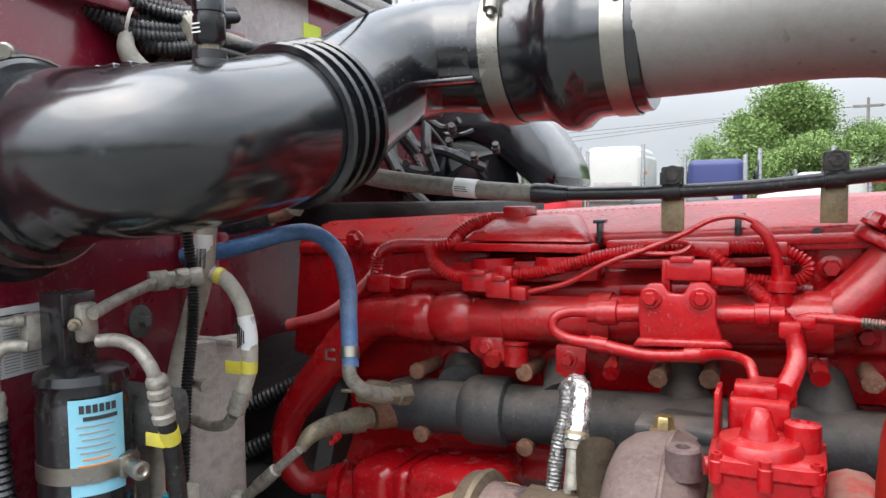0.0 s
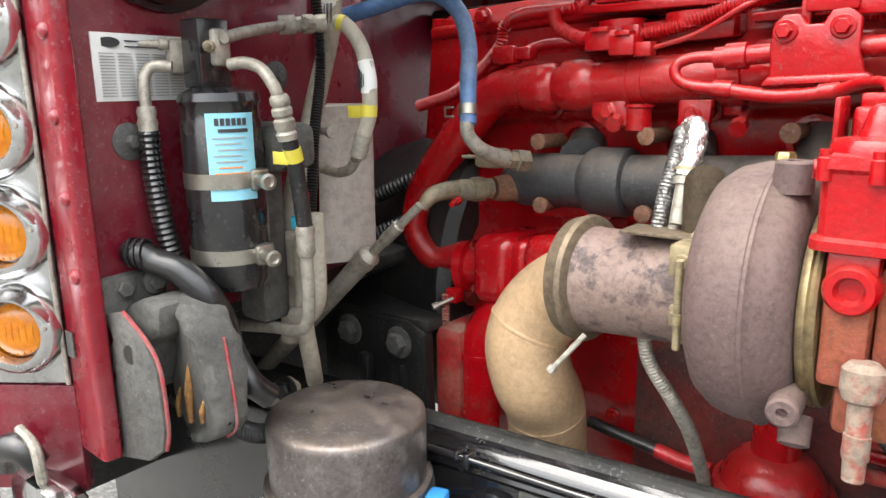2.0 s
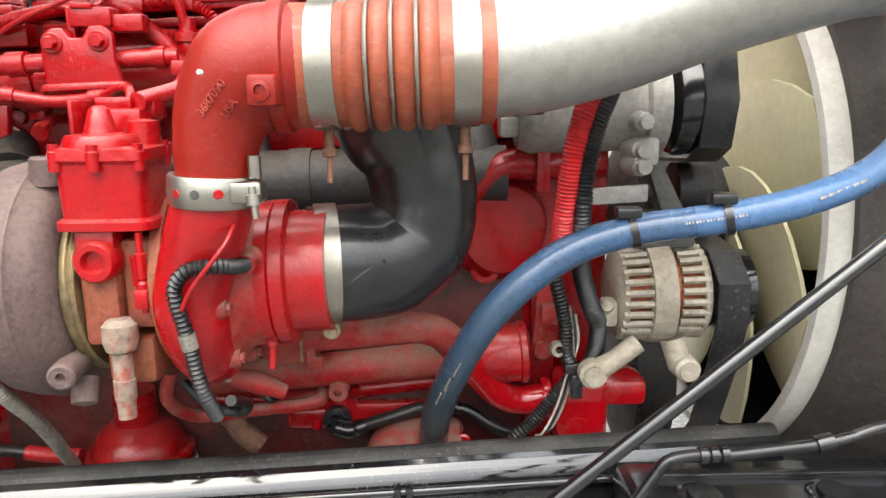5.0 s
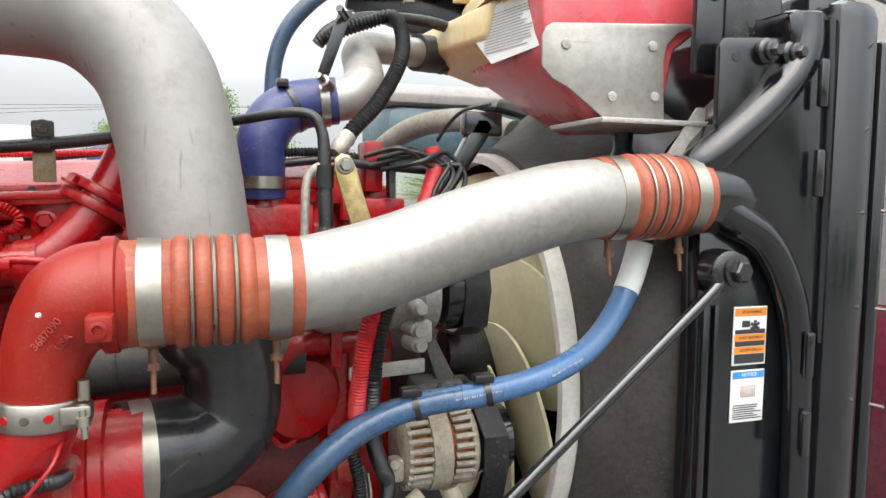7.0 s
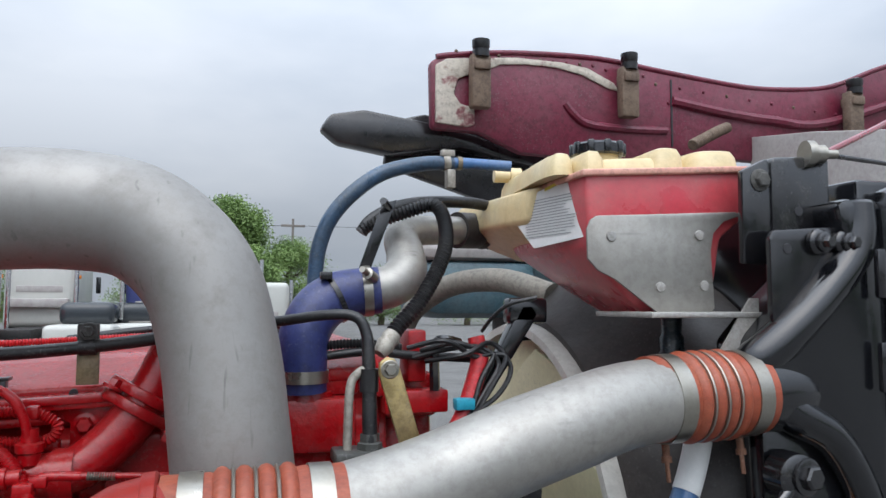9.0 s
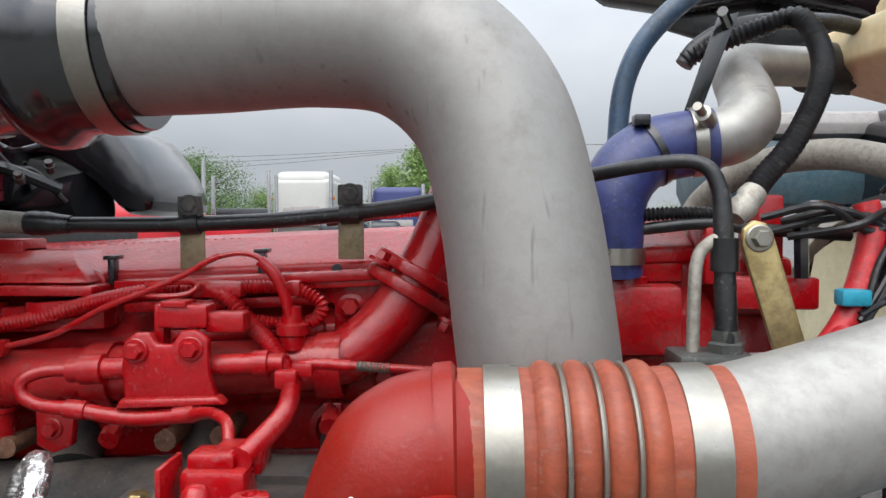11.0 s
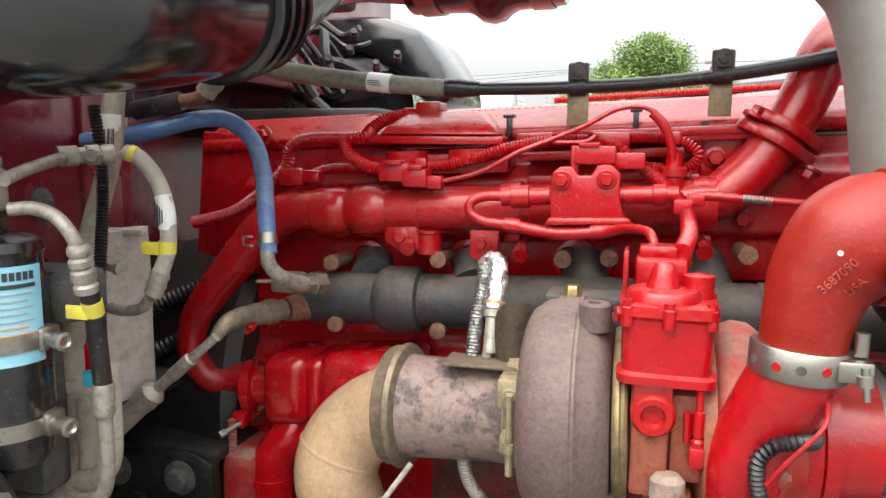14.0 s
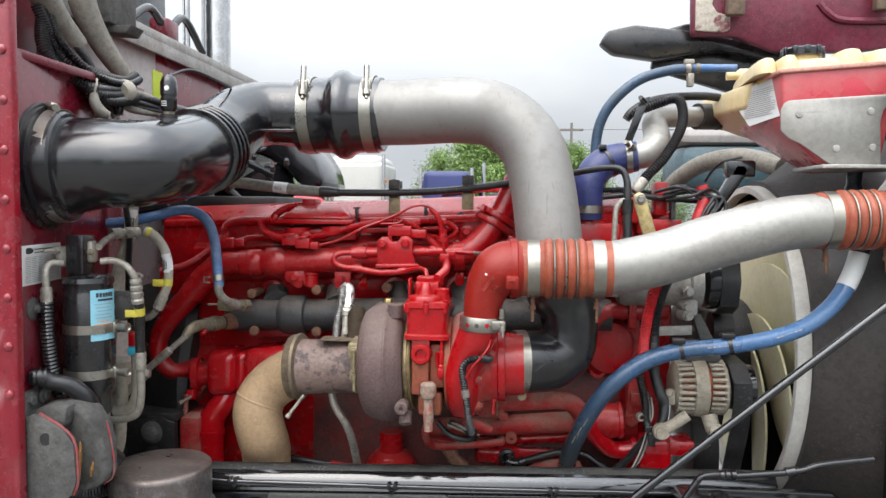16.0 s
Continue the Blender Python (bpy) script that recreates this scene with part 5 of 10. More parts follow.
part("hose_flange", lathe((0.156, 0.6505, 1.511), (1, 0.03, 0.015), [(0, 0.055), (0.001, 0.0595), (0.003, 0.0605), (0.014, 0.0605), (0.016, 0.0585), (0.0165, 0.055)], 48), RED_CAST, cel)
part("bolt_boss", join(block((0.149, 0.566, 1.477), (0.174, 0.60, 1.503), 0.004), lathe((0.161, 0.57, 1.49), (0, -1, 0), [(0, 0.009), (0.006, 0.0085), (0.007, 0.005), (0.003, 0.0045)], 16)), RED_CAST, cel)
part("paint_dot", lathe((0.111, 0.5735, 1.505), (-0.25, -1, 0.25), [(-0.002, 0.0024), (0.0012, 0.002), (0.0015, 0)], 12), WHITE_LABEL, cel)
CE_PATH = spline(CE, 12)


def on_elbow(name, text, size, x, z, turn):
    """Raised lettering laid on the curved side of the casting."""
    ob = words(name, text, size, Matrix.Translation((x, z, 0)) @ Matrix.Rotation(radians(turn), 4, "Z"), RED_WORN, cel, 0.0011)
    for v in ob.data.vertices:
        vx, vz, out = v.co
        p = min(CE_PATH, key=lambda q: (q[0] - vx) ** 2 + (q[2] - vz) ** 2)
        d2 = (p[0] - vx) ** 2 + (p[2] - vz) ** 2
        v.co = (vx, p[1] - math.sqrt(max(1e-6, p[3] ** 2 - d2)) - out, vz)


on_elbow("cast_number", "3687090", 0.0105, 0.1145, 1.484, 50)
on_elbow("cast_word", "USA", 0.0098, 0.1285, 1.4755, 50)
part("rim", lathe((0.164, 0.653, 1.511), (1, 0, 0.02), [(-0.004, 0.056), (-0.002, 0.0605), (0.006, 0.061), (0.009, 0.057)], 40), RED_CAST, cel)


def hump_hose(name, at, axis, length, r, humps=4):
    """Orange silicone hose with raised humps, wire rings between them and a wide band clamp at each end."""
    o = thing(name, "orange silicone hump hose with steel rings and band clamps", "silicone hose", "orange hump hoses on the charge air pipe", at=at)
    prof = [(0, r - 0.003), (0, r + 0.001), (length * 0.26, r + 0.001)]
    step = length * 0.48 / humps
    for i in range(humps):
        s = length * 0.26 + step * i
        prof += [(s + step * 0.1, r), (s + step * 0.3, r + 0.0048), (s + step * 0.5, r + 0.006), (s + step * 0.7, r + 0.0048), (s + step * 0.92, r)]
    prof += [(length * 0.76, r + 0.001), (length, r + 0.001), (length, r - 0.003)]
    part("sleeve", lathe(at, axis, prof, 48), ORANGE_HOSE, o)
    ax = Vector(axis).normalized()
    for i in range(1, humps):
        p = Vector(at) + ax * (length * 0.26 + step * i)
        part("wire_ring", lathe(p, axis, [(-0.0025, r), (-0.0015, r + 0.004), (0, r + 0.005), (0.0015, r + 0.004), (0.0025, r)], 48, closed=True), STAINLESS, o)
    for s in (0.16, 0.86):
        p = Vector(at) + ax * (length * s)
        c = part("band_clamp", band(p, axis, r + 0.0012, length * 0.13, 0.002, 48), STAINLESS, o)
        q = p + Vector((0, 0.0, -r - 0.008))
        part("bolt", lathe(q, (0, -0.15, -1), [(-0.01, 0.005), (0.012, 0.005), (0.012, 0.007), (0.02, 0.007), (0.02, 0.003), (0.045, 0.003)], 10), RUST, c)
    return o


hump_hose("hump_hose", (0.174, 0.654, 1.511), (1, 0.0, 0.015), 0.183, 0.0552)
CP = [(0.335, 0.654, 1.5125, 0.0525), (0.405, 0.67, 1.5225, 0.0548), (0.48, 0.684, 1.541, 0.0549), (0.557, 0.685, 1.568, 0.0548), (0.637, 0.69, 1.591, 0.0548), (0.717, 0.706, 1.609, 0.0546), (0.80, 0.722, 1.6165, 0.054)]
cpipe = thing("charge_air_pipe", "brushed aluminium charge air pipe, gently bent", "charge air pipe", at=(0.55, 0.64, 1.5))
part("tube", tube(CP, segs=40, steps=8), ALU_PIPE, cpipe)
hump_hose("hump_hose", (0.768, 0.722, 1.6145), (1, 0.02, 0.03), 0.17, 0.0558)



# ---- turbocharger ----
tur = thing("turbocharger", "rusty iron turbocharger with a red compressor housing", "turbocharger", at=(-0.05, 0.72, 1.15))
TY, TZ = 0.735, 1.293
part("turbine_housing", lathe((-0.155, TY, TZ), (1, 0, 0.03), [(0, 0.05), (0.0, 0.100), (0.006, 0.112), (0.02, 0.122), (0.04, 0.127), (0.056, 0.1265), (0.058, 0.1285), (0.061, 0.1285), (0.063, 0.1255), (0.078, 0.119), (0.088, 0.109), (0.093, 0.095), (0.094, 0.06)], 64), RUST_HOUSING, tur)
part("inlet_neck", block((-0.14, 0.73, 1.36), (-0.075, 0.86, 1.41), 0.022), RUST_HOUSING, tur)
part("top_boss", lathe((-0.083, 0.69, 1.40), (0, 0, 1), [(0, 0.018), (0.026, 0.016), (0.028, 0.014), (0.028, 0.007), (0.02, 0.006)], 20), RUST_HOUSING, tur)
part("side_boss", lathe((-0.062, 0.645, 1.222), (0.1, -1, 0), [(-0.02, 0.015), (0.012, 0.014), (0.022, 0.0135), (0.024, 0.011), (0.024, 0.005), (0.018, 0.0045)], 18), RUST_HOUSING, tur)
part("lower_boss", lathe((-0.056, 0.66, 1.196), (0.1, -0.6, -1), [(-0.01, 0.014), (0.016, 0.013), (0.018, 0.006), (0.012, 0.005)], 18), RUST_HOUSING, tur)
part("outlet", lathe((-0.31, TY + 0.015, TZ - 0.02), (1, -0.06, 0.06), [(0, 0.062), (0.006, 0.066), (0.012, 0.061), (0.05, 0.0595), (0.11, 0.058), (0.16, 0.058)], 44), RUST_OUTLET, tur)
part("outlet_clamp", lathe((-0.328, TY + 0.016, TZ - 0.021), (1, -0.06, 0.06), [(0, 0.063), (0.003, 0.070), (0.006, 0.0715), (0.016, 0.072), (0.02, 0.075), (0.026, 0.073), (0.029, 0.066)], 48), TARNISHED, tur, "heat-tinted outlet clamp")
part("clamp_tail", lathe((-0.285, 0.70, 1.222), (-0.55, -0.5, -0.8), [(0, 0.0035), (0.05, 0.0035), (0.05, 0.0055), (0.058, 0.0055)], 8), GREY_LINE, tur)
vb = part("v_band", join(band((-0.165, TY, TZ - 0.005), (1, 0, 0.03), 0.061, 0.02, 0.004), block((-0.178, 0.655, 1.315), (-0.152, 0.69, 1.348), 0.004), block((-0.174, 0.65, 1.268), (-0.154, 0.675, 1.29), 0.004), block((-0.174, 0.668, 1.285), (-0.154, 0.69, 1.32), 0.003)), ZINC_OLIVE, tur, "tan zinc v-band clamp")
part("t_bolt", join(lathe((-0.163, 0.645, 1.335), (0.02, -0.02, -1), [(0, 0.004), (0.05, 0.004), (0.05, 0.007), (0.06, 0.007), (0.06, 0.004), (0.085, 0.0038), (0.086, 0.002)], 10), bolt((-0.163, 0.652, 1.33), (0, -1, 0), 0.007, 0.006)), ZINC_OLIVE, vb)
part("heat_flange", lathe((-0.06, TY, TZ), (1, 0, 0.03), [(0, 0.08), (0.0, 0.096), (0.004, 0.0985), (0.007, 0.0985), (0.009, 0.0965), (0.012, 0.098), (0.015, 0.096), (0.018, 0.07)], 56), ZINC_TAR, tur, "tarnished brass coloured clamp ring")
part("bearing_housing", join(lathe((-0.046, TY, TZ), (1, 0, 0.03), [(0, 0.07), (0.006, 0.066), (0.03, 0.06), (0.06, 0.062), (0.066, 0.07), (0.072, 0.098), (0.084, 0.1)], 36)), ORANGE_IRON, tur)
part("bearing_pad", block((-0.043, 0.645, 1.245), (-0.006, 0.72, 1.36), 0.006), ORANGE_IRON, tur)
part("bearing_pad", block((-0.005, 0.655, 1.26), (0.028, 0.72, 1.35), 0.005), ORANGE_IRON, tur)
part("drain_pad", block((-0.03, 0.655, 1.20), (0.02, 0.73, 1.25), 0.008), ORANGE_IRON, tur)
part("red_cover", join(block((-0.042, 0.642, 1.32), (-0.004, 0.70, 1.362), 0.004), lathe((-0.022, 0.645, 1.332), (0, -1, 0), [(-0.01, 0.022), (0.008, 0.021), (0.012, 0.018), (0.012, 0.012), (0.004, 0.009)], 24)), RED, tur)
part("lug", join(block((0.012, 0.634, 1.285), (0.026, 0.652, 1.305), 0.003), lathe((0.02, 0.642, 1.36), (0, 0, -1), [(0, 0.0035), (0.02, 0.0035), (0.021, 0.0055), (0.045, 0.0055), (0.047, 0.0038), (0.05, 0.0065), (0.056, 0.0065), (0.058, 0.0035), (0.08, 0.003)], 10), lathe((0.011, 0.65, 1.335), (0, 0, -1), [(0, 0.005), (0.03, 0.004)], 8)), RED, tur)
part("compressor_housing", lathe((0.035, TY, TZ), (1, 0, 0.03), [(0, 0.08), (0.003, 0.098), (0.010, 0.108), (0.024, 0.113), (0.039, 0.111), (0.05, 0.102), (0.057, 0.092), (0.063, 0.083), (0.069, 0.0785), (0.09, 0.0775)], 48), RED_DUSTY, tur)
part("volute", tube([(0.062, 0.735 + 0.085 * math.cos(a), 1.293 - 0.085 * math.sin(a), 0.016 + 0.02 * k / 20) for k, a in [(k, -2.3 + 5.44 * k / 20) for k in range(21)]] + [(0.073, 0.645, 1.328, 0.0368), (0.086, 0.637, 1.36, 0.0378), (0.096, 0.632, 1.387, 0.0375), (0.1, 0.631, 1.412, 0.0362)], segs=24, steps=3), RED, tur, "red scroll with a short outlet neck")
for a in (0.1, 0.9, 1.7, 2.5):
    d = Vector((0, -math.cos(a), -math.sin(a)))
    part("housing_lug", join(lathe(Vector((0.088, TY, TZ)) + d * 0.094, (1, 0, 0.03), [(-0.012, 0.011), (0.006, 0.011), (0.009, 0.009)], 14), bolt(Vector((0.097, TY, TZ)) + d * 0.094, (1, 0, 0.03), 0.006, 0.006)), RED_DUSTY, tur)
part("inlet_collar", lathe((0.119, TY, TZ + 0.003), (1, 0, 0.03), [(0, 0.070), (0.002, 0.078), (0.014, 0.079), (0.016, 0.076), (0.017, 0.079), (0.03, 0.079), (0.032, 0.067), (0.07, 0.066)], 44), RED, tur)
part("collar_bolt", lathe((0.128, 0.70, 1.243), (-0.06, 0, -1), [(0, 0.007), (0.008, 0.007), (0.009, 0.0085), (0.018, 0.0075), (0.02, 0.0042), (0.045, 0.0036)], 12), RED_CLEAN, tur)
part("sensor_boss", lathe((0.119, 0.69, 1.327), (0.0, -1, 0), [(-0.02, 0.014), (0.028, 0.0125), (0.03, 0.0095), (0.05, 0.0095)], 18), RED_DUSTY, tur)
part("sensor_loom", loom([(0.119, 0.642, 1.327), (0.114, 0.618, 1.331), (0.1, 0.599, 1.336), (0.081, 0.594, 1.334), (0.068, 0.595, 1.321), (0.066, 0.597, 1.305), (0.07, 0.601, 1.28), (0.074, 0.605, 1.25), (0.079, 0.612, 1.21), (0.085, 0.63, 1.175)], 0.0066, 0.005), BLACK_HOSE, tur, "dark grey corrugated sensor loom")
part("sensor_wire", tube([(0.121, 0.612, 1.374), (0.117, 0.594, 1.36), (0.108, 0.587, 1.347), (0.086, 0.586, 1.32), (0.073, 0.59, 1.298)], 0.0022, segs=8), RED, tur)
part("loom_tape", lathe((0.0712, 0.6025, 1.272), (0.13, 0.13, -1), [(0, 0.0079), (0.016, 0.0079)], 12), GREY_LINE, tur)
# red electronic actuator
def loft_box(levels):
    """The actuator's case: a rounded oblong, a little wider at its base and lid."""
    bm = bmesh.new()
    rings = []
    for z, grow in levels:
        ring = []
        for k in range(28):
            a = 2 * math.pi * k / 28
            c, d = math.cos(a), math.sin(a)
            ring.append(bm.verts.new((-0.012 + (0.045 + grow) * math.copysign(abs(c) ** 0.32, c), 0.684 + (0.047 + grow) * math.copysign(abs(d) ** 0.32, d), z)))
        rings.append(ring)
    for a, b in zip(rings, rings[1:]):
        for k in range(28):
            bm.faces.new((a[k], a[(k + 1) % 28], b[(k + 1) % 28], b[k]))
    bm.faces.new(rings[0])
    bm.faces.new(rings[-1])
    return bm


act = part("actuator", loft_box([(1.362, 0.002), (1.37, 0.002), (1.373, -0.003), (1.424, -0.002), (1.428, 0.002), (1.438, 0.001), (1.44, -0.002)]), RED, tur, "red painted turbo actuator")
part("dome", lathe((-0.018, 0.672, 1.438), (0, 0, 1), [(0, 0.036), (0.008, 0.035), (0.012, 0.032), (0.014, 0.016), (0.022, 0.0135), (0.036, 0.0095), (0.039, 0.006), (0.04, 0)], 32), RED, act)
part("cap_tower", lathe((0.016, 0.69, 1.436), (0, 0, 1), [(0, 0.016), (0.026, 0.015), (0.028, 0.006), (0.024, 0.005)], 16), RED, act)
part("socket", block((-0.046, 0.708, 1.436), (0.007, 0.745, 1.474), 0.005), RED, act)
part("socket_latch", block((-0.042, 0.715, 1.472), (-0.004, 0.745, 1.485), 0.003), RED, act)
part("side_fin", block((-0.057, 0.69, 1.436), (-0.052, 0.735, 1.482), 0.002), RED, act)
part("side_boss", lathe((-0.05, 0.66, 1.425), (-1, -0.3, 0), [(-0.01, 0.009), (0.012, 0.008)], 12), RED, act)
for x, y in ((-0.05, 0.642), (0.026, 0.645), (-0.053, 0.70), (0.03, 0.70), (-0.012, 0.636)):
    part("cap_screw", lathe((x, y, 1.43), (0, 0, 1), [(-0.012, 0.0062), (0.006, 0.0062), (0.007, 0.005), (0.013, 0.005), (0.013, 0.0025), (0.01, 0.0025)], 12), RED, act)
part("plug", join(block((-0.03, 0.735, 1.462), (0.012, 0.77, 1.483), 0.003), block((-0.028, 0.76, 1.456), (0.0, 0.79, 1.476), 0.003)), RED, act)
# oil feed and drain
part("oil_inlet", lathe((-0.006, 0.64, 1.275), (0.02, -0.08, -1), [(0, 0.011), (0.006, 0.0165), (0.022, 0.017), (0.031, 0.0145), (0.034, 0.0095), (0.06, 0.0095), (0.061, 0.0105), (0.08, 0.0105), (0.083, 0.009), (0.10, 0.0085)], 18), CHALK, tur, "chalky oil inlet fitting")
part("coolant_line", tube([(-0.015, 0.78, 1.165, 0.008), (-0.03, 0.80, 1.12, 0.0085), (-0.022, 0.85, 1.075, 0.009), (0.01, 0.875, 1.063, 0.009), (0.05, 0.88, 1.066, 0.009), (0.11, 0.88, 1.072, 0.009), (0.137, 0.885, 1.076, 0.0095), (0.142, 0.9, 1.074, 0.0105), (0.143, 0.96, 1.07, 0.0105)], segs=14), RED_DUSTY, tur)
part("braided_drain", tube([(-0.235, 0.74, 1.235, 0.008), (-0.228, 0.745, 1.19, 0.008), (-0.205, 0.765, 1.14, 0.0085), (-0.202, 0.82, 1.079, 0.009), (-0.203, 0.88, 0.997, 0.009), (-0.205, 0.91, 0.95, 0.009)], segs=12, ribs=(0.004, 0.0004)), GREY_LINE, tur, "braided steel line")
part("wire", tube([(0.0, 0.78, 1.15, 0.006), (0.03, 0.77, 1.125, 0.007), (0.07, 0.76, 1.12, 0.007), (0.085, 0.74, 1.14, 0.006), (0.084, 0.68, 1.17, 0.006)], segs=10), BLACK_HOSE, tur)
part("taped_joint", tube([(0.06, 0.77, 1.16, 0.011), (0.09, 0.775, 1.15, 0.014), (0.12, 0.78, 1.135, 0.009)], segs=10), RED_DUSTY, tur)
# compressor outlet clamp
ocl = thing("outlet_clamp", "perforated steel band clamp on the charge air elbow", "hose clamp", at=(0.097, 0.631, 1.39))
part("band", lathe((0.0985, 0.631, 1.388), (0.05, 0, 1), [(0, 0.038), (0, 0.0405), (0.003, 0.042), (0.026, 0.042), (0.028, 0.0405), (0.028, 0.036)], 48, closed=True), STAINLESS, ocl)
part("trunnion", join(block((0.122, 0.594, 1.393), (0.15, 0.618, 1.412), 0.003), lathe((0.142, 0.594, 1.408), (0.1, -0.1, -1), [(0, 0.0035), (0.006, 0.0035), (0.007, 0.0065), (0.016, 0.0065), (0.016, 0.0032), (0.028, 0.0032)], 10), lathe((0.142, 0.609, 1.434), (0, 0, -1), [(0, 0.006), (0.02, 0.006)], 10)), STAINLESS, ocl)
for a in (200, 235, 262, 290):
    d = Vector((math.cos(radians(a)), math.sin(radians(a)), 0))
    part("slot", lathe(Vector((0.0992, 0.631, 1.402)) + d * 0.0418, d, [(0, 0.0045), (0.0007, 0.004)], 14), RED if a in (235, 290) else GREY_PLATE, ocl)

# ---- exhaust elbow, intake boot ----
exh = thing("exhaust_pipe", "beige ceramic coated exhaust elbow", "exhaust pipe", at=(-0.4, 0.76, 0.85))
EX = [(-0.285, 0.764, 1.272, 0.0585), (-0.325, 0.79, 1.254, 0.0575), (-0.379, 0.805, 1.225, 0.0568), (-0.412, 0.803, 1.191, 0.056), (-0.423, 0.797, 1.151, 0.0562), (-0.417, 0.808, 1.098, 0.0572), (-0.4175, 0.84, 1.05, 0.057), (-0.423, 0.87, 0.952, 0.0562), (-0.411, 0.902, 0.856, 0.057)]
part("elbow", tube(EX, segs=40, steps=8), BEIGE, exh)
for f in (0.42, 0.76):
    p, d = frame_at(EX, f)
    part("weld", lathe(p, d, [(-0.003, 0.0562), (-0.0015, 0.0577), (0.0015, 0.0577), (0.003, 0.0562)], 40, closed=True), BEIGE, exh)
boot = thing("intake_boot", "black moulded rubber boot to the compressor inlet", "air duct", at=(0.28, 0.76, 1.24))
part("moulding", tube([(0.160, 0.745, 1.301, 0.0645), (0.205, 0.757, 1.3, 0.0658), (0.248, 0.773, 1.302, 0.066), (0.279, 0.786, 1.323, 0.0645), (0.29, 0.789, 1.367, 0.0612), (0.283, 0.792, 1.413, 0.0625), (0.267, 0.796, 1.45, 0.0735), (0.255, 0.796, 1.485, 0.0766), (0.249, 0.795, 1.52, 0.0763)], segs=44, steps=8), BLACK_RUB, boot)
bc = part("band_clamp", band((0.181, 0.75, 1.301), (1, 0.2, 0.0), 0.0655, 0.024, 0.002), STAINLESS, boot)
part("screw", lathe((0.186, 0.735, 1.23), (0, -1, 0), [(-0.02, 0.01), (0.008, 0.01), (0.009, 0.007), (0.014, 0.007)], 14), ZINC_OLIVE, bc)
part("seam", tube([(0.205, 0.6935, 1.277), (0.212, 0.6915, 1.292), (0.232, 0.6985, 1.307), (0.247, 0.7065, 1.313), (0.262, 0.7165, 1.326)], 0.0018, segs=6), BLACK_RUB, boot)
part("nub", lathe((0.247, 0.7085, 1.313), (0.1, -1, 0), [(0, 0.004), (0.005, 0.0035)], 10), BLACK_RUB, boot)

# ---- foil sleeves and shield by the turbo ----
fo = thing("foil_sleeved_lines", "two crumpled silver foil sleeved lines", "oil line", at=(-0.21, 0.74, 1.33))
rnd = random.Random(5)
b = tube([(-0.224, 0.815, 1.438), (-0.214, 0.80, 1.448), (-0.206, 0.787, 1.444), (-0.203, 0.772, 1.426), (-0.202, 0.752, 1.397)], 0.0122, segs=18, steps=10)
for v in b.verts:
    v.co += Vector((rnd.uniform(-1, 1), rnd.uniform(-1, 1), rnd.uniform(-1, 1))) * 0.0013
part("sleeve", b, FOIL, fo)
b = tube([(-0.228, 0.805, 1.44), (-0.221, 0.788, 1.44), (-0.219, 0.775, 1.425), (-0.222, 0.757, 1.39), (-0.224, 0.744, 1.35), (-0.225, 0.738, 1.32)], 0.0085, segs=14, steps=9, ribs=(0.004, 0.0005))
for v in b.verts:
    v.co += Vector((rnd.uniform(-1, 1), rnd.uniform(-1, 1), rnd.uniform(-1, 1))) * 0.0006
part("thin_sleeve", b, FOIL_DULL, fo, "dull grey foil sleeve")
part("line", tube([(-0.202, 0.752, 1.397), (-0.203, 0.743, 1.37), (-0.208, 0.737, 1.33)], 0.0065, segs=12), GREY_LINE, fo)
part("ferrule", join(lathe((-0.202, 0.752, 1.398), (0, -0.35, -1), [(0, 0.0115), (0.008, 0.0115), (0.009, 0.0085), (0.05, 0.0085)], 14)), GREY_LINE, fo)
part("tie", band((-0.202, 0.757, 1.404), (0, 0.5, 1), 0.0126, 0.004, 0.001), ZINC_OLIVE, fo)
shield = bmesh.new()
rows = []
for k in range(9):
    a = radians(-70 + 17 * k)
    low, top = 1.344, 1.416 - 0.0009 * (k - 5) ** 2
    rows.append([shield.verts.new((-0.186 + 0.022 * math.sin(a) + 0.01, 0.742 - 0.02 * math.cos(a), z)) for z in (low, low + 0.03, top - 0.012, top)])
for a, c in zip(rows, rows[1:]):
    for k in range(3):
        shield.faces.new((a[k], c[k], c[k + 1], a[k + 1]))
bmesh.ops.solidify(shield, geom=shield.faces[:], thickness=0.0015)
part("shield", join(shield, block((-0.25, 0.70, 1.342), (-0.165, 0.745, 1.346), 0.0015)), TARNISHED, fo, "scuffed sheet metal shield")


# ---- firewall side: receiver drier and lines ----
dr = thing("receiver_drier", "black receiver drier canister with two steel straps", "receiver drier", at=(-0.65, 0.5, 1.26))
part("canister", lathe((-0.648, 0.50, 1.263), (-0.01, 0, 1), [(0, 0.02), (0.003, 0.036), (0.012, 0.042), (0.028, 0.0435), (0.033, 0.0458), (0.195, 0.0458), (0.2, 0.0435), (0.214, 0.0435), (0.219, 0.0465), (0.228, 0.0445), (0.234, 0.03), (0.235, 0)], 44), BLACK_PAINT, dr)
part("head_block", block((-0.680, 0.476, 1.497), (-0.645, 0.516, 1.572), 0.0025), BLACK_PAINT, dr)
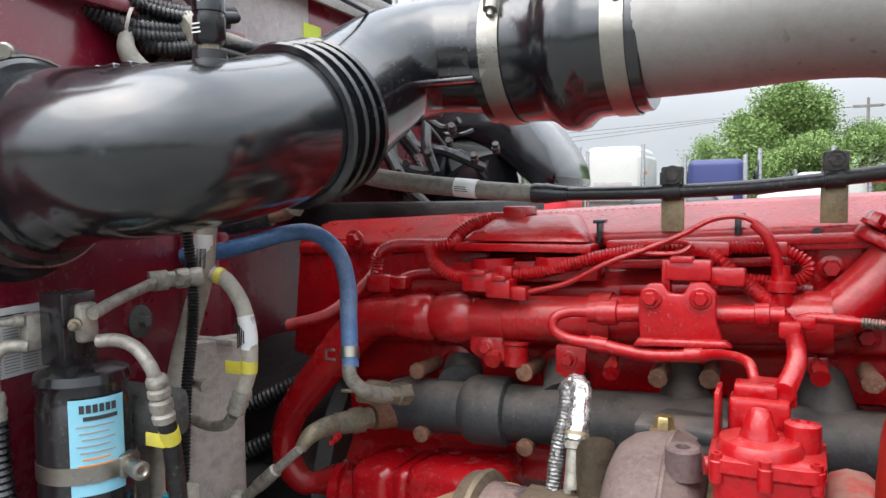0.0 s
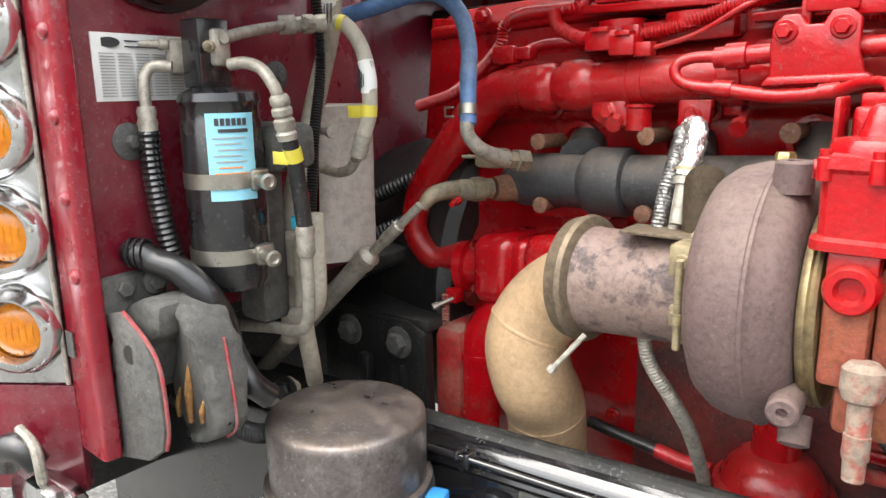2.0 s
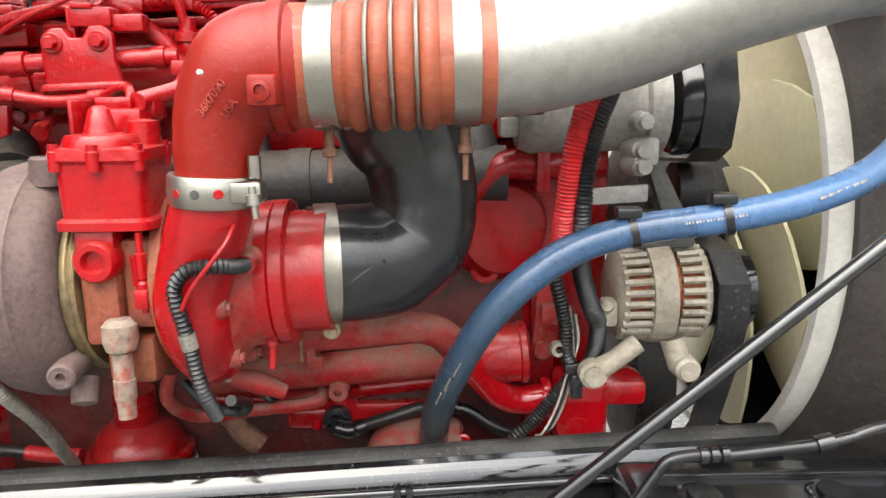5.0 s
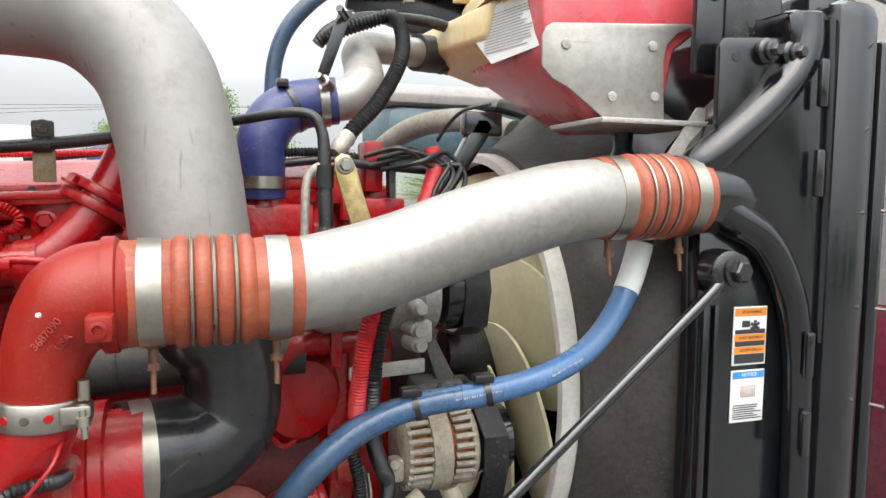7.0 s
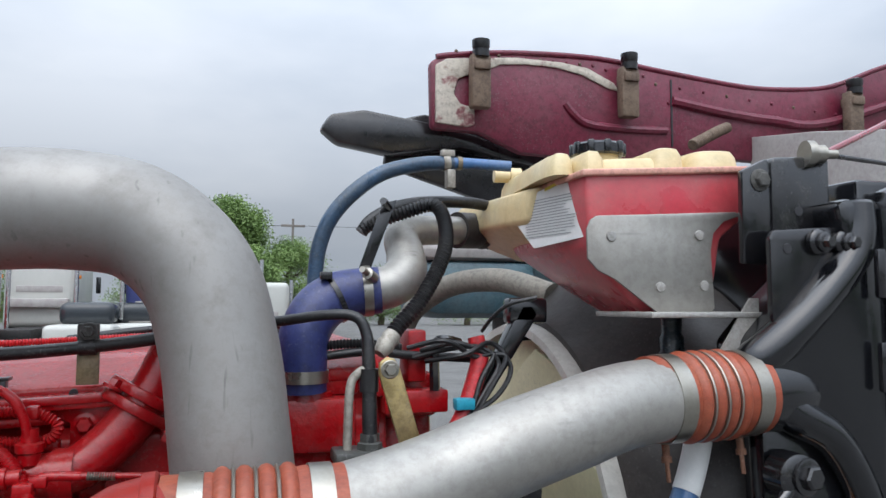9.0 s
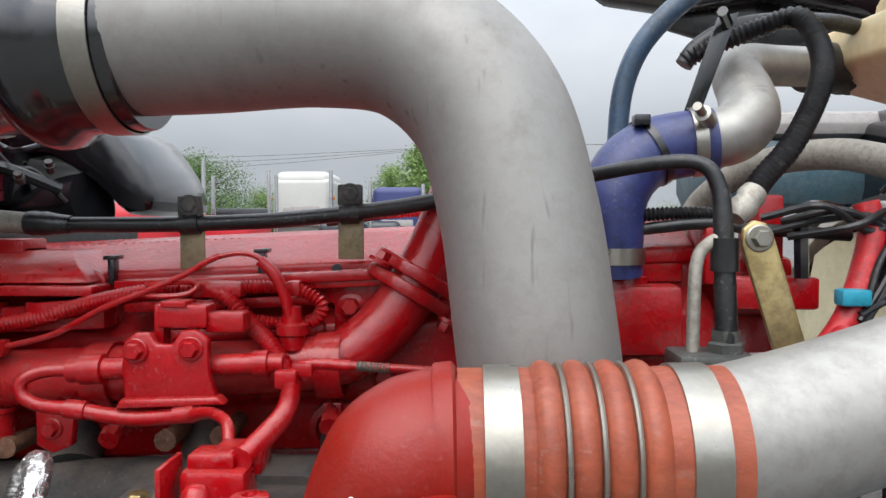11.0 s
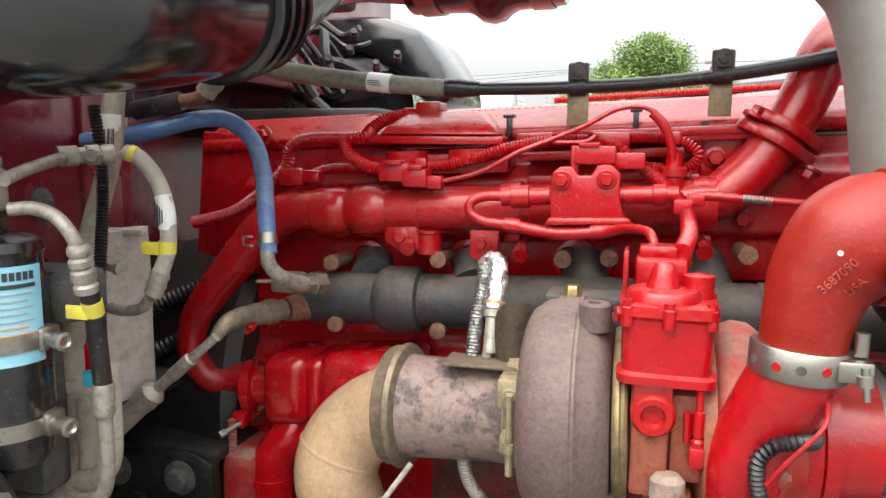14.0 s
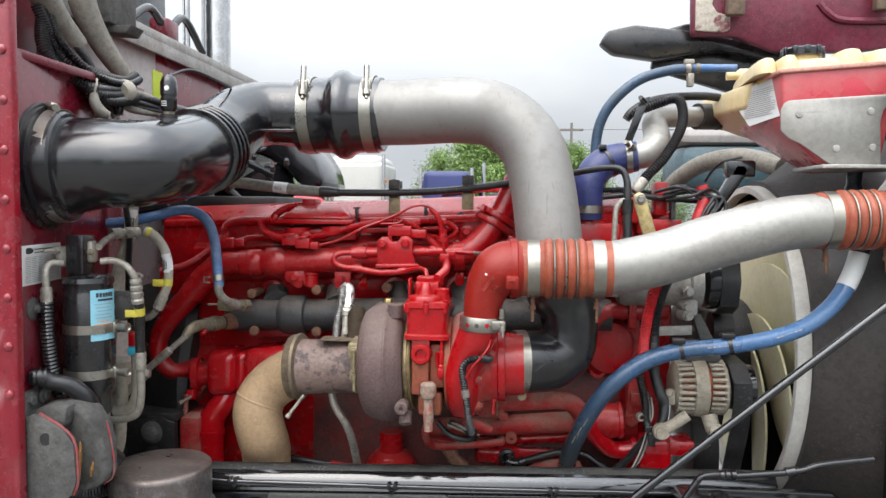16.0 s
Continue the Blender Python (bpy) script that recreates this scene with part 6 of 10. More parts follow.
for z in (1.395, 1.308):
    b = part("strap", band((-0.648, 0.50, z), (-0.01, 0, 1), 0.0461, 0.017, 0.0016, 44), STAINLESS, dr, "worn steel strap")
    sa = radians(22)
    sp = Vector((-0.648 + 0.052 * math.cos(sa), 0.50 + 0.052 * math.sin(sa), z))
    part("strap_screw", lathe(sp + Vector((0.004, -0.012, 0)), (1, -0.25, 0), [(-0.012, 0.0078), (0.014, 0.0078), (0.015, 0.0095), (0.024, 0.0095), (0.025, 0.006), (0.022, 0.004)], 14), STAINLESS, b)
    part("strap_lug", block(sp - Vector((0.014, 0.021, 0.0125)), sp + Vector((0.004, 0.004, 0.0125)), 0.005), STAINLESS, b)


def curved_label(c, r, a0, a1, z0, z1, material, name, parent, label=""):
    """A label wrapped on an upright cylinder between two bearings in degrees."""
    bm = bmesh.new()
    n = 14
    grid = []
    for i in range(n + 1):
        a = radians(a0 + (a1 - a0) * i / n)
        grid.append([bm.verts.new((c[0] + rr * math.cos(a), c[1] + rr * math.sin(a), z)) for rr, z in ((r, z0), (r + 0.0006, z0), (r + 0.0006, z1), (r, z1))])
    for p, q in zip(grid, grid[1:]):
        for k in range(4):
            bm.faces.new((p[k], p[(k + 1) % 4], q[(k + 1) % 4], q[k]))
    bm.faces.new(grid[0])
    bm.faces.new(grid[-1][::-1])
    return part(name, bm, material, parent, label)


DC = (-0.649, 0.50)
lab = curved_label(DC, 0.0462, -56, 10, 1.374, 1.47, CYAN_LABEL, "label", dr, "pale blue printed label")
# the maker's mark as plain bars
for k in range(6):
    curved_label(DC, 0.0469, -44 + 7.4 * k, -38.5 + 7.4 * k, 1.4565, 1.4645, INK, "mark", lab)
curved_label(DC, 0.0469, -40, 0, 1.449, 1.453, INK, "arrow", lab)
for i in range(7):
    curved_label(DC, 0.0469, -48 + (i % 3) * 3, -4 - (i * 7) % 14, 1.4425 - 0.0065 * i, 1.444 - 0.0065 * i, INK_GREY if i < 5 else ORANGE_LABEL, "print_bar", lab)

part("inlet_flange", block((-0.694, 0.462, 1.512), (-0.679, 0.492, 1.552), 0.006), GREY_LINE, dr)
part("inlet_screw", lathe((-0.685, 0.462, 1.545), (-0.35, -1, 0.0), [(0, 0.007), (0.008, 0.007), (0.009, 0.0045), (0.026, 0.004), (0.03, 0.002)], 10), GREY_LINE, dr)
part("outlet_flange", block((-0.646, 0.488, 1.52), (-0.633, 0.51, 1.561), 0.005), GREY_LINE, dr)
part("outlet_screw", lathe((-0.636, 0.484, 1.541), (0.7, -0.75, 0), [(0, 0.0065), (0.007, 0.0065), (0.008, 0.004), (0.018, 0.004), (0.02, 0.002)], 8), BRASS, dr)
bk = thing("drier_bracket", "grimy cast brackets behind the receiver drier", "bracket", at=(-0.66, 0.58, 1.2))
part("cross_arm", block((-0.71, 0.55, 1.40), (-0.60, 0.60, 1.455), 0.012), GREY_PLATE, bk)
part("upright_arm", block((-0.71, 0.545, 1.20), (-0.655, 0.59, 1.43), 0.01), GREY_PLATE, bk)
part("pivot", lathe((-0.625, 0.57, 1.425), (0.3, -1, 0), [(0, 0.03), (0.025, 0.026), (0.03, 0.012)], 10), GREY_PLATE, bk)
part("red_plug", block((-0.606, 0.56, 1.345), (-0.59, 0.575, 1.375), 0.003), RED, bk)
part("teal_plug", block((-0.603, 0.552, 1.33), (-0.582, 0.57, 1.347), 0.003), TEAL, bk, "teal blue plug")

lines = thing("air_conditioning_hoses", "grimy aluminium and rubber air conditioning lines", "refrigerant hose", at=(-0.65, 0.55, 1.15))
part("suction_pipe", tube([(-0.675, 0.46, 1.52), (-0.688, 0.445, 1.521), (-0.692, 0.435, 1.508), (-0.69, 0.433, 1.482), (-0.69, 0.433, 1.47)], 0.0065, segs=14), GREY_LINE, lines)
part("ferrule", lathe((-0.69, 0.433, 1.478), (0, 0, -1), [(0, 0.009), (0.006, 0.011), (0.012, 0.0095), (0.018, 0.0115), (0.024, 0.01), (0.028, 0.0115)], 16), GREY_LINE, lines)
part("ribbed_hose", loom([(-0.69, 0.433, 1.452), (-0.691, 0.434, 1.41), (-0.69, 0.438, 1.36), (-0.687, 0.445, 1.31), (-0.68, 0.455, 1.27)], 0.012, 0.007, 14), BLACK_RUB, lines)
part("liquid_pipe", tube([(-0.625, 0.495, 1.55), (-0.635, 0.53, 1.558), (-0.645, 0.57, 1.565), (-0.652, 0.60, 1.57)], 0.0065, segs=14), GREY_LINE, lines)
part("union", join(lathe((-0.655, 0.605, 1.571), (0.55, 0.8, 0.05), [(-0.008, 0.012), (0.012, 0.012), (0.013, 0.0095), (0.02, 0.0095), (0.022, 0.012), (0.034, 0.012), (0.036, 0.01), (0.042, 0.0115), (0.05, 0.0115)], 10), lathe((-0.632, 0.628, 1.572), (0.3, -1, 0), [(0, 0.007), (0.016, 0.007)], 8)), GREY_LINE, lines)
part("loop_hose", tube([(-0.618, 0.655, 1.576), (-0.60, 0.66, 1.567), (-0.578, 0.66, 1.54), (-0.569, 0.66, 1.505), (-0.570, 0.66, 1.464), (-0.583, 0.66, 1.432)], 0.0095, segs=14), TAN_PIPE, lines)
part("hose_label", tube([(-0.5735, 0.66, 1.527), (-0.569, 0.66, 1.505), (-0.569, 0.66, 1.488)], 0.0101, segs=14), WHITE_LABEL, lines, "white hose label")
for k in range(4):
    part("print_bar", block((-0.578 + 0.003 * k, 0.6495, 1.49 + 0.002 * k), (-0.5765 + 0.003 * k, 0.6505, 1.52 - 0.003 * k), 0), INK, lines)
part("yellow_tape", tube([(-0.613, 0.657, 1.5745), (-0.606, 0.659, 1.572)], 0.0102, segs=14), YELLOW, lines)
part("yellow_tag", join(tube([(-0.5695, 0.66, 1.474), (-0.571, 0.66, 1.46)], 0.0104, segs=14), block((-0.60, 0.652, 1.458), (-0.572, 0.654, 1.473), 0.0005)), YELLOW, lines)
part("bead_ferrule", lathe((-0.580, 0.66, 1.438), (-0.45, 0, -1), [(0, 0.0105), (0.006, 0.012), (0.012, 0.0105), (0.018, 0.012), (0.024, 0.0105), (0.03, 0.0115), (0.034, 0.008)], 16), GREY_LINE, lines)
part("loop_end", tube([(-0.597, 0.66, 1.405), (-0.612, 0.662, 1.391), (-0.64, 0.666, 1.385), (-0.672, 0.67, 1.388)], 0.007, segs=12), GREY_LINE, lines)
part("discharge_pipe", tube([(-0.625, 0.50, 1.522), (-0.605, 0.507, 1.523), (-0.583, 0.51, 1.516), (-0.568, 0.512, 1.50), (-0.564, 0.515, 1.488)], 0.0068, segs=14), GREY_LINE, lines)
part("bead_ferrule", lathe((-0.564, 0.516, 1.489), (0.0, 0.18, -1), [(0, 0.0085), (0.004, 0.011), (0.010, 0.011), (0.013, 0.009), (0.016, 0.0115), (0.022, 0.0115), (0.025, 0.009), (0.028, 0.0118), (0.036, 0.0118), (0.04, 0.0095), (0.043, 0.0118), (0.05, 0.011)], 16), GREY_LINE, lines)
part("rubber_hose", tube([(-0.563, 0.526, 1.44), (-0.566, 0.535, 1.41), (-0.572, 0.545, 1.37), (-0.574, 0.55, 1.335)], 0.0095, segs=14), BLACK_HOSE, lines)
part("yellow_tag", join(tube([(-0.5635, 0.529, 1.431), (-0.5655, 0.534, 1.416)], 0.0102, segs=14), block((-0.59, 0.523, 1.412), (-0.565, 0.5245, 1.426), 0.0004)), YELLOW, lines)
part("bead_ferrule", lathe((-0.574, 0.55, 1.338), (0, 0, -1), [(0, 0.0105), (0.006, 0.0118), (0.012, 0.0105), (0.018, 0.0118), (0.024, 0.0105), (0.03, 0.0118), (0.036, 0.009)], 16), GREY_LINE, lines)
part("lower_pipe", tube([(-0.574, 0.55, 1.303), (-0.574, 0.55, 1.25), (-0.583, 0.552, 1.215), (-0.61, 0.556, 1.20), (-0.66, 0.56, 1.193), (-0.75, 0.56, 1.178), (-0.80, 0.56, 1.17)], 0.0078, segs=14), GREY_HOSE, lines)
part("elbow_pipe", tube([(-0.598, 0.585, 1.345), (-0.598, 0.585, 1.27), (-0.603, 0.586, 1.232), (-0.622, 0.588, 1.21), (-0.65, 0.59, 1.203)], 0.0125, segs=16), TAN_PIPE, lines)
part("thin_loom", loom([(-0.662, 0.66, 1.63), (-0.655, 0.66, 1.57), (-0.657, 0.66, 1.51), (-0.64, 0.63, 1.44), (-0.622, 0.605, 1.37), (-0.606, 0.585, 1.32), (-0.60, 0.58, 1.28)], 0.0065, 0.004), BLACK_HOSE, lines)

hh = thing("heater_hoses", "dusty grey heater pipes with a barcode sticker", "heater hose", at=(-0.68, 0.68, 1.1))
part("riser", tube([(-0.655, 0.70, 1.70, 0.0125), (-0.668, 0.70, 1.63, 0.013), (-0.670, 0.695, 1.575, 0.013), (-0.685, 0.69, 1.52, 0.0135), (-0.695, 0.68, 1.47, 0.014), (-0.69, 0.66, 1.42, 0.015), (-0.685, 0.63, 1.36, 0.0155), (-0.684, 0.62, 1.29, 0.016), (-0.69, 0.62, 1.24, 0.015), (-0.70, 0.62, 1.15, 0.014)], segs=18), TAN_PIPE, hh)
lb = part("sticker", tube([(-0.6695, 0.698, 1.62), (-0.6705, 0.696, 1.575)], 0.0137, segs=20), WHITE_LABEL, hh, "white barcode sticker")
for k in range(9):
    a = radians(-100 + 7 * k)
    part("bar", tube([(-0.6695 + 0.0138 * math.cos(a), 0.698 + 0.0138 * math.sin(a), 1.603), (-0.6703 + 0.0138 * math.cos(a), 0.6965 + 0.0138 * math.sin(a), 1.578)], 0.0005 + 0.0002 * (k % 3), segs=5), INK, lb)
part("clamp_block", block((-0.715, 0.60, 1.235), (-0.67, 0.64, 1.275), 0.006), TAN_PIPE, hh)
part("drain_cock", lathe((-0.645, 0.655, 1.44), (1, -0.3, 0), [(-0.02, 0.006), (0.01, 0.006), (0.011, 0.009), (0.02, 0.009)], 8), GREY_LINE, hh)
part("lower_sleeve", lathe((-0.66, 0.615, 1.255), (0.05, 0, 1), [(0, 0.024), (0.004, 0.026), (0.05, 0.026), (0.055, 0.022)], 20), TAN_PIPE, hh)
part("second_pipe", tube([(-0.645, 0.60, 1.30, 0.011), (-0.642, 0.60, 1.24, 0.012), (-0.645, 0.60, 1.19, 0.012), (-0.66, 0.62, 1.13, 0.012), (-0.69, 0.65, 1.08, 0.012)], segs=14), TAN_PIPE, hh)
card = thing("insulating_sleeve", "grey woven insulating sleeve over a pipe", "insulation", at=(-0.77, 0.79, 1.23))
part("sleeve", moved(tube([(0, 0, 0.235, 0.054), (0.001, 0.001, 0.17, 0.055), (-0.001, 0, 0.09, 0.056), (-0.003, 0, 0.0, 0.058)], segs=22), Matrix.Translation((-0.722, 0.762, 1.235)) @ Matrix.Rotation(radians(-16), 4, "Z") @ Matrix.Rotation(radians(90), 4, "Z") @ Matrix.Diagonal((0.84, 0.2, 1, 1))), CARD, card)
part("top_fold", block((-0.765, 0.757, 1.462), (-0.683, 0.773, 1.472), 0.004), CARD, card)
dg = thing("power_steering_line", "dusty grey diagonal hose with a long ferrule", "hydraulic hose", at=(-0.8, 0.74, 1.0))
part("hose", tube([(-0.93, 0.74, 1.015), (-0.787, 0.742, 1.142), (-0.70, 0.75, 1.224), (-0.672, 0.752, 1.25)], 0.0155, segs=16), GREY_HOSE, dg)
part("ferrule", lathe((-0.69, 0.751, 1.234), (0.75, 0.07, 0.66), [(0, 0.0165), (0.008, 0.018), (0.016, 0.0165), (0.024, 0.018), (0.03, 0.013), (0.034, 0.008), (0.06, 0.008), (0.062, 0.0095), (0.10, 0.0095), (0.102, 0.0065), (0.15, 0.0065)], 16), GREY_LINE, dg)
bf = thing("coolant_fittings", "dull brass coolant elbow and tee on the engine", "pipe fitting", at=(-0.55, 0.85, 1.33))
part("tee", join(tube([(-0.592, 0.782, 1.325, 0.0085), (-0.583, 0.795, 1.342, 0.012), (-0.575, 0.82, 1.347, 0.0135), (-0.57, 0.845, 1.345, 0.0135)], segs=14), lathe((-0.572, 0.84, 1.345), (0.5, 0.85, 0), [(0, 0.016), (0.022, 0.016), (0.024, 0.0185), (0.042, 0.0185), (0.044, 0.015), (0.055, 0.0155)], 10)), BRASS, bf)
part("port", lathe((-0.545, 0.895, 1.343), (0.45, 0.9, 0), [(0, 0.018), (0.02, 0.021), (0.08, 0.024)], 16), RUST, bf)
part("valve_tip", lathe((-0.563, 0.832, 1.333), (0.1, -1, -0.2), [(0, 0.006), (0.012, 0.006), (0.013, 0.004), (0.022, 0.004)], 8), RED, bf)
bl = thing("blue_heater_hose", "blue silicone heater hose with a spring clamp", "coolant hose", at=(-0.52, 0.78, 1.42))
part("hose", tube([(-0.75, 0.74, 1.588, 0.0115), (-0.705, 0.75, 1.593, 0.0115), (-0.66, 0.77, 1.604, 0.0114), (-0.612, 0.797, 1.6185, 0.0114), (-0.578, 0.812, 1.616, 0.0114), (-0.548, 0.819, 1.59, 0.0115), (-0.532, 0.816, 1.547, 0.0115), (-0.521, 0.80, 1.505, 0.0115), (-0.508, 0.782, 1.445, 0.011)], segs=20, steps=8), BLUE_HOSE, bl)
part("spring_clamp", join(band((-0.512, 0.787, 1.463), (0.2, -0.28, -1), 0.0118, 0.014, 0.0012), block((-0.54, 0.772, 1.454), (-0.525, 0.7735, 1.457), 0.0005), block((-0.54, 0.772, 1.466), (-0.525, 0.7735, 1.469), 0.0005), block((-0.541, 0.772, 1.454), (-0.538, 0.7735, 1.469), 0.0005)), STAINLESS, bl)
part("steel_end", tube([(-0.509, 0.78, 1.45, 0.0095), (-0.508, 0.782, 1.432, 0.0095), (-0.50, 0.795, 1.414, 0.0095), (-0.493, 0.825, 1.40, 0.011), (-0.49, 0.845, 1.394, 0.012)], segs=14), GREY_LINE, bl)
part("elbow_fitting", join(block((-0.535, 0.83, 1.382), (-0.495, 0.87, 1.408), 0.006), lathe((-0.49, 0.845, 1.394), (0.35, 0.9, -0.1), [(-0.01, 0.0125), (0.015, 0.0125), (0.016, 0.0165), (0.035, 0.0165)], 6), lathe((-0.53, 0.845, 1.396), (-1, -0.4, 0), [(0, 0.0025), (0.03, 0.0025)], 8)), BRASS, bl)
cap = thing("black_bypass_hose", "short black hose with a white clamp and rubber cap", "coolant hose", at=(-0.62, 0.78, 1.64))
part("hose", tube([(-0.69, 0.765, 1.628, 0.0125), (-0.66, 0.77, 1.634, 0.0125), (-0.625, 0.775, 1.641, 0.0125)], segs=16), BLACK_HOSE, cap)
part("copper_pipe", tube([(-0.625, 0.775, 1.641, 0.0085), (-0.605, 0.778, 1.644, 0.0085), (-0.59, 0.78, 1.652, 0.0085)], segs=14), RUST, cap)
part("white_sleeve", lathe((-0.593, 0.78, 1.65), (0.65, 0, 0.75), [(0, 0.013), (0.014, 0.013), (0.015, 0.0145), (0.022, 0.0145), (0.023, 0.013), (0.04, 0.013)], 18), GREY_LINE, cap)
part("rubber_cap", lathe((-0.57, 0.78, 1.678), (0.65, 0, 0.75), [(-0.004, 0.0165), (0.014, 0.0165), (0.016, 0.013)], 18), BLACK_HOSE, cap)
part("inscription_plate", block((-0.715, 0.77, 1.62), (-0.695, 0.774, 1.655), 0.001), INK, cap)

# patent plate on the firewall
pl = thing("information_plate", "white information plate with rows of tiny print", "label plate", at=(-0.709, 0.45, 1.5))
part("plate", leaning(block((-0.6985, 0.385, 1.484), (-0.695, 0.525, 1.556), 0.001)), WHITE_LABEL, pl)
part("emblem", plate([(0.0125 * math.cos(a), 0.0055 * math.sin(a)) for a in [2 * math.pi * k / 20 for k in range(20)]], Matrix(((0, 0, 1, -0.7035), (1, 0, 0, 0.405), (0, 1, 0, 1.546), (0, 0, 0, 1))), 0.001, 0), INK, pl)
part("heading", bars((-0.7055, 0.424, 1.551), (-0.145, 1, 0), (0, 0, 1), 0.085, 0.012, 2, 0.5, seed=3), INK, pl)
for c in range(6):
    part("column", bars((-0.7009 - 0.00319 * c, 0.392 + c * 0.022, 1.536), (-0.145, 1, 0), (0, 0, 1), 0.018, 0.048, 15, 0.55, False, seed=c), INK_GREY, pl)
for y, z in ((0.655, 1.511), (0.418, 1.44)):
    px = -0.697 - 0.145 * (y - 0.345)
    wa = thing("panel_washer", "dusty round washer bolted to the firewall", "bolt", "washers on the firewall", at=(-0.71, y, z))
    part("washer", lathe((px - 0.001, y, z), (1, 0.145, 0), [(0, 0.021), (0.003, 0.021), (0.006, 0.015)], 24), GREY_PLATE, wa)
    part("head", bolt((px + 0.006, y, z), (1, 0.145, 0), 0.008, 0.008, False), GREY_PLATE, wa)

# hinge bracket by the cab's edge
hb = thing("fender_bracket", "dusty grey cast bracket with red worn edges", "bracket", at=(-0.72, 0.42, 1.03))
part("mount", leaning(upright([(-0.712, 0.358), (-0.69, 0.356), (-0.686, 0.365), (-0.686, 0.435), (-0.69, 0.445), (-0.712, 0.445)], 1.24, 1.295, 0.008)), GREY_PLATE, hb)
for y in (0.386, 0.424):
    part("bolt", bolt((-0.692, y, 1.28), (1, 0, 0), 0.01, 0.008), GREY_PLATE, hb)
LW = [(-0.697, 1.255), (-0.663, 1.263), (-0.619, 1.238), (-0.598, 1.21), (-0.594, 1.147), (-0.602, 1.12), (-0.633, 1.098), (-0.707, 1.08), (-0.703, 1.105), (-0.687, 1.13), (-0.699, 1.148), (-0.696, 1.166), (-0.688, 1.185), (-0.7, 1.198), (-0.697, 1.212), (-0.684, 1.228), (-0.692, 1.242)]
part("front_wing", sheet(LW, 0.372, 0.362, 0.003), GREY_PLATE, hb)
part("wing_hole", lathe((-0.648, 0.3622, 1.219), (0.1, -1, 0), [(0, 0.012), (0.0008, 0.011)], 9), BLACK_DIRTY, hb)
part("red_edge", tube([(x + 0.001, 0.367, z) for x, z in LW[1:6]], 0.0024, segs=6), WORN_EDGE, hb, "red worn edge")
RO = [(-0.70, 1.262), (-0.66, 1.272), (-0.625, 1.275), (-0.595, 1.258), (-0.578, 1.235), (-0.568, 1.19), (-0.564, 1.15), (-0.567, 1.13), (-0.585, 1.115), (-0.62, 1.108), (-0.655, 1.108), (-0.67, 1.14), (-0.668, 1.19), (-0.665, 1.23)]
bk_wing = sheet(RO, 0.455, 0.415, 0.012)
bmesh.ops.subdivide_edges(bk_wing, edges=[e for e in bk_wing.edges if e.calc_length() > 0.02], cuts=3, use_grid_fill=True)
for v in bk_wing.verts:
    v.co.y += 0.006 * noise.noise(v.co * 22.0) + 0.004 * noise.noise(v.co * 60.0) - 0.014 * max(0.0, 1.0 - abs(v.co.x + 0.6) / 0.05) * (1.0 if v.co.y < 0.44 else 0.0)
part("rear_wing", bk_wing, GREY_PLATE, hb)
part("wing_bridge", sheet([(-0.705, 1.255), (-0.66, 1.274), (-0.622, 1.272), (-0.628, 1.235), (-0.655, 1.22), (-0.665, 1.16), (-0.70, 1.16)], 0.44, 0.385, 0.01), GREY_PLATE, hb)
part("red_edge", tube([(-0.577, 0.432, 1.234), (-0.5665, 0.43, 1.19), (-0.5625, 0.43, 1.15), (-0.566, 0.43, 1.13), (-0.583, 0.43, 1.116)], 0.0018, segs=6), WORN_EDGE, hb, "red worn edge")
for x, z0, z1, w in ((-0.639, 1.132, 1.168, 0.0035), (-0.615, 1.132, 1.205, 0.005), (-0.592, 1.138, 1.166, 0.0035)):
    part("rust_groove", tube([(x + 0.002, 0.4095, z1, w * 0.4), (x, 0.4065, (z0 + z1) / 2, w), (x - 0.003, 0.408, z0, w * 0.6)], segs=8), RUST_ORANGE, hb, "orange rust streak")
bt = thing("bent_rubber_tube", "thick black bent drain tube", "tube", at=(-0.68, 0.45, 1.1))
part("tube", tube([(-0.70, 0.40, 1.318, 0.014), (-0.685, 0.405, 1.318, 0.0145), (-0.672, 0.415, 1.308, 0.0155), (-0.645, 0.43, 1.297, 0.016), (-0.62, 0.446, 1.266, 0.016), (-0.625, 0.466, 1.23, 0.0155), (-0.632, 0.478, 1.195, 0.015), (-0.605, 0.48, 1.16, 0.015), (-0.595, 0.50, 1.135, 0.015)], segs=18), BLACK_RUB, bt)
for k in range(3):
    part("bead", band((-0.694 + 0.008 * k, 0.402 + 0.003 * k, 1.318), (1, 0.6, 0), 0.0142, 0.004, 0.003), BLACK_RUB, bt)

# engine mount bracket
mb = thing("engine_mount", "black cast engine mount with two large bolts", "engine mount", at=(-0.77, 0.86, 0.98))
part("bracket", join(sheet([(-0.90, 0.90), (-0.90, 1.06), (-0.87, 1.105), (-0.69, 1.115), (-0.655, 1.10), (-0.65, 0.90)], 0.88, 0.855, 0.006), block((-0.90, 0.86, 1.10), (-0.65, 1.0, 1.12), 0.005), block((-0.80, 0.84, 0.95), (-0.775, 0.87, 1.04), 0.006), block((-0.72, 0.84, 0.95), (-0.695, 0.87, 1.04), 0.006)), BLACK_DIRTY, mb)
for x in (-0.828, -0.711):
    part("bolt", bolt((x, 0.853, 1.074), (0, -1, 0), 0.019, 0.016, segs=6), GREY_PLATE, mb)
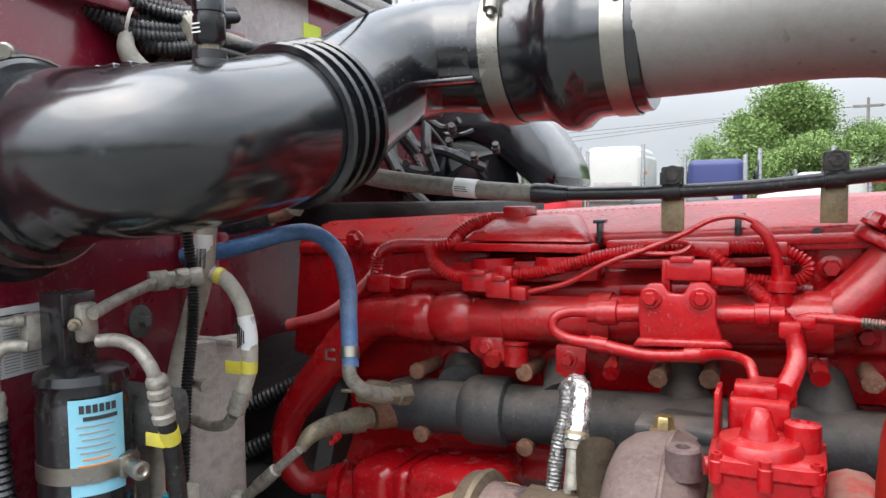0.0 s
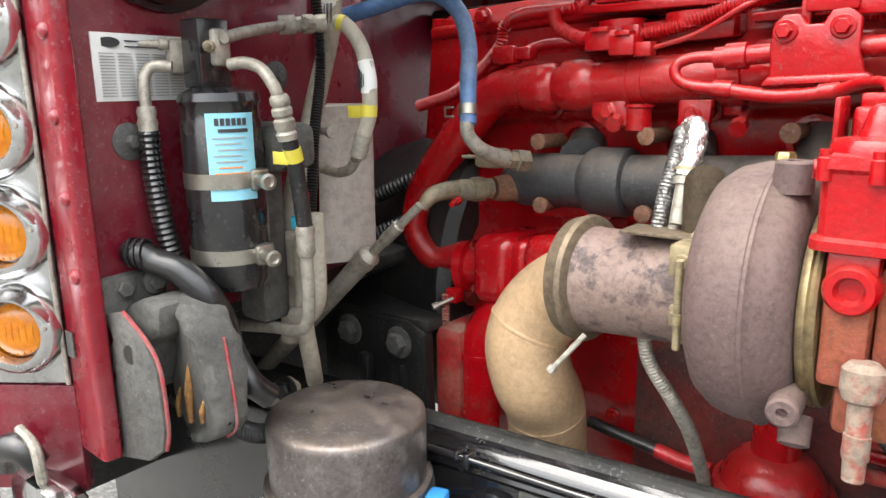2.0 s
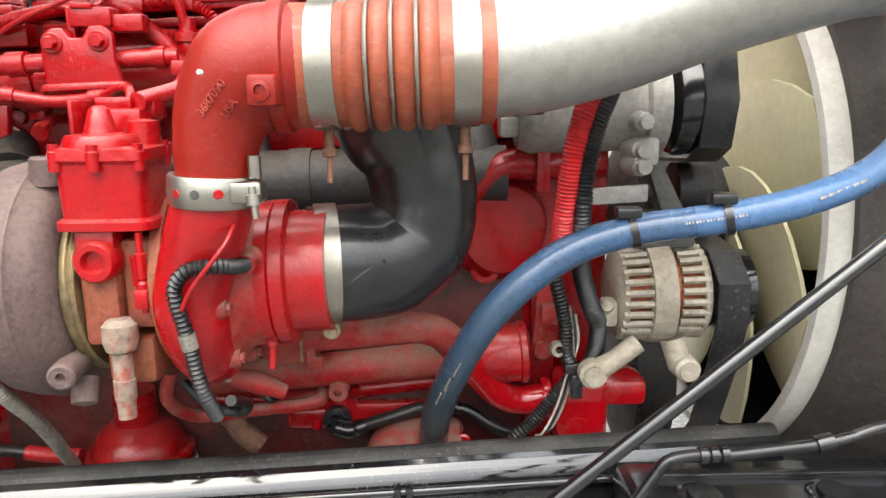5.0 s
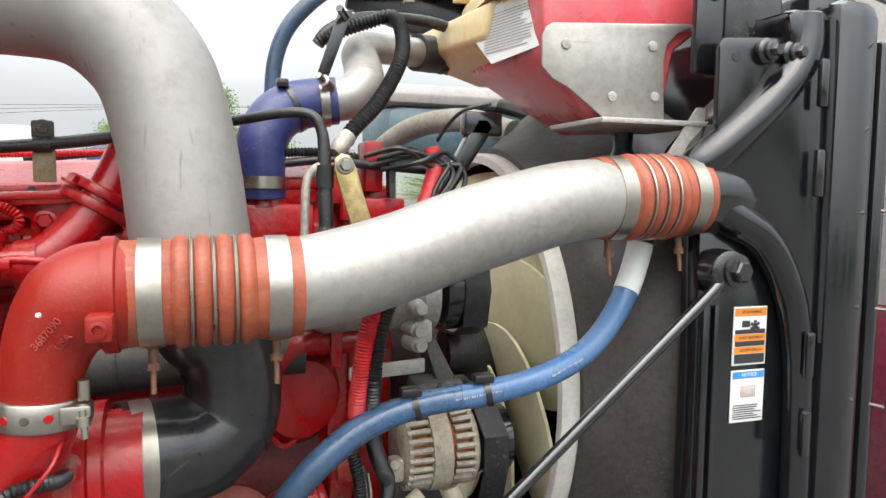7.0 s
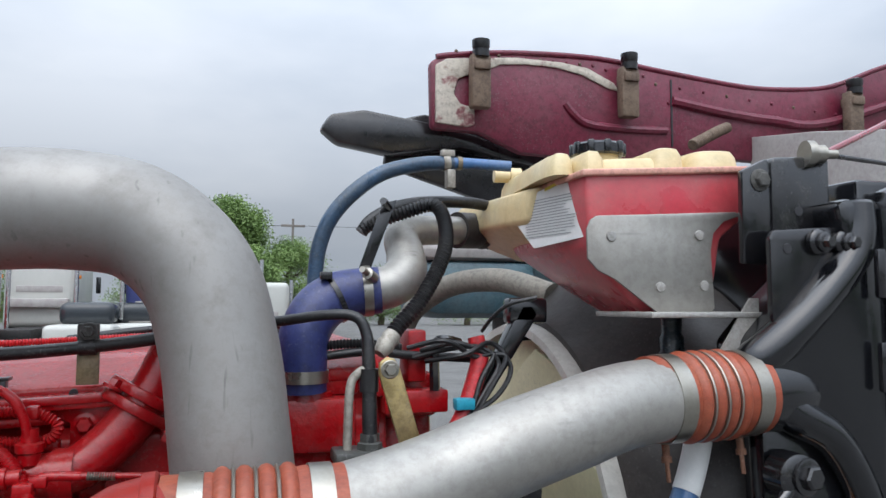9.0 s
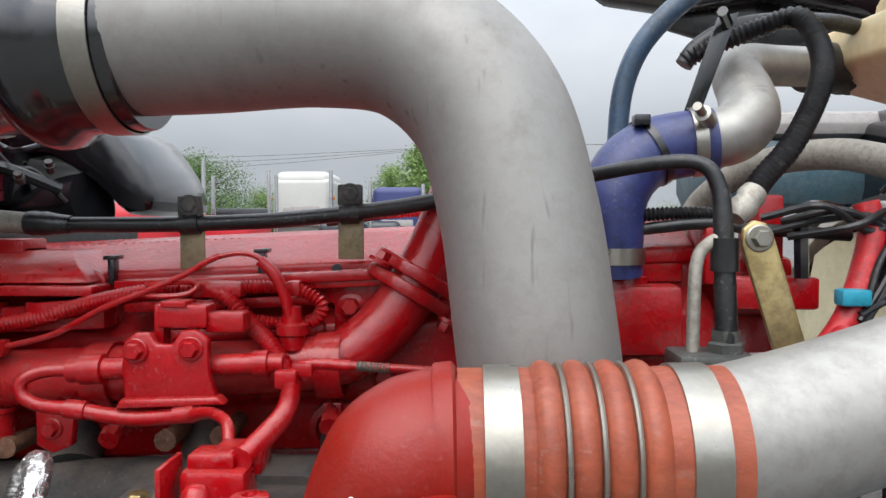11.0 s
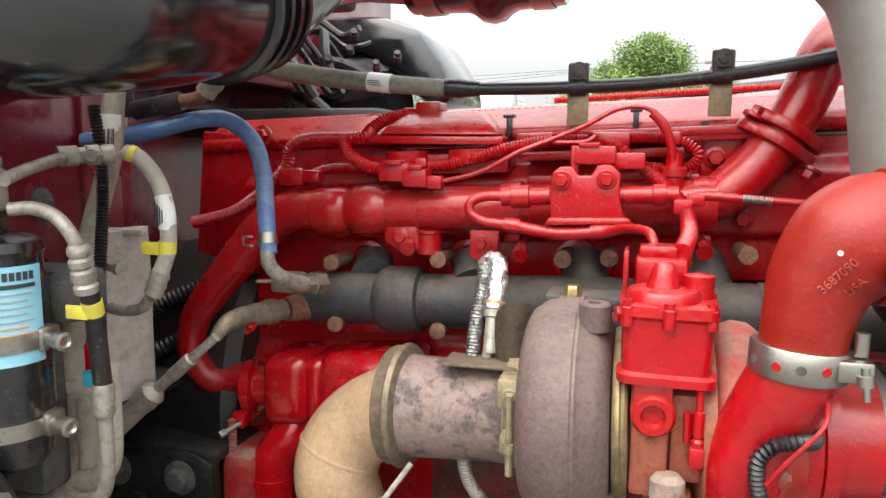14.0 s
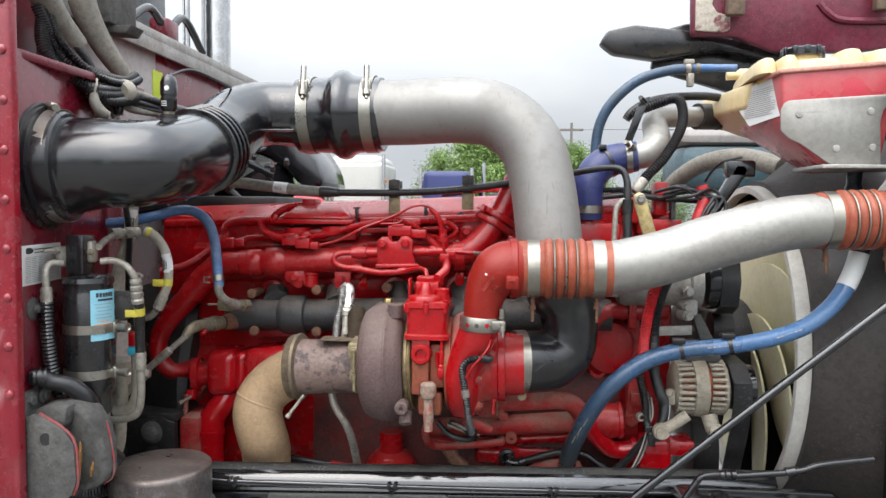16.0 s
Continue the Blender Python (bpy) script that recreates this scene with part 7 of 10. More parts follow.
part("casting", join(block((-0.66, 0.88, 0.90), (-0.60, 1.0, 1.11), 0.02), tube([(-0.86, 1.0, 1.10, 0.05), (-0.78, 1.0, 1.16, 0.055), (-0.68, 0.99, 1.19, 0.05), (-0.62, 0.98, 1.15, 0.04)], segs=16)), RED_DUSTY, mb)
words("cast_mark", "RIGHT", 0.026, facing(0.8545, 1.012, -0.845), BLACK_DIRTY, mb, 0.0015)
bb = thing("bellhousing", "grimy dark clutch housing behind the engine", "clutch housing", at=(-0.85, 1.25, 0.9))
part("casing", lathe((-1.01, 1.25, 1.1), (1, 0, 0.045), [(0, 0.27), (0.15, 0.30), (0.3, 0.34), (0.34, 0.345), (0.36, 0.33)], 40), BLACK_DIRTY, bb)
for k, (y, z) in enumerate(((0.90, 1.22), (0.86, 1.16), (0.95, 1.30))):
    part("hose", loom([(-1.0, y, z - 0.06), (-0.9, y + 0.02, z - 0.02), (-0.8, y + 0.06, z + 0.03), (-0.74, y + 0.12, z + 0.06)], 0.014, 0.008), BLACK_HOSE, bb)


# ---- chassis rail and what stands on it ----
def askew(bm):
    return moved(bm, Matrix(((1, 0, 0, 0), (0.133, 1, 0, -0.003), (-0.019, 0, 1, -0.002), (0, 0, 0, 1))))


def railed(x0, x1, pts):
    """The rail runs at a slight angle to the engine."""
    return askew(along_x(pts, x0, x1, 0.006))


rail = thing("frame_rail", "black painted steel chassis rail, dusty on top", "frame rail", at=(0, 0.75, 0.8))
sh_bm = railed(-0.62, 0.765, [(0.733, 1.005), (0.7335, 1.018), (0.736, 1.027), (0.740, 1.0345), (0.745, 1.0405), (0.7505, 1.046), (0.752, 1.047), (0.765, 1.0475), (0.765, 1.005)])
part("shoulder", sh_bm, RAIL_BLACK, rail, "glossy black rounded shoulder")
part("top_flange", railed(-0.62, 0.765, [(0.7515, 1.04), (0.7525, 1.0478), (0.757, 1.0527), (0.763, 1.0566), (0.770, 1.058), (0.776, 1.0565), (0.779, 1.05), (0.779, 1.0), (0.7515, 1.0)]), RAIL_DUST, rail, "dusty grey rail top")
part("web", railed(-1.2, 1.1, [(0.737, 0.62), (0.737, 1.004), (0.752, 1.004), (0.752, 0.62)]), BLACK_PAINT, rail)
part("bead_strip", railed(-0.60, 0.80, [(0.733, 1.006), (0.7275, 1.012), (0.7305, 1.018), (0.738, 1.02), (0.738, 1.005)]), BLACK_PAINT, rail)
# black sheet added to stand for the dark area below the chassis
part("dark_fill", sheet([(-2.35, 0.26), (-1.2, 0.41), (-1.2, 0.80), (-2.35, 0.80)], 1.3, 1.0, 0.01), BLACK_DIRTY, rail, "black sheet added for the dark area below the chassis")
part("rear_top", askew(block((-1.05, 0.76, 0.97), (-0.62, 0.90, 1.0), 0.006)), BLACK_DIRTY, rail)
part("brake_line", askew(tube([(-0.6, 0.7225, 1.037), (-0.3, 0.723, 1.0305), (0.1, 0.7235, 1.0235), (0.55, 0.724, 1.019)], 0.0045, segs=10)), RAIL_BLACK, rail)
for x, z in ((-0.431, 1.0335), (-0.091, 1.027), (0.26, 1.0215)):
    part("line_clip", askew(join(block((x - 0.011, 0.717, z - 0.007), (x - 0.002, 0.737, z + 0.0065), 0.003), block((x + 0.003, 0.717, z - 0.007), (x + 0.012, 0.737, z + 0.0065), 0.003), lathe((x, 0.735, z - 0.012), (0, -1, -0.2), [(0, 0.0065), (0.01, 0.0065), (0.011, 0.0045), (0.016, 0.004)], 10))), BLACK_PAINT, rail)
part("inner_panel", railed(-0.36, 0.03, [(0.7285, 0.72), (0.7285, 1.0), (0.731, 1.006), (0.737, 1.006), (0.737, 0.72)]), PANEL_GREY, rail, "dark grey inner panel")
part("panel_bead", askew(tube([(0.10, 0.7355, 0.80), (0.11, 0.7355, 0.955), (0.13, 0.7355, 0.968), (0.3, 0.7355, 0.968), (0.50, 0.7355, 0.968), (0.53, 0.7355, 0.955), (0.535, 0.7355, 0.80)], 0.004, segs=8)), BLACK_PLASTIC, rail)

fb = thing("spring_bracket", "black cast bracket with a large nut on the rail", "bracket", at=(-0.385, 0.67, 0.9))
part("casting", sheet([(-0.46, 0.80), (-0.444, 0.92), (-0.436, 0.96), (-0.422, 0.988), (-0.405, 0.998), (-0.385, 1.003), (-0.368, 0.998), (-0.352, 0.975), (-0.335, 0.92), (-0.30, 0.80)], 0.715, 0.665, 0.008), BLACK_PAINT, fb)
part("rib", sheet([(-0.375, 0.99), (-0.352, 0.975), (-0.335, 0.92), (-0.30, 0.80), (-0.315, 0.80), (-0.35, 0.92)], 0.666, 0.65, 0.004), BLACK_PAINT, fb)
part("washer", lathe((-0.395, 0.664, 0.975), (-0.2, -1, -0.15), [(0, 0.021), (0.005, 0.021), (0.007, 0.018)], 24), BLACK_PAINT, fb)
part("nut", lathe((-0.396, 0.659, 0.974), (-0.2, -1, -0.15), [(0, 0.0155), (0.014, 0.0155), (0.016, 0.013)], 6), GREY_PLATE, fb)
part("stud", lathe((-0.40, 0.644, 0.972), (-0.2, -1, -0.15), [(0, 0.0085), (0.022, 0.0085), (0.024, 0.007)], 12), GREY_PLATE, fb)
part("cast_mark", join(lathe((-0.415, 0.6652, 0.925), (0, -1, 0), [(0, 0.011), (0.0015, 0.011), (0.0015, 0.006), (0, 0.006)], 16), *[block((-0.425 + 0.006 * k, 0.6635, 0.862 + 0.012 * (k % 3)), (-0.421 + 0.006 * k, 0.6655, 0.872 + 0.012 * (k % 3)), 0.0008, 1) for k in range(5)]), BLACK_PAINT, fb)
can = thing("filter_canister", "bronze grey cylindrical filter cap with a worn top", "filter canister", at=(-0.5, 0.5, 0.7))
CX, CY = -0.548, 0.578
part("cap", lathe((CX, CY, 1.005), (0, 0, 1), [(0, 0.099), (0.085, 0.1), (0.093, 0.099), (0.0965, 0.0955), (0.098, 0.09), (0.0985, 0.0)], 72), CAN_BRONZE, can)
part("rim", lathe((CX, CY, 1.006), (0, 0, 1), [(0, 0.1), (0.0, 0.106), (0.004, 0.1075), (0.009, 0.1065), (0.011, 0.1)], 64), CAN_BRONZE, can)
part("clamp_ring", lathe((CX, CY, 0.974), (0, 0, 1), [(0, 0.1), (0.002, 0.1085), (0.012, 0.1095), (0.024, 0.1095), (0.031, 0.108), (0.032, 0.1)], 64), STAINLESS, can, "steel clamp ring")
part("blue_seal", lathe((CX, CY, 0.964), (0, 0, 1), [(0, 0.1), (0.001, 0.1075), (0.009, 0.108), (0.01, 0.1)], 56), BLUE_LABEL, can, "blue seal ring")
lm = Matrix.Translation((CX, CY, 0)) @ Matrix.Rotation(radians(18), 4, "Z")
part("latch", block((0.108, -0.014, 0.975), (0.132, 0.014, 1.012), 0.004, m=lm), BLUE_LABEL, can, "blue plastic latch")
part("latch_wire", tube([lm @ Vector(p) for p in ((0.112, -0.02, 1.005), (0.118, -0.022, 0.98), (0.12, -0.021, 0.955))], 0.003, segs=8), STAINLESS, can)
part("white_tab", block((0.107, -0.012, 0.972), (0.112, 0.012, 1.002), 0.001, m=Matrix.Translation((CX, CY, 0)) @ Matrix.Rotation(radians(-118), 4, "Z")), WHITE_LABEL, can)
part("body", lathe((CX, CY, 0.60), (0, 0, 1), [(0, 0.09), (0.1, 0.1), (0.364, 0.104)], 48), BLACK_PLASTIC, can)
part("stand", block((CX - 0.09, CY, 0.0), (CX + 0.09, 0.70, 0.64), 0.01), BLACK_DIRTY, can)
lv = thing("step_bracket", "dusty tan steel step bracket with a bolt at its head", "bracket", at=(-0.72, 0.58, 0.7))
part("arm", sheet([(-1.007, 0.70), (-0.957, 0.797), (-0.897, 0.946), (-0.838, 0.993), (-0.774, 1.059), (-0.753, 1.072), (-0.727, 1.066), (-0.725, 1.052), (-0.790, 0.969), (-0.815, 0.850), (-0.845, 0.70)], 0.655, 0.638, 0.004), TAN_STEEL, lv)
part("bolt", bolt((-0.742, 0.636, 1.057), (0.2, -1, 0.1), 0.014, 0.012), BLACK_DIRTY, lv)
part("loom", loom([(-0.75, 0.50, 1.075), (-0.716, 0.52, 1.057), (-0.672, 0.525, 1.054), (-0.635, 0.535, 1.062), (-0.60, 0.56, 1.06)], 0.0125, 0.006, 12), BLACK_HOSE, lv)
la = thing("hood_latch", "chromed hood latch with a rubber strap", "latch", at=(-0.75, 0.31, 0.95))
part("body", join(block((-0.84, 0.285, 0.93), (-0.70, 0.33, 1.06), 0.02), block((-0.76, 0.275, 1.0), (-0.695, 0.30, 1.075), 0.012)), CHROME, la)
part("strap", tube([(-0.80, 0.28, 1.08, 0.018), (-0.775, 0.275, 1.105, 0.018), (-0.75, 0.28, 1.11, 0.016), (-0.74, 0.29, 1.09, 0.014)], segs=12), BLACK_RUB, la)
part("keeper", tube([(-0.735, 0.29, 1.065), (-0.722, 0.285, 1.09), (-0.73, 0.285, 1.118), (-0.765, 0.285, 1.128)], 0.006, segs=8), GREY_LINE, la)
cv = thing("valve_cover", "black ribbed moulded cover on the chassis", "cover", at=(0.68, 0.70, 0.0))
part("lid", block((0.52, 0.60, 0.985), (0.86, 0.79, 1.036), 0.016), BLACK_PLASTIC, cv)
for y0, y1 in ((0.61, 0.63), (0.655, 0.672), (0.735, 0.75)):
    part("lid_rib", block((0.56, y0, 1.03), (0.84, y1, 1.044), 0.005), BLACK_PLASTIC, cv)
for x in (0.60, 0.749):
    part("lid_boss", lathe((x, 0.70, 1.025), (0, -0.2, 1), [(0, 0.03), (0.01, 0.028), (0.014, 0.022), (0.014, 0.017), (0.02, 0.016), (0.021, 0)], 24), BLACK_PLASTIC, cv)
part("post", block((0.56, 0.64, 0.0), (0.80, 0.76, 0.985), 0.01), BLACK_DIRTY, cv)
part("line", tube([(0.50, 0.69, 1.0), (0.524, 0.692, 1.035), (0.545, 0.695, 1.066), (0.56, 0.697, 1.083), (0.594, 0.70, 1.0875), (0.628, 0.70, 1.0865), (0.68, 0.70, 1.092), (0.73, 0.70, 1.098), (0.765, 0.70, 1.106), (0.80, 0.70, 1.118), (0.9, 0.71, 1.13)], 0.0068, segs=12), BLACK_RUB, cv)
part("line_fitting", join(*[lathe((x, 0.70, 1.087 + 0.06 * (x - 0.6)), (1, 0, 0.04), [(0, 0.007), (0.001, 0.0098), (0.009, 0.0098), (0.01, 0.007)], 14) for x in (0.594, 0.606, 0.618)]), BLACK_PAINT, cv)
part("line_clamp", band((0.735, 0.70, 1.0995), (1, 0, 0.25), 0.0072, 0.018, 0.003), BLACK_PAINT, cv)
rod = thing("support_rod", "glossy black support rod with rubber bushed ends", "support rod", at=(0.7, 0.67, 1.0))
part("shaft", tube([(0.40, 0.675, 1.022), (0.44, 0.672, 1.06), (0.93, 0.672, 1.481), (0.958, 0.675, 1.505)], 0.0085, segs=14, smooth=False), BLACK_GLOSS, rod)
part("top_eye", join(lathe((0.962, 0.70, 1.513), (0, -1, 0), [(0, 0.032), (0.03, 0.03), (0.034, 0.024)], 24), bolt((0.972, 0.665, 1.514), (0.15, -1, 0), 0.017, 0.014)), BLACK_PAINT, rod)
part("lower_eye", lathe((0.415, 0.70, 1.008), (0, -1, 0), [(0, 0.026), (0.035, 0.024), (0.04, 0.014)], 20), BLACK_PAINT, rod)

# ---- radiator, shroud and fan ----
rad = thing("radiator", "black radiator with side tank and fan shroud", "radiator", at=(1.1, 1.2, 0.0))
part("core", block((1.13, 0.72, 0.7), (1.23, 1.95, 1.93), 0.01), BLACK_PLASTIC, rad)
part("side_tank", join(block((1.135, 0.665, 0.7), (1.225, 0.80, 1.915), 0.03), block((1.235, 0.68, 0.7), (1.265, 0.76, 1.86), 0.012)), BLACK_PLASTIC, rad)
for z in (1.80, 1.67, 1.40, 1.28):
    part("slot_strap", block((1.102, 0.662, z - 0.05), (1.118, 0.672, z + 0.02), 0.004), BLACK_PAINT, rad)
for z in (1.86, 1.73, 1.60, 1.45, 1.3):
    part("clip_pin", lathe((1.235, 0.665, z), (0.3, -1, 0), [(0, 0.003), (0.02, 0.003)], 6), STAINLESS, rad)
# pressed steel brace: a flat web with a raised rounded flange along its hollow edges
BRACE = [(1.058, 1.885), (1.075, 1.893), (1.128, 1.897), (1.14, 1.885), (1.145, 1.70), (1.147, 1.30), (1.147, 1.0), (1.112, 1.0), (1.106, 1.38), (1.095, 1.46), (1.06, 1.525), (1.01, 1.555), (0.975, 1.575), (0.945, 1.60), (0.93, 1.64), (0.932, 1.69), (0.99, 1.748), (1.075, 1.824), (1.066, 1.85)]
gus = part("brace", sheet(BRACE, 0.80, 0.684, 0.012), BLACK_PLASTIC, rad, "glossy black pressed steel brace")
part("upper_flange", tube([(0.915, 0.745, 1.632, 0.02), (0.94, 0.715, 1.663, 0.031), (0.985, 0.7, 1.706, 0.028), (1.047, 0.696, 1.762, 0.0255), (1.09, 0.696, 1.81, 0.0255), (1.103, 0.696, 1.845, 0.025), (1.106, 0.699, 1.885, 0.024)], segs=18), BLACK_PLASTIC, gus)
part("lower_flange", tube([(0.915, 0.745, 1.64, 0.02), (0.94, 0.715, 1.622, 0.031), (0.985, 0.7, 1.59, 0.028), (1.04, 0.696, 1.558, 0.025), (1.083, 0.696, 1.5, 0.024), (1.11, 0.696, 1.425, 0.023), (1.122, 0.696, 1.3, 0.022), (1.126, 0.696, 1.02, 0.022)], segs=18), BLACK_PLASTIC, gus)
part("edge_flange", tube([(1.136, 0.683, 1.88), (1.142, 0.683, 1.7), (1.143, 0.683, 1.4)], 0.007, segs=10), BLACK_PLASTIC, gus)
part("brace_panel", block((0.94, 0.71, 0.75), (1.135, 0.755, 1.60), 0.012), BLACK_PLASTIC, rad)
part("panel_rib", join(block((0.945, 0.70, 0.78), (0.957, 0.715, 1.46), 0.003), block((0.965, 0.70, 0.78), (0.973, 0.715, 1.46), 0.003)), BLACK_PLASTIC, rad)
part("mount_bracket", sheet([(0.961, 1.702), (0.955, 1.72), (0.954, 1.832), (0.962, 1.845), (1.09, 1.855), (1.1, 1.852), (1.085, 1.826)], 0.712, 0.70, 0.003), BLACK_PAINT, rad, "black bolted corner plate")
part("mount_post", sheet([(0.99, 1.80), (0.99, 1.95), (0.996, 1.957), (1.089, 1.964), (1.095, 1.958), (1.095, 1.80)], 0.78, 0.735, 0.004), BLACK_PAINT, rad)
part("post_leaf", sheet([(0.94, 1.80), (0.942, 1.935), (0.985, 1.955), (0.992, 1.945), (0.992, 1.80)], 0.75, 0.738, 0.003), BLACK_PAINT, rad)
part("leaf_bolt", bolt((0.972, 0.737, 1.922), (0, -1, 0), 0.0115, 0.01), GREY_PLATE, rad)
for x in (1.031, 1.076):
    part("mount_bolt", join(lathe((x, 0.70, 1.829), (0.1, -1, 0), [(0, 0.0185), (0.008, 0.0195), (0.011, 0.017), (0.012, 0.0145), (0.017, 0.0145), (0.018, 0.012)], 24), bolt((x + 0.002, 0.683, 1.829), (0.1, -1, 0), 0.0095, 0.011)), BLACK_PAINT, rad)
for x, z in ((0.982, 1.819), (1.036, 1.878), (1.074, 1.879)):
    part("bracket_hole", lathe((x, 0.6995 if z < 1.84 else 0.7345, z), (0, -1, 0), [(0, 0.0075), (0.001, 0.007)], 14), INK, rad)
part("inlet_tank", tube([(0.92, 0.724, 1.619, 0.0545), (0.95, 0.727, 1.619, 0.056), (0.985, 0.735, 1.617, 0.058), (1.03, 0.75, 1.61, 0.058)], segs=28), BLACK_PLASTIC, rad)
part("shelf", block((0.79, 0.74, 1.722), (0.975, 0.90, 1.73), 0.002), ALU, rad, "bare metal shelf below the tank")
part("shelf_gusset", plate([(0, 0), (0.075, 0), (0.075, 0.085), (0.06, 0.085)], facing(0.745, 1.665, 0.892), 0.003, 0), ALU, rad)
part("shroud", lathe((0.83, 1.275, 1.275), (1, 0, 0), [(0, 0.42), (0.0, 0.44), (0.03, 0.445), (0.06, 0.46), (0.14, 0.53), (0.24, 0.56), (0.3, 0.56), (0.3, 0.54), (0.14, 0.51), (0.05, 0.43)], 72, closed=True), BROWN_RUB, rad, "dusty brown rubber fan shroud")
part("shroud_body", block((1.10, 0.76, 0.72), (1.132, 1.9, 1.9), 0.02), BLACK_PLASTIC, rad)
part("ring", lathe((0.80, 1.275, 1.275), (1, 0, 0), [(0, 0.408), (0.0, 0.424), (0.012, 0.428), (0.03, 0.428), (0.03, 0.408)], 80, closed=True), RING_GREY, rad, "pale grey fan ring")
part("outlet_stub", tube([(0.70, 1.9, 1.62, 0.03), (0.73, 1.85, 1.72, 0.03), (0.80, 1.72, 1.79, 0.03), (0.88, 1.55, 1.80, 0.03), (0.95, 1.40, 1.76, 0.03)], segs=20), GREY_HOSE, rad, "dusty grey return pipe")
fan = thing("cooling_fan", "cream nylon cooling fan with broad blades", "cooling fan", at=(0.84, 1.275, 1.275))
part("hub", lathe((0.71, 1.275, 1.275), (1, 0, 0), [(0, 0.06), (0.02, 0.09), (0.05, 0.11), (0.12, 0.115), (0.15, 0.1)], 36), BLACK_DIRTY, fan)


def blade(angle):
    bm = bmesh.new()
    rows = []
    for i in range(9):
        s = i / 8
        r = 0.09 + 0.30 * s
        half = 0.075 + 0.085 * math.sin(math.pi * min(1, s * 0.75 + 0.12))
        sweep = 0.10 * s * s
        row = []
        for j in range(7):
            u = (j / 6 - 0.5) * 2
            a = angle + (u * half + sweep) / r
            x = 0.822 + u * 0.034 * (1.1 - 0.35 * s) + 0.012 * u * u
            row.append((x, 1.275 + r * math.cos(a), 1.275 + r * math.sin(a)))
        rows.append(row)
    front = [[bm.verts.new(p) for p in row] for row in rows]
    back = [[bm.verts.new((p[0] + 0.006, p[1], p[2])) for p in row] for row in rows]
    for a, b in zip(front, front[1:]):
        for j in range(6):
            bm.faces.new((a[j], a[j + 1], b[j + 1], b[j]))
    for a, b in zip(back, back[1:]):
        for j in range(6):
            bm.faces.new((a[j], b[j], b[j + 1], a[j + 1]))
    edge_f = front[0] + [r[-1] for r in front[1:]] + front[-1][-2::-1] + [r[0] for r in front[-2:0:-1]]
    edge_b = back[0] + [r[-1] for r in back[1:]] + back[-1][-2::-1] + [r[0] for r in back[-2:0:-1]]
    for i in range(len(edge_f)):
        j = (i + 1) % len(edge_f)
        bm.faces.new((edge_f[i], edge_f[j], edge_b[j], edge_b[i]))
    return bm


for k in range(8):
    part("blade", blade(2 * math.pi * (k + 0.35) / 8), FAN_CREAM, fan)

# warning labels
wl1 = thing("warning_label", "orange and white warning label", "label", at=(1.035, 0.708, 1.36))
part("sheet", block((1.005, 0.7065, 1.366), (1.066, 0.709, 1.455), 0.0005), WHITE_LABEL, wl1)
for z0, z1 in ((1.441, 1.453), (1.403, 1.413), (1.384, 1.394)):
    part("orange_band", block((1.007, 0.7055, z0), (1.064, 0.7065, z1), 0), ORANGE_LABEL, wl1)
part("pictogram", join(block((1.02, 0.7056, 1.424), (1.034, 0.7064, 1.434), 0), *[plate([(-0.001, 0), (0.001, 0), (0.003, 0.009), (-0.003, 0.009)], facing(0.7065, 1.425, 1.044) @ Matrix.Rotation(k * math.pi / 3, 4, "Z"), 0.0008, 0) for k in range(6)]), INK, wl1)
for z0, txt in ((1.447, "WARNING"), (1.408, "AVERTISSEMENT"), (1.389, "ADVERTENCIA")):
    words("wording", txt, 0.0078 if len(txt) < 9 else 0.0062, facing(0.7053, z0, 1.037), INK, wl1, 0.0002)
for z0, z1 in ((1.414, 1.4205), (1.395, 1.4025), (1.369, 1.383)):
    part("print_block", block((1.008, 0.7056, z0), (1.063, 0.7064, z1), 0), INK, wl1)
wl2 = thing("notice_label", "white notice label with a blue heading", "label", at=(1.035, 0.708, 1.28))
part("sheet", block((1.005, 0.7065, 1.278), (1.066, 0.709, 1.358), 0.0005), WHITE_LABEL, wl2)
part("blue_band", block((1.007, 0.7055, 1.346), (1.064, 0.7065, 1.356), 0), BLUE_LABEL, wl2)
words("wording", "NOTICE", 0.0078, facing(0.7053, 1.351, 1.037), WHITE_LABEL, wl2, 0.0002)
part("drawing", block((1.022, 0.7056, 1.316), (1.05, 0.7064, 1.335), 0.002), CARD, wl2)
part("print_block", bars((1.009, 0.7063, 1.306), (1, 0, 0), (0, 0, 1), 0.055, 0.024, 7, 0.8, seed=9), INK, wl2)

# ---- coolant surge tank ----
tank = thing("coolant_tank", "yellowed plastic surge tank filled with red coolant", "coolant tank", at=(0.78, 0.85, 1.73))


def rising(bm):
    """The tank's seam and lid rise slightly towards the radiator."""
    return moved(bm, Matrix(((1, 0, 0, 0), (0, 1, 0, 0), (0.055, 0, 1, -0.055 * 0.83), (0, 0, 0, 1))))


part("lower_body", rising(loft([(1.732, [(0.80, 0.79), (0.90, 0.79), (0.90, 0.95), (0.80, 0.95)]), (1.79, [(0.735, 0.775), (0.905, 0.775), (0.905, 1.0), (0.73, 1.0)]), (1.845, [(0.70, 0.768), (0.91, 0.768), (0.91, 1.05), (0.67, 1.05)]), (1.878, [(0.697, 0.766), (0.955, 0.766), (0.955, 1.07), (0.66, 1.07)]), (1.95, [(0.692, 0.764), (0.963, 0.764), (0.963, 1.08), (0.655, 1.08)])])), TANK_RED, tank)
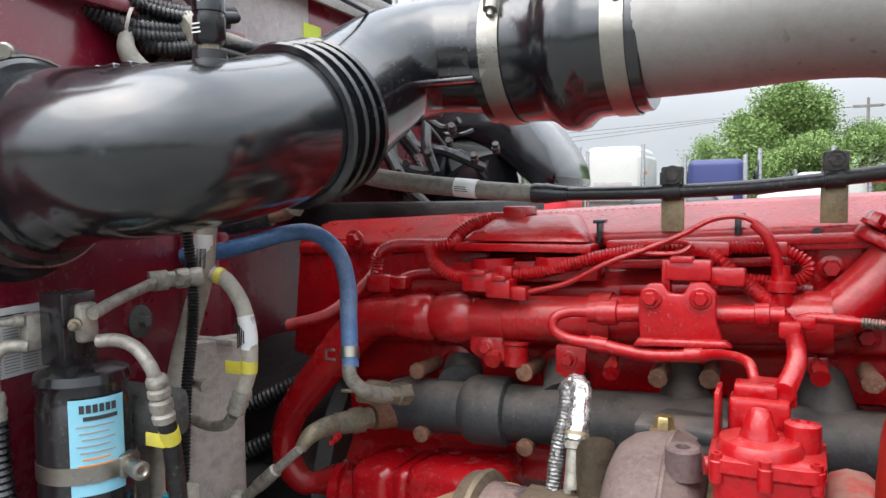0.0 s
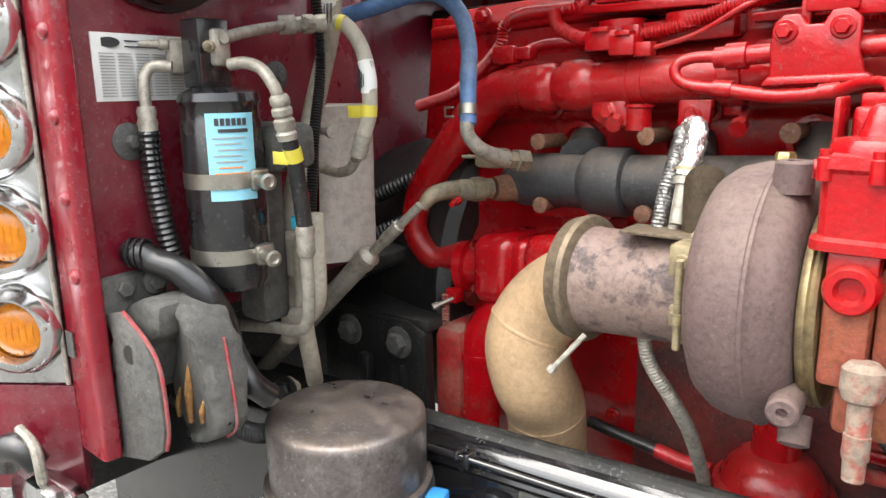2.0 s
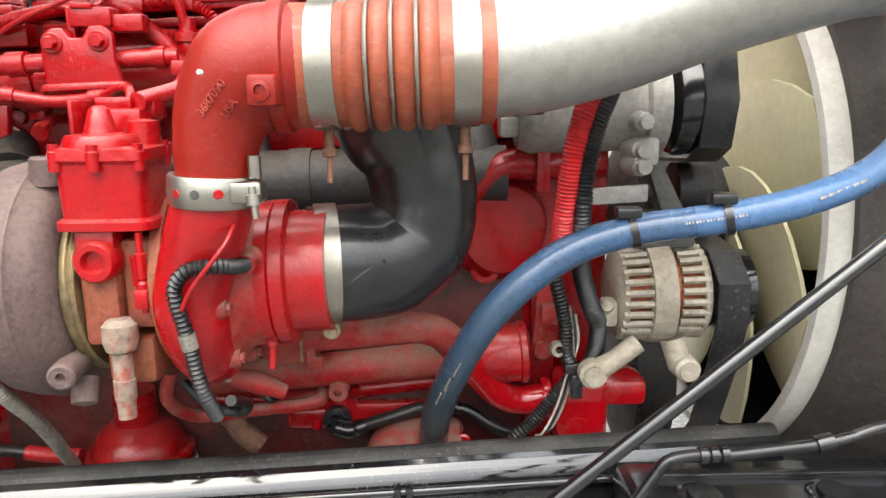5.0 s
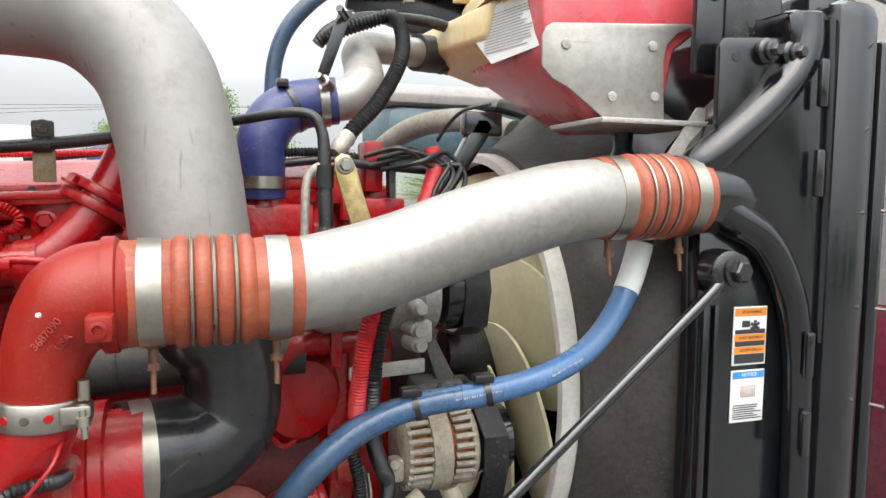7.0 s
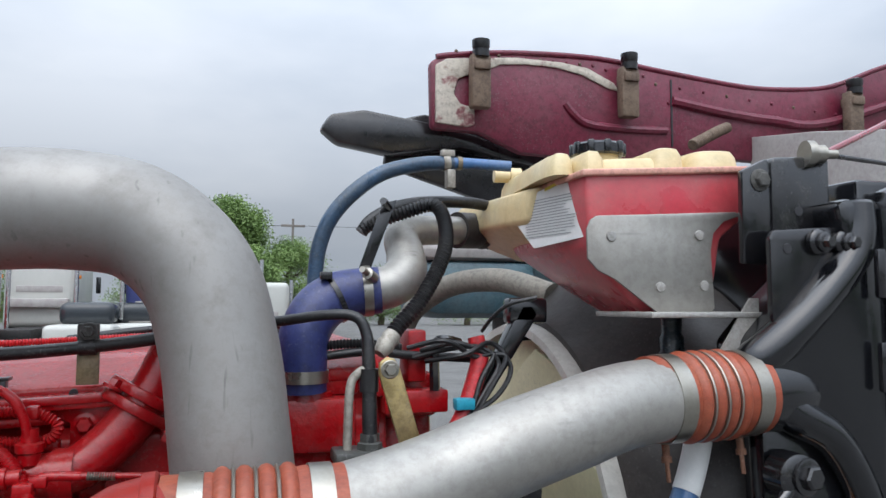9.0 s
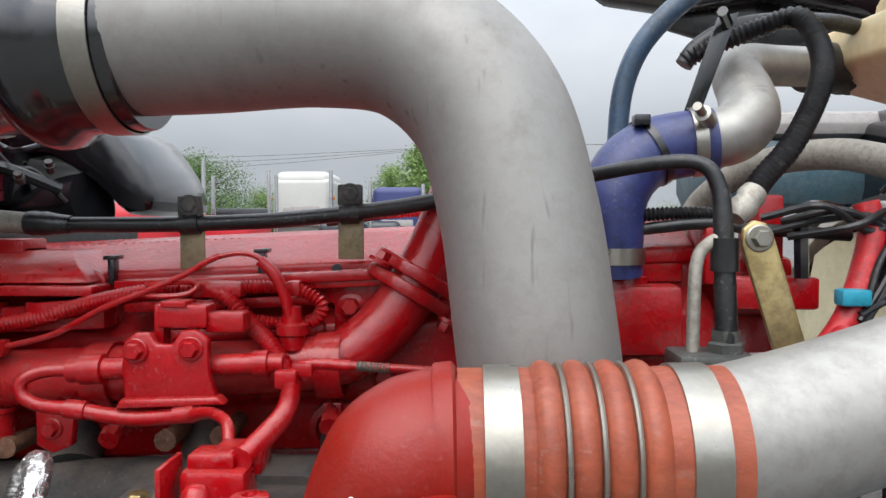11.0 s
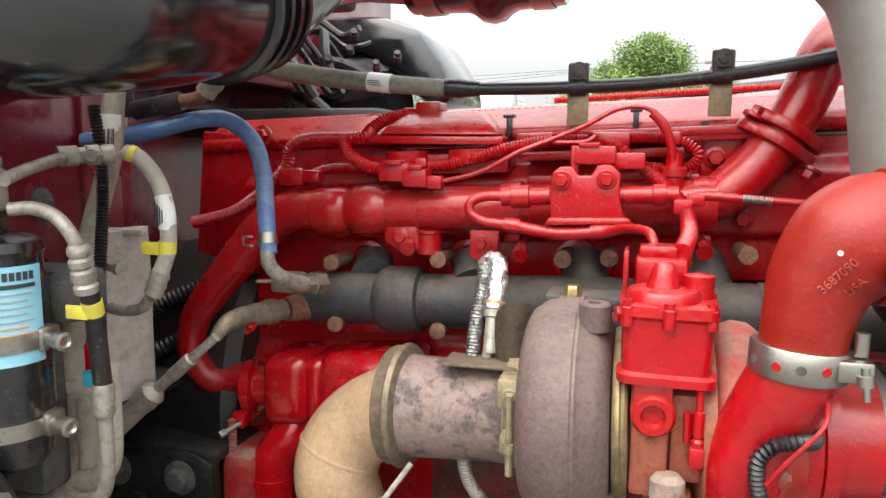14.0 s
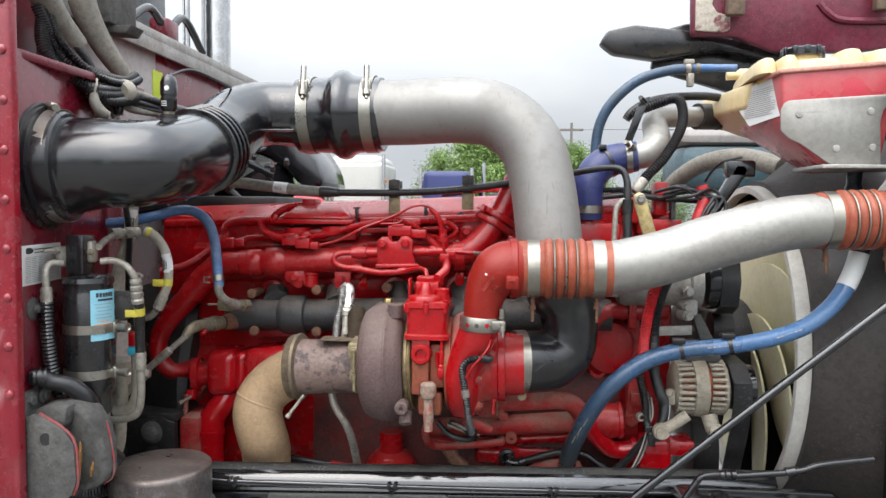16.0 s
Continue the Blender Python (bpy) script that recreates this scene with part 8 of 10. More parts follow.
part("rear_wedge", loft([(1.83, [(0.70, 1.0), (0.76, 1.0), (0.76, 1.10), (0.69, 1.10)]), (1.885, [(0.65, 0.91), (0.76, 0.91), (0.76, 1.17), (0.572, 1.17)]), (1.94, [(0.655, 0.89), (0.76, 0.89), (0.76, 1.18), (0.59, 1.18)])]), TANK_CREAM, tank)
part("seam_flange", rising(loft([(1.9435, [(0.686, 0.756), (0.97, 0.756), (0.97, 1.13), (0.642, 1.13)]), (1.9535, [(0.686, 0.756), (0.97, 0.756), (0.97, 1.13), (0.642, 1.13)])], 0.003)), TANK_SEAM, tank, "pale welded seam")


def lobe(x0, x1, y0, y1, top):
    """One rounded swelling of the moulded lid."""
    bm = bmesh.new()
    rings = []
    for z, g in ((1.953, 0.0), (1.953 + (top - 1.953) * 0.6, 0.003), (1.953 + (top - 1.953) * 0.9, 0.009), (top, 0.02)):
        ring = []
        for k in range(32):
            a = 2 * math.pi * k / 32
            c, d = math.cos(a), math.sin(a)
            ring.append(bm.verts.new(((x0 + x1) / 2 + ((x1 - x0) / 2 - g) * math.copysign(abs(c) ** 0.45, c), (y0 + y1) / 2 + ((y1 - y0) / 2 - g) * math.copysign(abs(d) ** 0.45, d), z)))
        rings.append(ring)
    for a, b in zip(rings, rings[1:]):
        for k in range(32):
            bm.faces.new((a[k], a[(k + 1) % 32], b[(k + 1) % 32], b[k]))
    bm.faces.new(rings[0])
    bm.faces.new(rings[-1])
    return rising(bm)


for x0, x1, y0, y1, top in ((0.648, 0.70, 0.80, 1.11, 1.99), (0.69, 0.738, 0.775, 1.11, 1.988), (0.80, 0.868, 0.772, 1.11, 1.99), (0.86, 0.963, 0.77, 1.11, 1.984), (0.70, 0.88, 0.78, 1.11, 1.976)):
    part("lid_lobe", lobe(x0, x1, y0, y1, top), TANK_CREAM, tank)
part("cap_neck", lathe((0.765, 0.89, 1.965), (0, 0, 1), [(0, 0.034), (0.03, 0.034)], 28), TANK_CREAM, tank)
part("filler_cap", lathe((0.765, 0.89, 1.992), (0, 0, 1), [(0, 0.04), (0.003, 0.043), (0.017, 0.043), (0.021, 0.039), (0.022, 0.0)], 36), BLACK_PLASTIC, tank, "black ribbed filler cap")
for k in range(10):
    a = 2 * math.pi * k / 10
    part("cap_rib", block((-0.006, 0.037, 0.0), (0.006, 0.0465, 0.022), 0.003, m=Matrix.Translation((0.765, 0.89, 1.9925)) @ Matrix.Rotation(a, 4, "Z")), BLACK_PLASTIC, tank)
part("steel_plate", sheet([(0.693, 1.815), (0.692, 1.858), (0.698, 1.872), (0.708, 1.878), (0.929, 1.889), (0.939, 1.884), (0.909, 1.874), (0.892, 1.856), (0.887, 1.83), (0.891, 1.745), (0.884, 1.736), (0.814, 1.731), (0.799, 1.738), (0.734, 1.786), (0.709, 1.798)], 0.763, 0.757, 0.0015), ALU_PIPE, tank, "bare metal bracket plate")
for x, z in ((0.729, 1.848), (0.868, 1.852), (0.804, 1.775), (0.874, 1.777)):
    part("plate_rivet", lathe((x, 0.7565, z), (0, -1, 0), [(0, 0.008), (0.003, 0.007), (0.004, 0)], 14), ALU, tank)
LM = Matrix.Translation((0.7115, 0.762, 1.885)) @ Euler((0, 0, radians(-72))).to_matrix().to_4x4() @ Matrix(((1, 0, 0, 0), (0, 0, -1, 0), (0, 1, 0, 0), (0, 0, 0, 1)))
lbp = part("label", plate([(-0.235, 0.03), (-0.03, 0.065), (-0.015, -0.035), (-0.15, -0.045)], LM @ Matrix.Translation((0, 0, 0.004)), 0.003, 0), WHITE_LABEL, tank, "white printed label")
part("print", bars(LM @ Vector((-0.17, 0.035, 0.0075)), LM.to_3x3() @ Vector((1, 0, 0)), LM.to_3x3() @ Vector((0, 1, 0)), 0.14, 0.064, 14, 0.5, seed=12), INK_GREY, lbp)
part("yellow_heading", bars(LM @ Vector((-0.12, 0.053, 0.0075)), LM.to_3x3() @ Vector((1, 0.17, 0)), LM.to_3x3() @ Vector((-0.17, 1, 0)), 0.085, 0.012, 1, 0.8, False), YELLOW, lbp)
part("drain_nipple", join(lathe((0.875, 0.86, 1.735), (0, 0, -1), [(0, 0.018), (0.03, 0.016), (0.04, 0.02), (0.07, 0.02)], 16)), BLUE_OLD, tank, "blue drain hose stub")
part("side_neck", lathe((0.68, 1.05, 1.985), (-1, 0.05, 0), [(0, 0.016), (0.02, 0.016), (0.022, 0.012), (0.05, 0.012)], 16), TANK_CREAM, tank)

# the tank sits slightly turned on its shelf
tank.location, tank.rotation_euler = (0.824, 0.888, 1.721), (0, 0, radians(-6))

vh = thing("vent_hose", "blue coolant vent hose arching to the tank", "coolant hose", at=(0.362, 1.05, 1.6))
part("hose", tube([(0.366, 1.054, 1.66, 0.0125), (0.366, 1.055, 1.768, 0.0125), (0.375, 1.054, 1.843, 0.0129), (0.404, 1.048, 1.90, 0.0133), (0.466, 1.044, 1.954, 0.0131), (0.539, 1.048, 1.978, 0.0126), (0.60, 1.055, 1.985, 0.0123)], segs=18, steps=8), BLUE_VENT, vh)
part("hose", tube([(0.595, 1.054, 1.985), (0.63, 1.05, 1.985), (0.70, 1.03, 1.98)], 0.0095, segs=16), BLUE_HOSE, vh)
part("clamp", join(band((0.588, 1.053, 1.984), (1, 0, 0.1), 0.0128, 0.012, 0.0012), block((0.578, 1.043, 1.994), (0.602, 1.057, 2.006), 0.002), block((0.585, 1.033, 1.938), (0.60, 1.052, 1.97), 0.002)), GREY_LINE, vh)
part("clamp", band((0.612, 1.053, 1.985), (1, 0, 0), 0.0102, 0.008, 0.0015), BRASS, vh)

# ---- thermostat outlet, blue elbow ----
bo = thing("coolant_outlet_elbow", "dark blue silicone elbow to an aluminium coolant pipe", "coolant elbow", at=(0.347, 1.0, 1.58))
part("silicone_elbow", tube([(0.343, 0.975, 1.61, 0.035), (0.342, 0.972, 1.65, 0.036), (0.343, 0.974, 1.69, 0.0378), (0.36, 0.982, 1.726, 0.0392), (0.388, 0.99, 1.748, 0.039), (0.42, 0.99, 1.757, 0.0378), (0.46, 0.985, 1.762, 0.0368)], segs=32, steps=8), BLUE_BOOT, bo)
part("band_clamp", band((0.3425, 0.973, 1.632), (0, 0, 1), 0.0362, 0.018, 0.0016), STAINLESS, bo)
part("band_clamp", join(band((0.44, 0.987, 1.76), (1, -0.1, 0.1), 0.0378, 0.014, 0.002), lathe((0.438, 0.945, 1.782), (-0.6, -0.8, 0.3), [(-0.01, 0.009), (0.012, 0.009), (0.013, 0.005), (0.03, 0.005)], 10)), STAINLESS, bo)
part("cable_tie", join(band((0.39, 0.99, 1.749), (0.88, 0.1, 0.45), 0.0396, 0.008, 0.0016), block((0.364, 0.955, 1.776), (0.382, 0.972, 1.788), 0.002)), BLACK_RUB, bo)
part("aluminium_elbow", tube([(0.452, 0.986, 1.762, 0.0335), (0.482, 0.99, 1.77, 0.0345), (0.506, 1.005, 1.79, 0.0345), (0.512, 1.03, 1.82, 0.032), (0.51, 1.055, 1.85, 0.029), (0.53, 1.08, 1.866, 0.027), (0.58, 1.11, 1.872, 0.026), (0.66, 1.15, 1.878, 0.026)], segs=28, steps=8), ALU_PIPE, bo)
part("radiator_hose", lathe((0.635, 1.14, 1.877), (0.9, 0.42, 0.04), [(0, 0.03), (0, 0.034), (0.03, 0.034), (0.05, 0.034), (0.055, 0.031), (0.065, 0.035), (0.075, 0.031), (0.085, 0.035), (0.095, 0.031), (0.105, 0.035), (0.2, 0.033), (0.4, 0.033)], 28), BROWN_RUB, bo)
part("bracket", join(plate([(-0.012, 0.06), (0.012, 0.066), (-0.035, -0.06), (-0.05, -0.05)], facing(0.99, 1.84, 0.475), 0.004, 0.001), lathe((0.474, 0.985, 1.892), (-0.6, -1, 0.3), [(0, 0.006), (0.03, 0.006)], 8)), BLACK_PAINT, bo)
part("thermostat_housing", join(block((0.29, 0.955, 1.52), (0.42, 1.06, 1.60), 0.008), lathe((0.346, 1.0, 1.595), (0, 0, 1), [(0, 0.046), (0.012, 0.044), (0.014, 0.036), (0.03, 0.036)], 28), block((0.27, 0.94, 1.535), (0.30, 1.05, 1.58), 0.005)), RED, bo)
for lo, hi, bv in (((0.42, 1.0, 1.56), (0.56, 1.10, 1.63), 0.01), ((0.44, 0.95, 1.60), (0.47, 1.02, 1.665), 0.006), ((0.50, 0.96, 1.62), (0.53, 1.02, 1.70), 0.005), ((0.46, 0.94, 1.575), (0.56, 0.98, 1.61), 0.004), ((0.36, 0.99, 1.60), (0.43, 1.05, 1.64), 0.006)):
    part("front_casting", block(lo, hi, bv), RED, bo)
al = thing("black_coolant_line", "black rubber line bent down beside the intake pipe", "hose", at=(0.42, 0.86, 1.5))
part("hose", tube([(0.16, 0.94, 1.698, 0.0088), (0.226, 0.932, 1.708, 0.008), (0.291, 0.892, 1.7145, 0.0073), (0.362, 0.845, 1.725, 0.007), (0.397, 0.83, 1.722, 0.0072), (0.410, 0.823, 1.70, 0.0078), (0.4125, 0.818, 1.663, 0.0088), (0.414, 0.81, 1.56, 0.0105)], segs=16, steps=8), BLACK_HOSE, al)
part("steel_tube", tube([(0.412, 0.817, 1.655), (0.40, 0.817, 1.65), (0.388, 0.816, 1.63), (0.385, 0.815, 1.55)], 0.006, segs=12), GREY_LINE, al)
part("sleeve", lathe((0.413, 0.815, 1.625), (0, 0, 1), [(0, 0.0125), (0.03, 0.0125)], 16), BLACK_RUB, al)
part("port_block", join(block((0.367, 0.79, 1.535), (0.436, 0.845, 1.552), 0.004), lathe((0.414, 0.812, 1.55), (0, 0, 1), [(0, 0.0165), (0.01, 0.0165), (0.012, 0.013), (0.022, 0.013)], 6), block((0.372, 0.80, 1.46), (0.43, 0.84, 1.535), 0.004)), PANEL_GREY, al)
gs = thing("lifting_strap", "yellow zinc plated lifting strap with a bolt", "bracket", at=(0.437, 0.80, 1.52))
part("strap", plate([(-0.016, -0.15), (0.012, -0.15), (0.004, 0.0), (0.0, 0.014), (-0.01, 0.019), (-0.021, 0.014), (-0.025, 0.0), (-0.023, -0.04)], facing(0.806, 1.655, 0.447) @ Matrix.Rotation(radians(14), 4, "Z"), 0.007, 0.002), ZINC, gs)
part("bolt", bolt((0.437, 0.798, 1.655), (0, -1, 0), 0.0085, 0.01), STAINLESS, gs)
ch = thing("corrugated_hose", "black corrugated hose looping over the coolant pipe", "hose", at=(0.45, 0.9, 1.67))
part("hose", tube([(0.445, 0.842, 1.69), (0.46, 0.853, 1.709), (0.50, 0.872, 1.75), (0.541, 0.906, 1.815), (0.556, 0.95, 1.866), (0.548, 0.982, 1.899), (0.512, 1.003, 1.891), (0.455, 1.018, 1.87), (0.436, 1.022, 1.858)], 0.0104, segs=14, ribs=(0.0066, 0.0016)), BLACK_HOSE, ch)
part("hose", tube([(0.436, 1.022, 1.855), (0.452, 1.022, 1.876), (0.49, 1.03, 1.898), (0.55, 1.055, 1.914), (0.64, 1.09, 1.922), (0.70, 1.12, 1.92)], 0.0105, segs=14), BLACK_HOSE, ch)
part("ferrule", lathe((0.452, 0.847, 1.699), (-0.62, -0.3, -0.75), [(0, 0.0115), (0.008, 0.0135), (0.014, 0.0115), (0.02, 0.0135), (0.03, 0.011), (0.036, 0.0085)], 16), GREY_LINE, ch)
fl = thing("front_wiring", "black cable bundle and red loom by the fan", "wiring loom", at=(0.6, 0.95, 1.6))
part("red_sleeve", tube([(0.60, 0.93, 1.69, 0.013), (0.605, 0.925, 1.66, 0.014), (0.592, 0.915, 1.62, 0.014), (0.57, 0.905, 1.57, 0.014), (0.54, 0.90, 1.53, 0.014)], segs=14), RED_HOSE, fl)
part("cable_tray", join(plate([(-0.055, -0.06), (-0.035, -0.065), (0.05, 0.065), (0.04, 0.08), (0.02, 0.08)], facing(0.95, 1.66, 0.655), 0.025, 0.004), block((0.655, 0.925, 1.71), (0.72, 0.96, 1.75), 0.006)), BLACK_PLASTIC, fl)
for k, (dx, dz) in enumerate(((0, 0), (0.012, 0.01), (-0.008, 0.014), (0.02, -0.006))):
    part("cable", tube([(0.50 + dx, 0.93, 1.66 + dz), (0.55 + dx, 0.92 - 0.01 * k, 1.672 + dz), (0.60 + dx, 0.915, 1.675 - dz), (0.63 + dx, 0.91, 1.65 + dz), (0.605 + dx, 0.90, 1.61 + dz), (0.575, 0.89, 1.57 - dz)], 0.004, segs=8), BLACK_HOSE, fl)
part("plug", join(block((0.555, 0.885, 1.585), (0.585, 0.905, 1.602), 0.003)), TEAL, fl, "teal plug")
part("black_tube", tube([(0.36, 0.97, 1.66), (0.44, 0.96, 1.668), (0.50, 0.955, 1.662), (0.60, 0.96, 1.655)], 0.007, segs=10), BLACK_HOSE, fl)
part("black_tube", loom([(0.34, 0.965, 1.675), (0.43, 0.965, 1.68), (0.49, 0.96, 1.672)], 0.007, 0.005), BLACK_HOSE, fl)
part("hold_down", tube([(0.535, 0.93, 1.61), (0.535, 0.93, 1.675), (0.55, 0.93, 1.685), (0.575, 0.93, 1.68)], 0.008, segs=6), BLACK_PAINT, fl)
part("red_cable", tube([(0.655, 0.82, 1.75), (0.62, 0.84, 1.74), (0.605, 0.87, 1.72), (0.60, 0.90, 1.70)], 0.003, segs=8), BLACK_HOSE, fl)

# ---- compressor, alternator, belt ----
ac = thing("air_conditioning_compressor", "grey cast aluminium compressor with black pulley", "compressor", at=(0.55, 0.9, 1.38))
part("body", lathe((0.405, 0.92, 1.465), (1, 0, 0.03), [(0, 0.02), (0.004, 0.052), (0.02, 0.06), (0.075, 0.06), (0.08, 0.064), (0.1, 0.064), (0.105, 0.06), (0.16, 0.061), (0.165, 0.066), (0.19, 0.066), (0.195, 0.045)], 36), ALU, ac)
part("pulley", lathe((0.605, 0.92, 1.472), (1, 0, 0.03), [(0, 0.04), (0.002, 0.066), (0.01, 0.07), (0.055, 0.07), (0.06, 0.062), (0.062, 0.03)], 40), BLACK_PLASTIC, ac)
for y, z in ((0.868, 1.415), (0.862, 1.45), (0.862, 1.395)):
    part("ear", join(lathe((0.555, y, z), (0.15, -1, 0), [(-0.02, 0.014), (0.014, 0.012), (0.016, 0.009), (0.026, 0.009)], 12)), ALU, ac)
part("ear", block((0.385, 0.88, 1.43), (0.41, 0.91, 1.455), 0.004), ALU, ac)
part("ear", block((0.55, 0.85, 1.395), (0.58, 0.90, 1.43), 0.006), ALU, ac)
part("stay", plate([(0, -0.006), (0.115, 0.0), (0.115, 0.022), (0, 0.014)], facing(0.865, 1.35, 0.455), 0.008, 0.002), ALU, ac)
alt = thing("alternator", "dusty cast aluminium alternator with slotted vents", "alternator", at=(0.59, 0.88, 1.15))
AC, AX = Vector((0.533, 0.892, 1.222)), Vector((1, 0, 0.03))
part("rear_shell", lathe(AC, AX, [(0, 0.02), (0.0, 0.04), (0.006, 0.054), (0.014, 0.062)], 36), ALT_CREAM, alt)
part("mid_shell", lathe(AC + AX * 0.044, AX, [(0, 0.062), (0.001, 0.067), (0.03, 0.069), (0.024, 0.066), (0.03, 0.066), (0.032, 0.062)], 36), ALT_CREAM, alt)
part("winding", lathe(AC + AX * 0.012, AX, [(0, 0.051), (0.1, 0.051)], 28), COPPER, alt, "copper windings")
part("front_shell", lathe(AC + AX * 0.11, AX, [(0, 0.062), (0.004, 0.064), (0.01, 0.058), (0.014, 0.03)], 36), ALT_CREAM, alt)
for i in range(26):
    a = 2 * math.pi * i / 26
    d = Vector((0, math.cos(a), math.sin(a)))
    for s0, s1 in ((0.008, 0.05), (0.082, 0.116)):
        p, q = AC + AX * s0 + d * 0.0575, AC + AX * s1 + d * 0.0595
        part("vent_rib", tube([p, q], 0.0048, segs=6, steps=1, smooth=False), ALT_CREAM, alt)
part("foot", join(tube([AC + Vector((0.075, -0.045, -0.05)), AC + Vector((0.085, -0.055, -0.085))], 0.016, segs=14), lathe(AC + Vector((0.088, -0.06, -0.082)), (0, -1, 0), [(-0.01, 0.018), (0.014, 0.016), (0.016, 0.012), (0.022, 0.012)], 16), tube([(0.56, 0.835, 1.172, 0.013), (0.53, 0.832, 1.15, 0.013), (0.502, 0.83, 1.134, 0.015)], segs=12), lathe((0.502, 0.835, 1.134), (0, -1, 0), [(0, 0.019), (0.014, 0.018), (0.015, 0.013), (0.022, 0.013)], 16)), ALT_CREAM, alt)
part("terminal", join(block((0.515, 0.84, 1.19), (0.535, 0.87, 1.225), 0.006), lathe((0.525, 0.85, 1.215), (-0.4, -1, 0.4), [(0, 0.008), (0.02, 0.007)], 10)), ALT_CREAM, alt)
part("pulley", lathe(AC + AX * 0.125, AX, [(0, 0.03), (0.005, 0.05), (0.01, 0.052), (0.055, 0.052), (0.058, 0.045), (0.06, 0.0)], 36), BLACK_PLASTIC, alt)
part("mount", join(block((0.56, 0.87, 1.285), (0.64, 0.93, 1.33), 0.008), lathe((0.605, 0.868, 1.318), (0, -1, 0), [(0, 0.014), (0.012, 0.012)], 14), plate([(0, 0), (0.02, 0), (0.065, -0.085), (0.03, -0.085)], facing(0.905, 1.395, 0.575), 0.02, 0.003)), GREY_PLATE, alt)
bel = thing("drive_belt", "dark grey ribbed drive belt", "drive belt", at=(0.66, 0.95, 1.0))
BP = [(0.92, 1.545), (0.865, 1.527), (0.847, 1.475), (0.86, 1.42), (0.90, 1.40), (1.15, 1.38), (1.2, 1.35), (1.15, 1.31), (0.93, 1.284), (0.87, 1.279), (0.84, 1.245), (0.838, 1.20), (0.86, 1.13), (0.905, 1.03), (1.0, 0.92), (1.3, 0.92), (1.35, 1.2), (1.1, 1.5)]
bb2 = bmesh.new()
ring_o = [[bb2.verts.new((x + 0.03 * min(1, max(0, (1.4 - z) / 0.15)), y, z)) for x in (0.63, 0.67)] for y, z in BP]
for a, b in zip(ring_o, ring_o[1:] + ring_o[:1]):
    bb2.faces.new((a[0], a[1], b[1], b[0]))
bmesh.ops.subdivide_edges(bb2, edges=bb2.edges[:], cuts=1, smooth=0.6)
bmesh.ops.solidify(bb2, geom=bb2.faces[:], thickness=0.005)
part("belt", bb2, BLACK_HOSE, bel)
part("idler", lathe((0.645, 1.0, 1.345), (1, 0, 0), [(0, 0.03), (0.002, 0.04), (0.05, 0.04), (0.052, 0.02)], 28), BLACK_DIRTY, bel)
part("crank_pulley", lathe((0.64, 1.25, 0.98), (1, 0, 0), [(0, 0.1), (0.005, 0.15), (0.07, 0.15), (0.075, 0.1)], 44), BLACK_DIRTY, bel)
part("fan_pulley", lathe((0.60, 1.25, 1.28), (1, 0, 0), [(0, 0.05), (0.04, 0.12), (0.11, 0.12), (0.115, 0.06)], 44), GREY_PLATE, bel)

lh = thing("lower_coolant_hose", "light blue coolant hose with black cable ties", "coolant hose", at=(0.45, 0.76, 1.0))
LH = [(0.306, 0.917, 0.95, 0.0225), (0.297, 0.886, 1.018, 0.021), (0.313, 0.814, 1.118, 0.0192), (0.364, 0.75, 1.237, 0.0184), (0.441, 0.744, 1.307, 0.0184), (0.521, 0.742, 1.336, 0.0175), (0.614, 0.718, 1.354, 0.0167), (0.695, 0.705, 1.375, 0.0166), (0.779, 0.733, 1.404, 0.0171), (0.853, 0.772, 1.462, 0.0183), (0.889, 0.782, 1.547, 0.019), (0.892, 0.784, 1.615, 0.019)]
half = spline(LH, 6)
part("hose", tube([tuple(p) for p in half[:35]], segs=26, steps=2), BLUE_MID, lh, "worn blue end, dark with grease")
part("scuff", join(*[tube([tuple(Vector(half[i][:3]) + Vector((-0.004 + 0.004 * j, -0.0187, -0.002 + 0.003 * j))), tuple(Vector(half[i + 1][:3]) + Vector((-0.004 + 0.004 * j, -0.0187, -0.002 + 0.003 * j)))], 0.0013, segs=6) for i, j in ((12, 0), (13, 1), (13, -1), (14, 0), (15, 2), (11, 1), (12, -2))]), GREY_LINE, lh, "pale scuffs")
part("hose", tube([tuple(p) for p in half[34:60]], segs=26, steps=2), BLUE_LIGHT, lh)
part("label_wrap", tube([tuple(half[i][:3]) + (0.0196,) for i in range(55, 61)], segs=26, steps=2), WHITE_LABEL, lh, "white label wrap")
part("dark_end", tube([tuple(p) for p in half[59:]], segs=26, steps=2), BLACK_HOSE, lh)
for x in (0.514, 0.616):
    i = min(range(len(half)), key=lambda k: abs(half[k][0] - x))
    p, d = Vector(half[i][:3]), (Vector(half[i + 1][:3]) - Vector(half[i - 1][:3])).normalized()
    t1 = part("cable_tie", join(band(p, d, 0.018, 0.008, 0.0018), block(p + Vector((-0.022, -0.012, 0.015)), p + Vector((0.006, 0.006, 0.027)), 0.003)), BLACK_RUB, lh)
for i0, col in ((33, CARD), (42, CARD), (13, GREY_LINE)):
    bm0 = bmesh.new()
    for k in range(18):
        p, q = Vector(half[i0][:3]), Vector(half[i0 + 4][:3])
        a, b = p + (q - p) * (k / 18), p + (q - p) * ((k + (0.75, 0.5, 0.3)[k % 3]) / 18)
        bm0 = join(bm0, block(a + Vector((0, -0.0186, 0.002)), b + Vector((0, -0.0172, 0.0042)), 0, 1)) if (b - a).x > 0 else bm0
    part("print_bar", bm0, col, lh)
ll = thing("charging_cables", "red and black corrugated cable looms", "wiring loom", at=(0.46, 0.75, 1.1))
